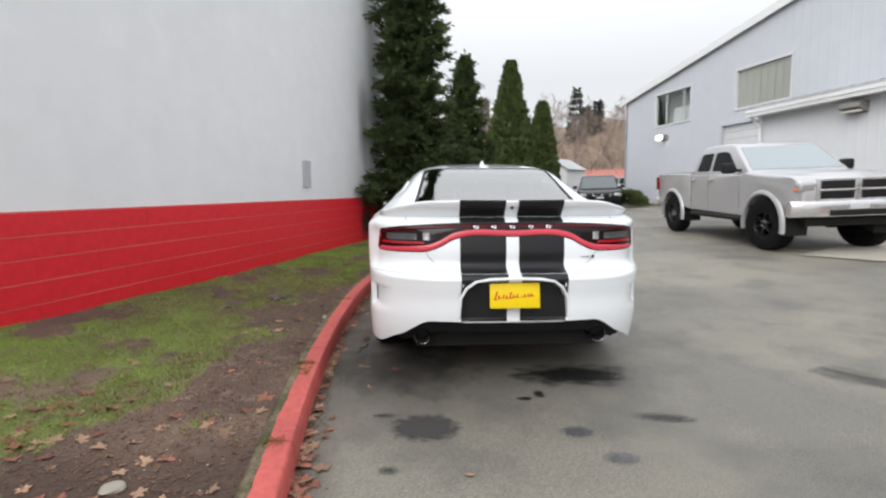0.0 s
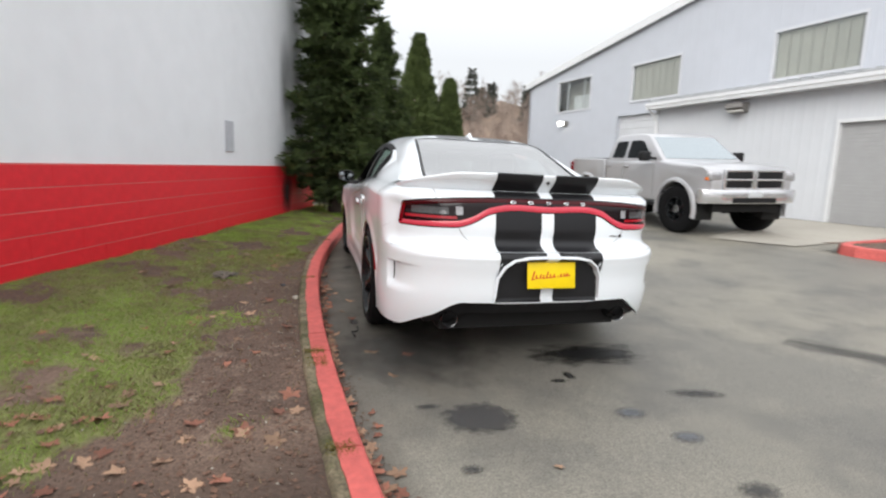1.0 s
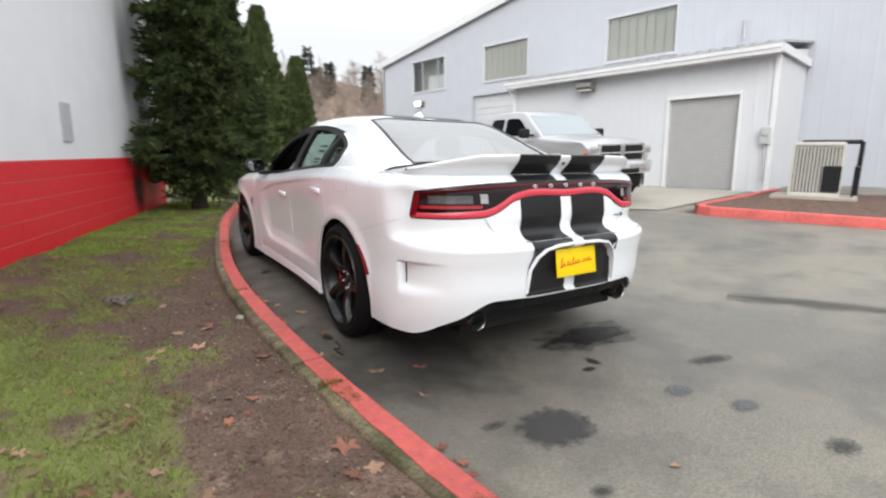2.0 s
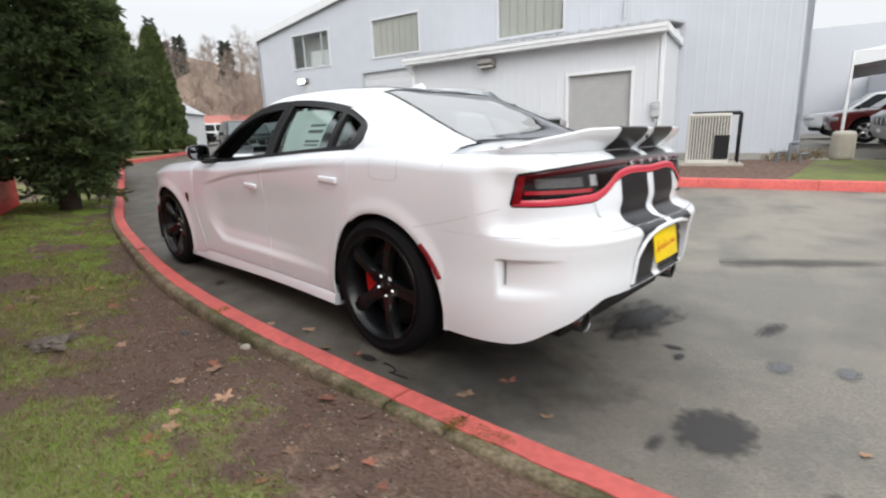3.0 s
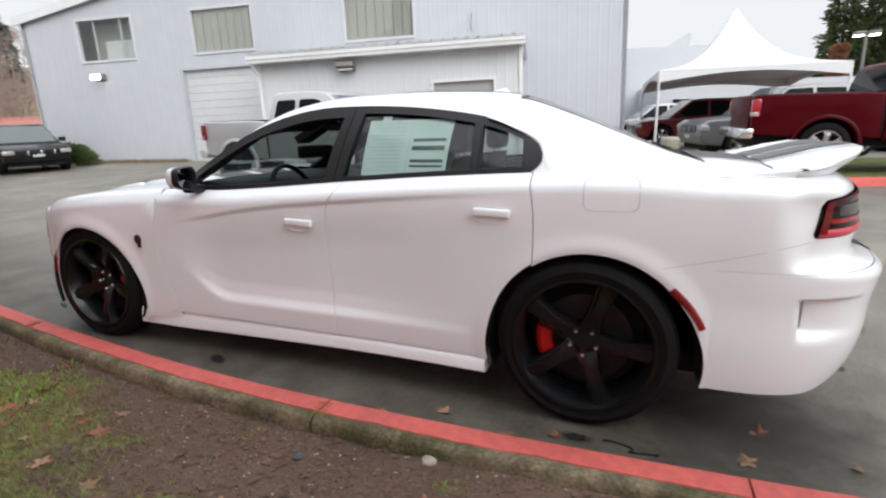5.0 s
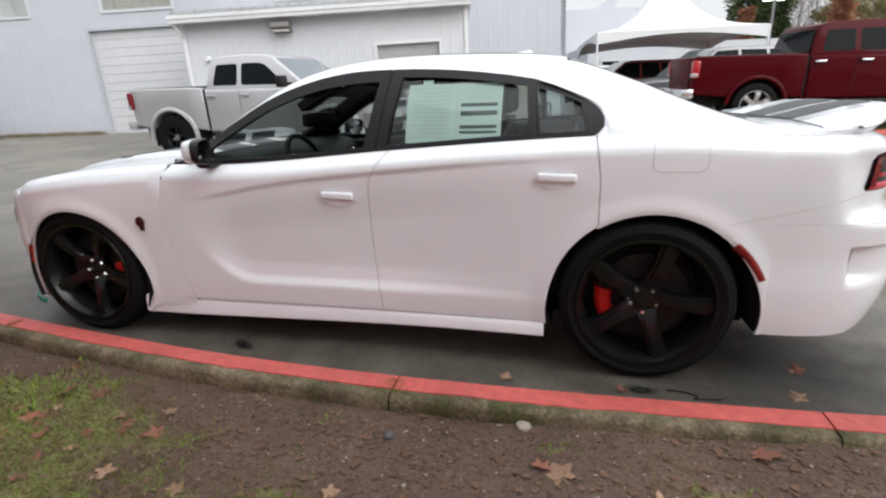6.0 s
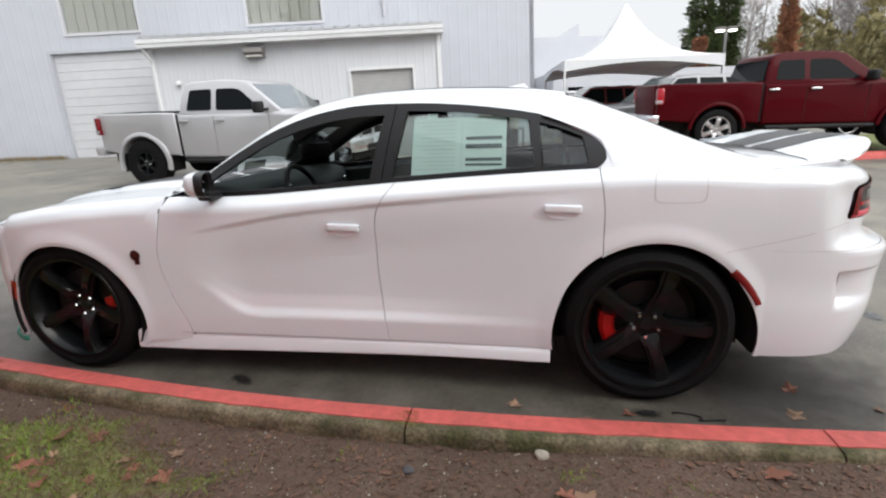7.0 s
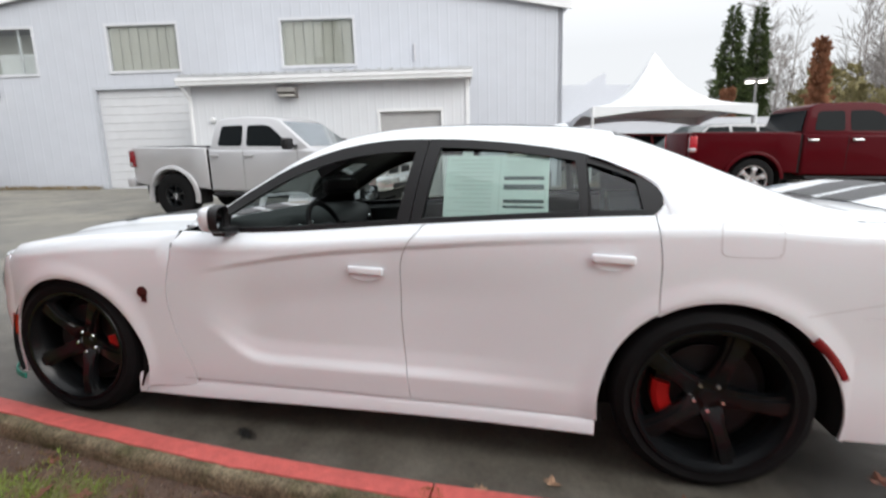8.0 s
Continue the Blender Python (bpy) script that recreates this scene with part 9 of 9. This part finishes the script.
def build_root(x, y):
    """A knot of weathered wood in the grass: a rough lump with broken stubs drawn out of it."""
    b = bmesh.new()
    bmesh.ops.create_icosphere(b, subdivisions=4, radius=1.0)
    for v in b.verts:
        d = v.co.normalized()
        a = math.atan2(d.y, d.x)
        stub = max(0.0, math.sin(3.5 * a + 0.8)) ** 3 * max(0.0, 1 - abs(d.z) * 1.3)
        r = 0.075 * (1 + 1.1 * stub + 0.45 * noise.noise(d * 2.6) + 0.25 * noise.noise(d * 7))
        v.co = d * r
        v.co.z *= 0.45
    ob = tagged(part("weathered_root", b, mat("weathered_wood", (0.17, 0.145, 0.12), rough=0.9, var=0.5, scale=40, bump=0.8, dark=(0.04, 0.033, 0.028)), smooth=50), "grey weathered knot of wood in the grass", "root")
    ob.matrix_basis = pose(x, y, verge_z(x, y) + 0.02, 0, 0, 15)


build_root(-2.17, 1.37)


def fading_mat(name, color, rough, strength, grain, ragged=1.5, rim=(0.2, -0.45)):
    """A stain, mark or painted-on shade that fades out unevenly towards its rim."""
    m = bpy.data.materials.new(name)
    m.use_nodes = True
    n, l = m.node_tree.nodes, m.node_tree.links
    b = n["Principled BSDF"]
    b.inputs["Base Color"].default_value, b.inputs["Roughness"].default_value = (*color, 1), rough
    co, far, ns, add, mr = n.new("ShaderNodeTexCoord"), n.new("ShaderNodeVectorMath"), n.new("ShaderNodeTexNoise"), n.new("ShaderNodeMath"), n.new("ShaderNodeMapRange")
    far.operation, add.operation = "LENGTH", "MULTIPLY_ADD"
    ns.inputs["Scale"].default_value, ns.inputs["Detail"].default_value = grain, 6
    l.new(co.outputs["Object"], far.inputs[0])
    l.new(co.outputs["Object"], ns.inputs["Vector"])
    l.new(ns.outputs["Fac"], add.inputs[0])
    add.inputs[1].default_value = -ragged
    l.new(far.outputs["Value"], add.inputs[2])
    mr.inputs["From Min"].default_value, mr.inputs["From Max"].default_value = rim
    mr.inputs["To Min"].default_value, mr.inputs["To Max"].default_value = 0.0, strength
    l.new(add.outputs[0], mr.inputs["Value"])
    l.new(mr.outputs["Result"], b.inputs["Alpha"])
    return m


def blotch(x, y, rx, ry, seed, material, label, category="stain", turn=0.0, rough=0.25, lift=0.004):
    """An uneven flat patch on the asphalt, one unit wide before it is scaled."""
    bm = bmesh.new()
    n = 36
    rows = []
    for f in (0.0, 0.5, 0.85, 1.0):
        row = []
        for k in range(n):
            a = 6.283 * k / n
            r = f * (1 + rough * noise.noise((math.cos(a) * 1.6 + seed, math.sin(a) * 1.6, seed)) + rough * 0.4 * noise.noise((math.cos(a) * 5 + seed, math.sin(a) * 5, 1)))
            row.append((r * math.cos(a), r * math.sin(a), 0))
        rows.append(row)
    grid(bm, rows, close_u=True)
    bmesh.ops.recalc_face_normals(bm, faces=bm.faces[:])
    if sum(f.normal.z for f in bm.faces) < 0:
        bmesh.ops.reverse_faces(bm, faces=bm.faces[:])
    ob = tagged(part("asphalt_stain", bm, material, smooth=180), label, category, kind="structure")
    tip = math.degrees(math.atan((ground_z(x + 0.3, y) - ground_z(x - 0.3, y)) / 0.6))
    ob.matrix_basis = pose(x, y, ground_z(x, y) + lift, 0, -tip, 0) @ pose(0, 0, 0, 0, 0, turn) @ Matrix.Diagonal((rx * 1.15, ry * 1.15, 1, 1))


SOFT = fading_mat("faint_stain_and_shade", (0.06, 0.058, 0.055), 0.7, 0.55, 3.0)
PATCH = fading_mat("worn_patch", (0.055, 0.054, 0.053), 0.8, 0.75, 4.0)
BLACK_OIL = fading_mat("black_oil", (0.012, 0.012, 0.012), 0.5, 0.95, 3.0)
WET = fading_mat("damp_patch", (0.085, 0.09, 0.10), 0.22, 0.85, 4.0)
DARK_PATCH = fading_mat("dark_patch", (0.050, 0.048, 0.048), 0.75, 0.75, 4.0, 0.8, (0.46, 0.16))
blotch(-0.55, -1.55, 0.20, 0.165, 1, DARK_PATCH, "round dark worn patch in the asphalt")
blotch(0.235, -1.64, 0.085, 0.06, 2, WET, "small damp hollow in the asphalt")
blotch(0.37, -1.90, 0.085, 0.055, 3, WET, "small damp hollow in the asphalt")
blotch(0.77, -1.51, 0.17, 0.055, 4, PATCH, "small dark stain on the asphalt", turn=-12)
blotch(0.36, -2.30, 0.09, 0.06, 5, PATCH, "small dark stain on the asphalt")
blotch(0.45, -0.86, 0.42, 0.20, 6, BLACK_OIL, "black oil stain under the car's tail", rough=0.5)
blotch(0.05, -1.22, 0.05, 0.03, 7, BLACK_OIL, "black oil spot on the asphalt", rough=0.4)
blotch(0.15, -1.16, 0.035, 0.06, 8, BLACK_OIL, "black oil spot on the asphalt", rough=0.4)
blotch(2.45, -1.35, 0.95, 0.15, 9, SOFT, "long dark stain on the asphalt", turn=-55, rough=0.5)
blotch(-0.78, -1.40, 0.07, 0.03, 10, PATCH, "small dark stain on the asphalt")
blotch(-0.72, -1.95, 0.05, 0.035, 12, PATCH, "small dark stain on the asphalt")
blotch(-1.03, 0.02, 0.035, 0.07, 13, BLACK_OIL, "black oil spot on the asphalt", rough=0.6)
# soft shade under the car's tail, painted on together with dirt
blotch(-0.70, -0.60, 0.50, 0.60, 16, SOFT, "dirt and painted-on shade behind the rear tyre", rough=0.5)
blotch(-0.93, 2.08, 0.09, 0.04, 15, BLACK_OIL, "black oil spot under the sill", rough=0.9, turn=60)


def build_cable():
    b = bmesh.new()
    pts = [Vector((-1.02 + 0.018 * math.sin(9 * u) - 0.05 * u, -0.10 - 0.22 * u + 0.03 * math.sin(14 * u), 0.006)) for u in np.linspace(0, 1, 16)]
    pipe(b, pts, 0.004, 6)
    tagged(part("black_cord", b, BLACK_PLASTIC, smooth=60), "short black cord lying by the rear tyre", "cord")


build_cable()


def kerb_moss():
    """Cushions of moss in the kerb's joints and along its back."""
    rng = random.Random(9)
    verts, faces = [], []
    for _ in range(1500):
        if rng.random() < 0.6:
            y = rng.choice((1.05, -0.87, -0.87, -0.98, -1.06, -1.90, -1.90, -3.15, 3.4)) + rng.gauss(0, 0.025)
            x, z = kerb_x(y) - rng.uniform(0.02, 0.13), 0.131
        else:
            y = rng.uniform(-3.5, 4.0)
            x, z = kerb_x(y) - 0.127, rng.uniform(0.05, 0.12)
        for k in range(3):
            n = len(verts)
            s = rng.uniform(0.002, 0.006)
            d = Vector((rng.uniform(-1, 1), rng.uniform(-1, 1), rng.uniform(0.1, 1))).normalized() * s
            w = d.orthogonal().normalized() * s * 0.5
            p = Vector((x + rng.gauss(0, 0.004), y + rng.gauss(0, 0.008), z))
            verts += [p - w, p + w, p + d]
            faces.append((n, n + 1, n + 2))
    me = bpy.data.meshes.new("kerb_moss")
    me.from_pydata([tuple(v) for v in verts], [], faces)
    me.materials.append(MOSS)
    tagged(new("kerb_moss", me), "green moss in the joints of the kerb", "moss", kind="stuff")


kerb_moss()


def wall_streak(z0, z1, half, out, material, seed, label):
    """A darker run down the long wall, fading out to its edges."""
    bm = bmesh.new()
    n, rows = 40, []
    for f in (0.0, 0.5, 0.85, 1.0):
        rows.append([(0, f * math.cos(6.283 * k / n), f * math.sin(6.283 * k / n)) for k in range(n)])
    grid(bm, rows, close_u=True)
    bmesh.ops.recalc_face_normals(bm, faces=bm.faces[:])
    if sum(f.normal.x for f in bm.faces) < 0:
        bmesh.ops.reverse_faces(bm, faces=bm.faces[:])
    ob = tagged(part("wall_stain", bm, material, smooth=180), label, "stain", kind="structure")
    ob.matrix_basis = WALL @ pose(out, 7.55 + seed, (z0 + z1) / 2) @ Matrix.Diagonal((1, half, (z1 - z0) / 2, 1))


wall_streak(1.09, 4.4, 0.50, -0.014, fading_mat("grey_wall_run", (0.10, 0.10, 0.105), 0.8, 0.62, 2.2, 0.5, (0.45, -0.45)), 0.0, "grey run down the white wall")
wall_streak(0.02, 1.082, 0.42, 0.008, fading_mat("dark_wall_run", (0.035, 0.020, 0.020), 0.8, 0.85, 2.0, 0.45, (0.72, 0.05)), 0.06, "dark run down the red base")
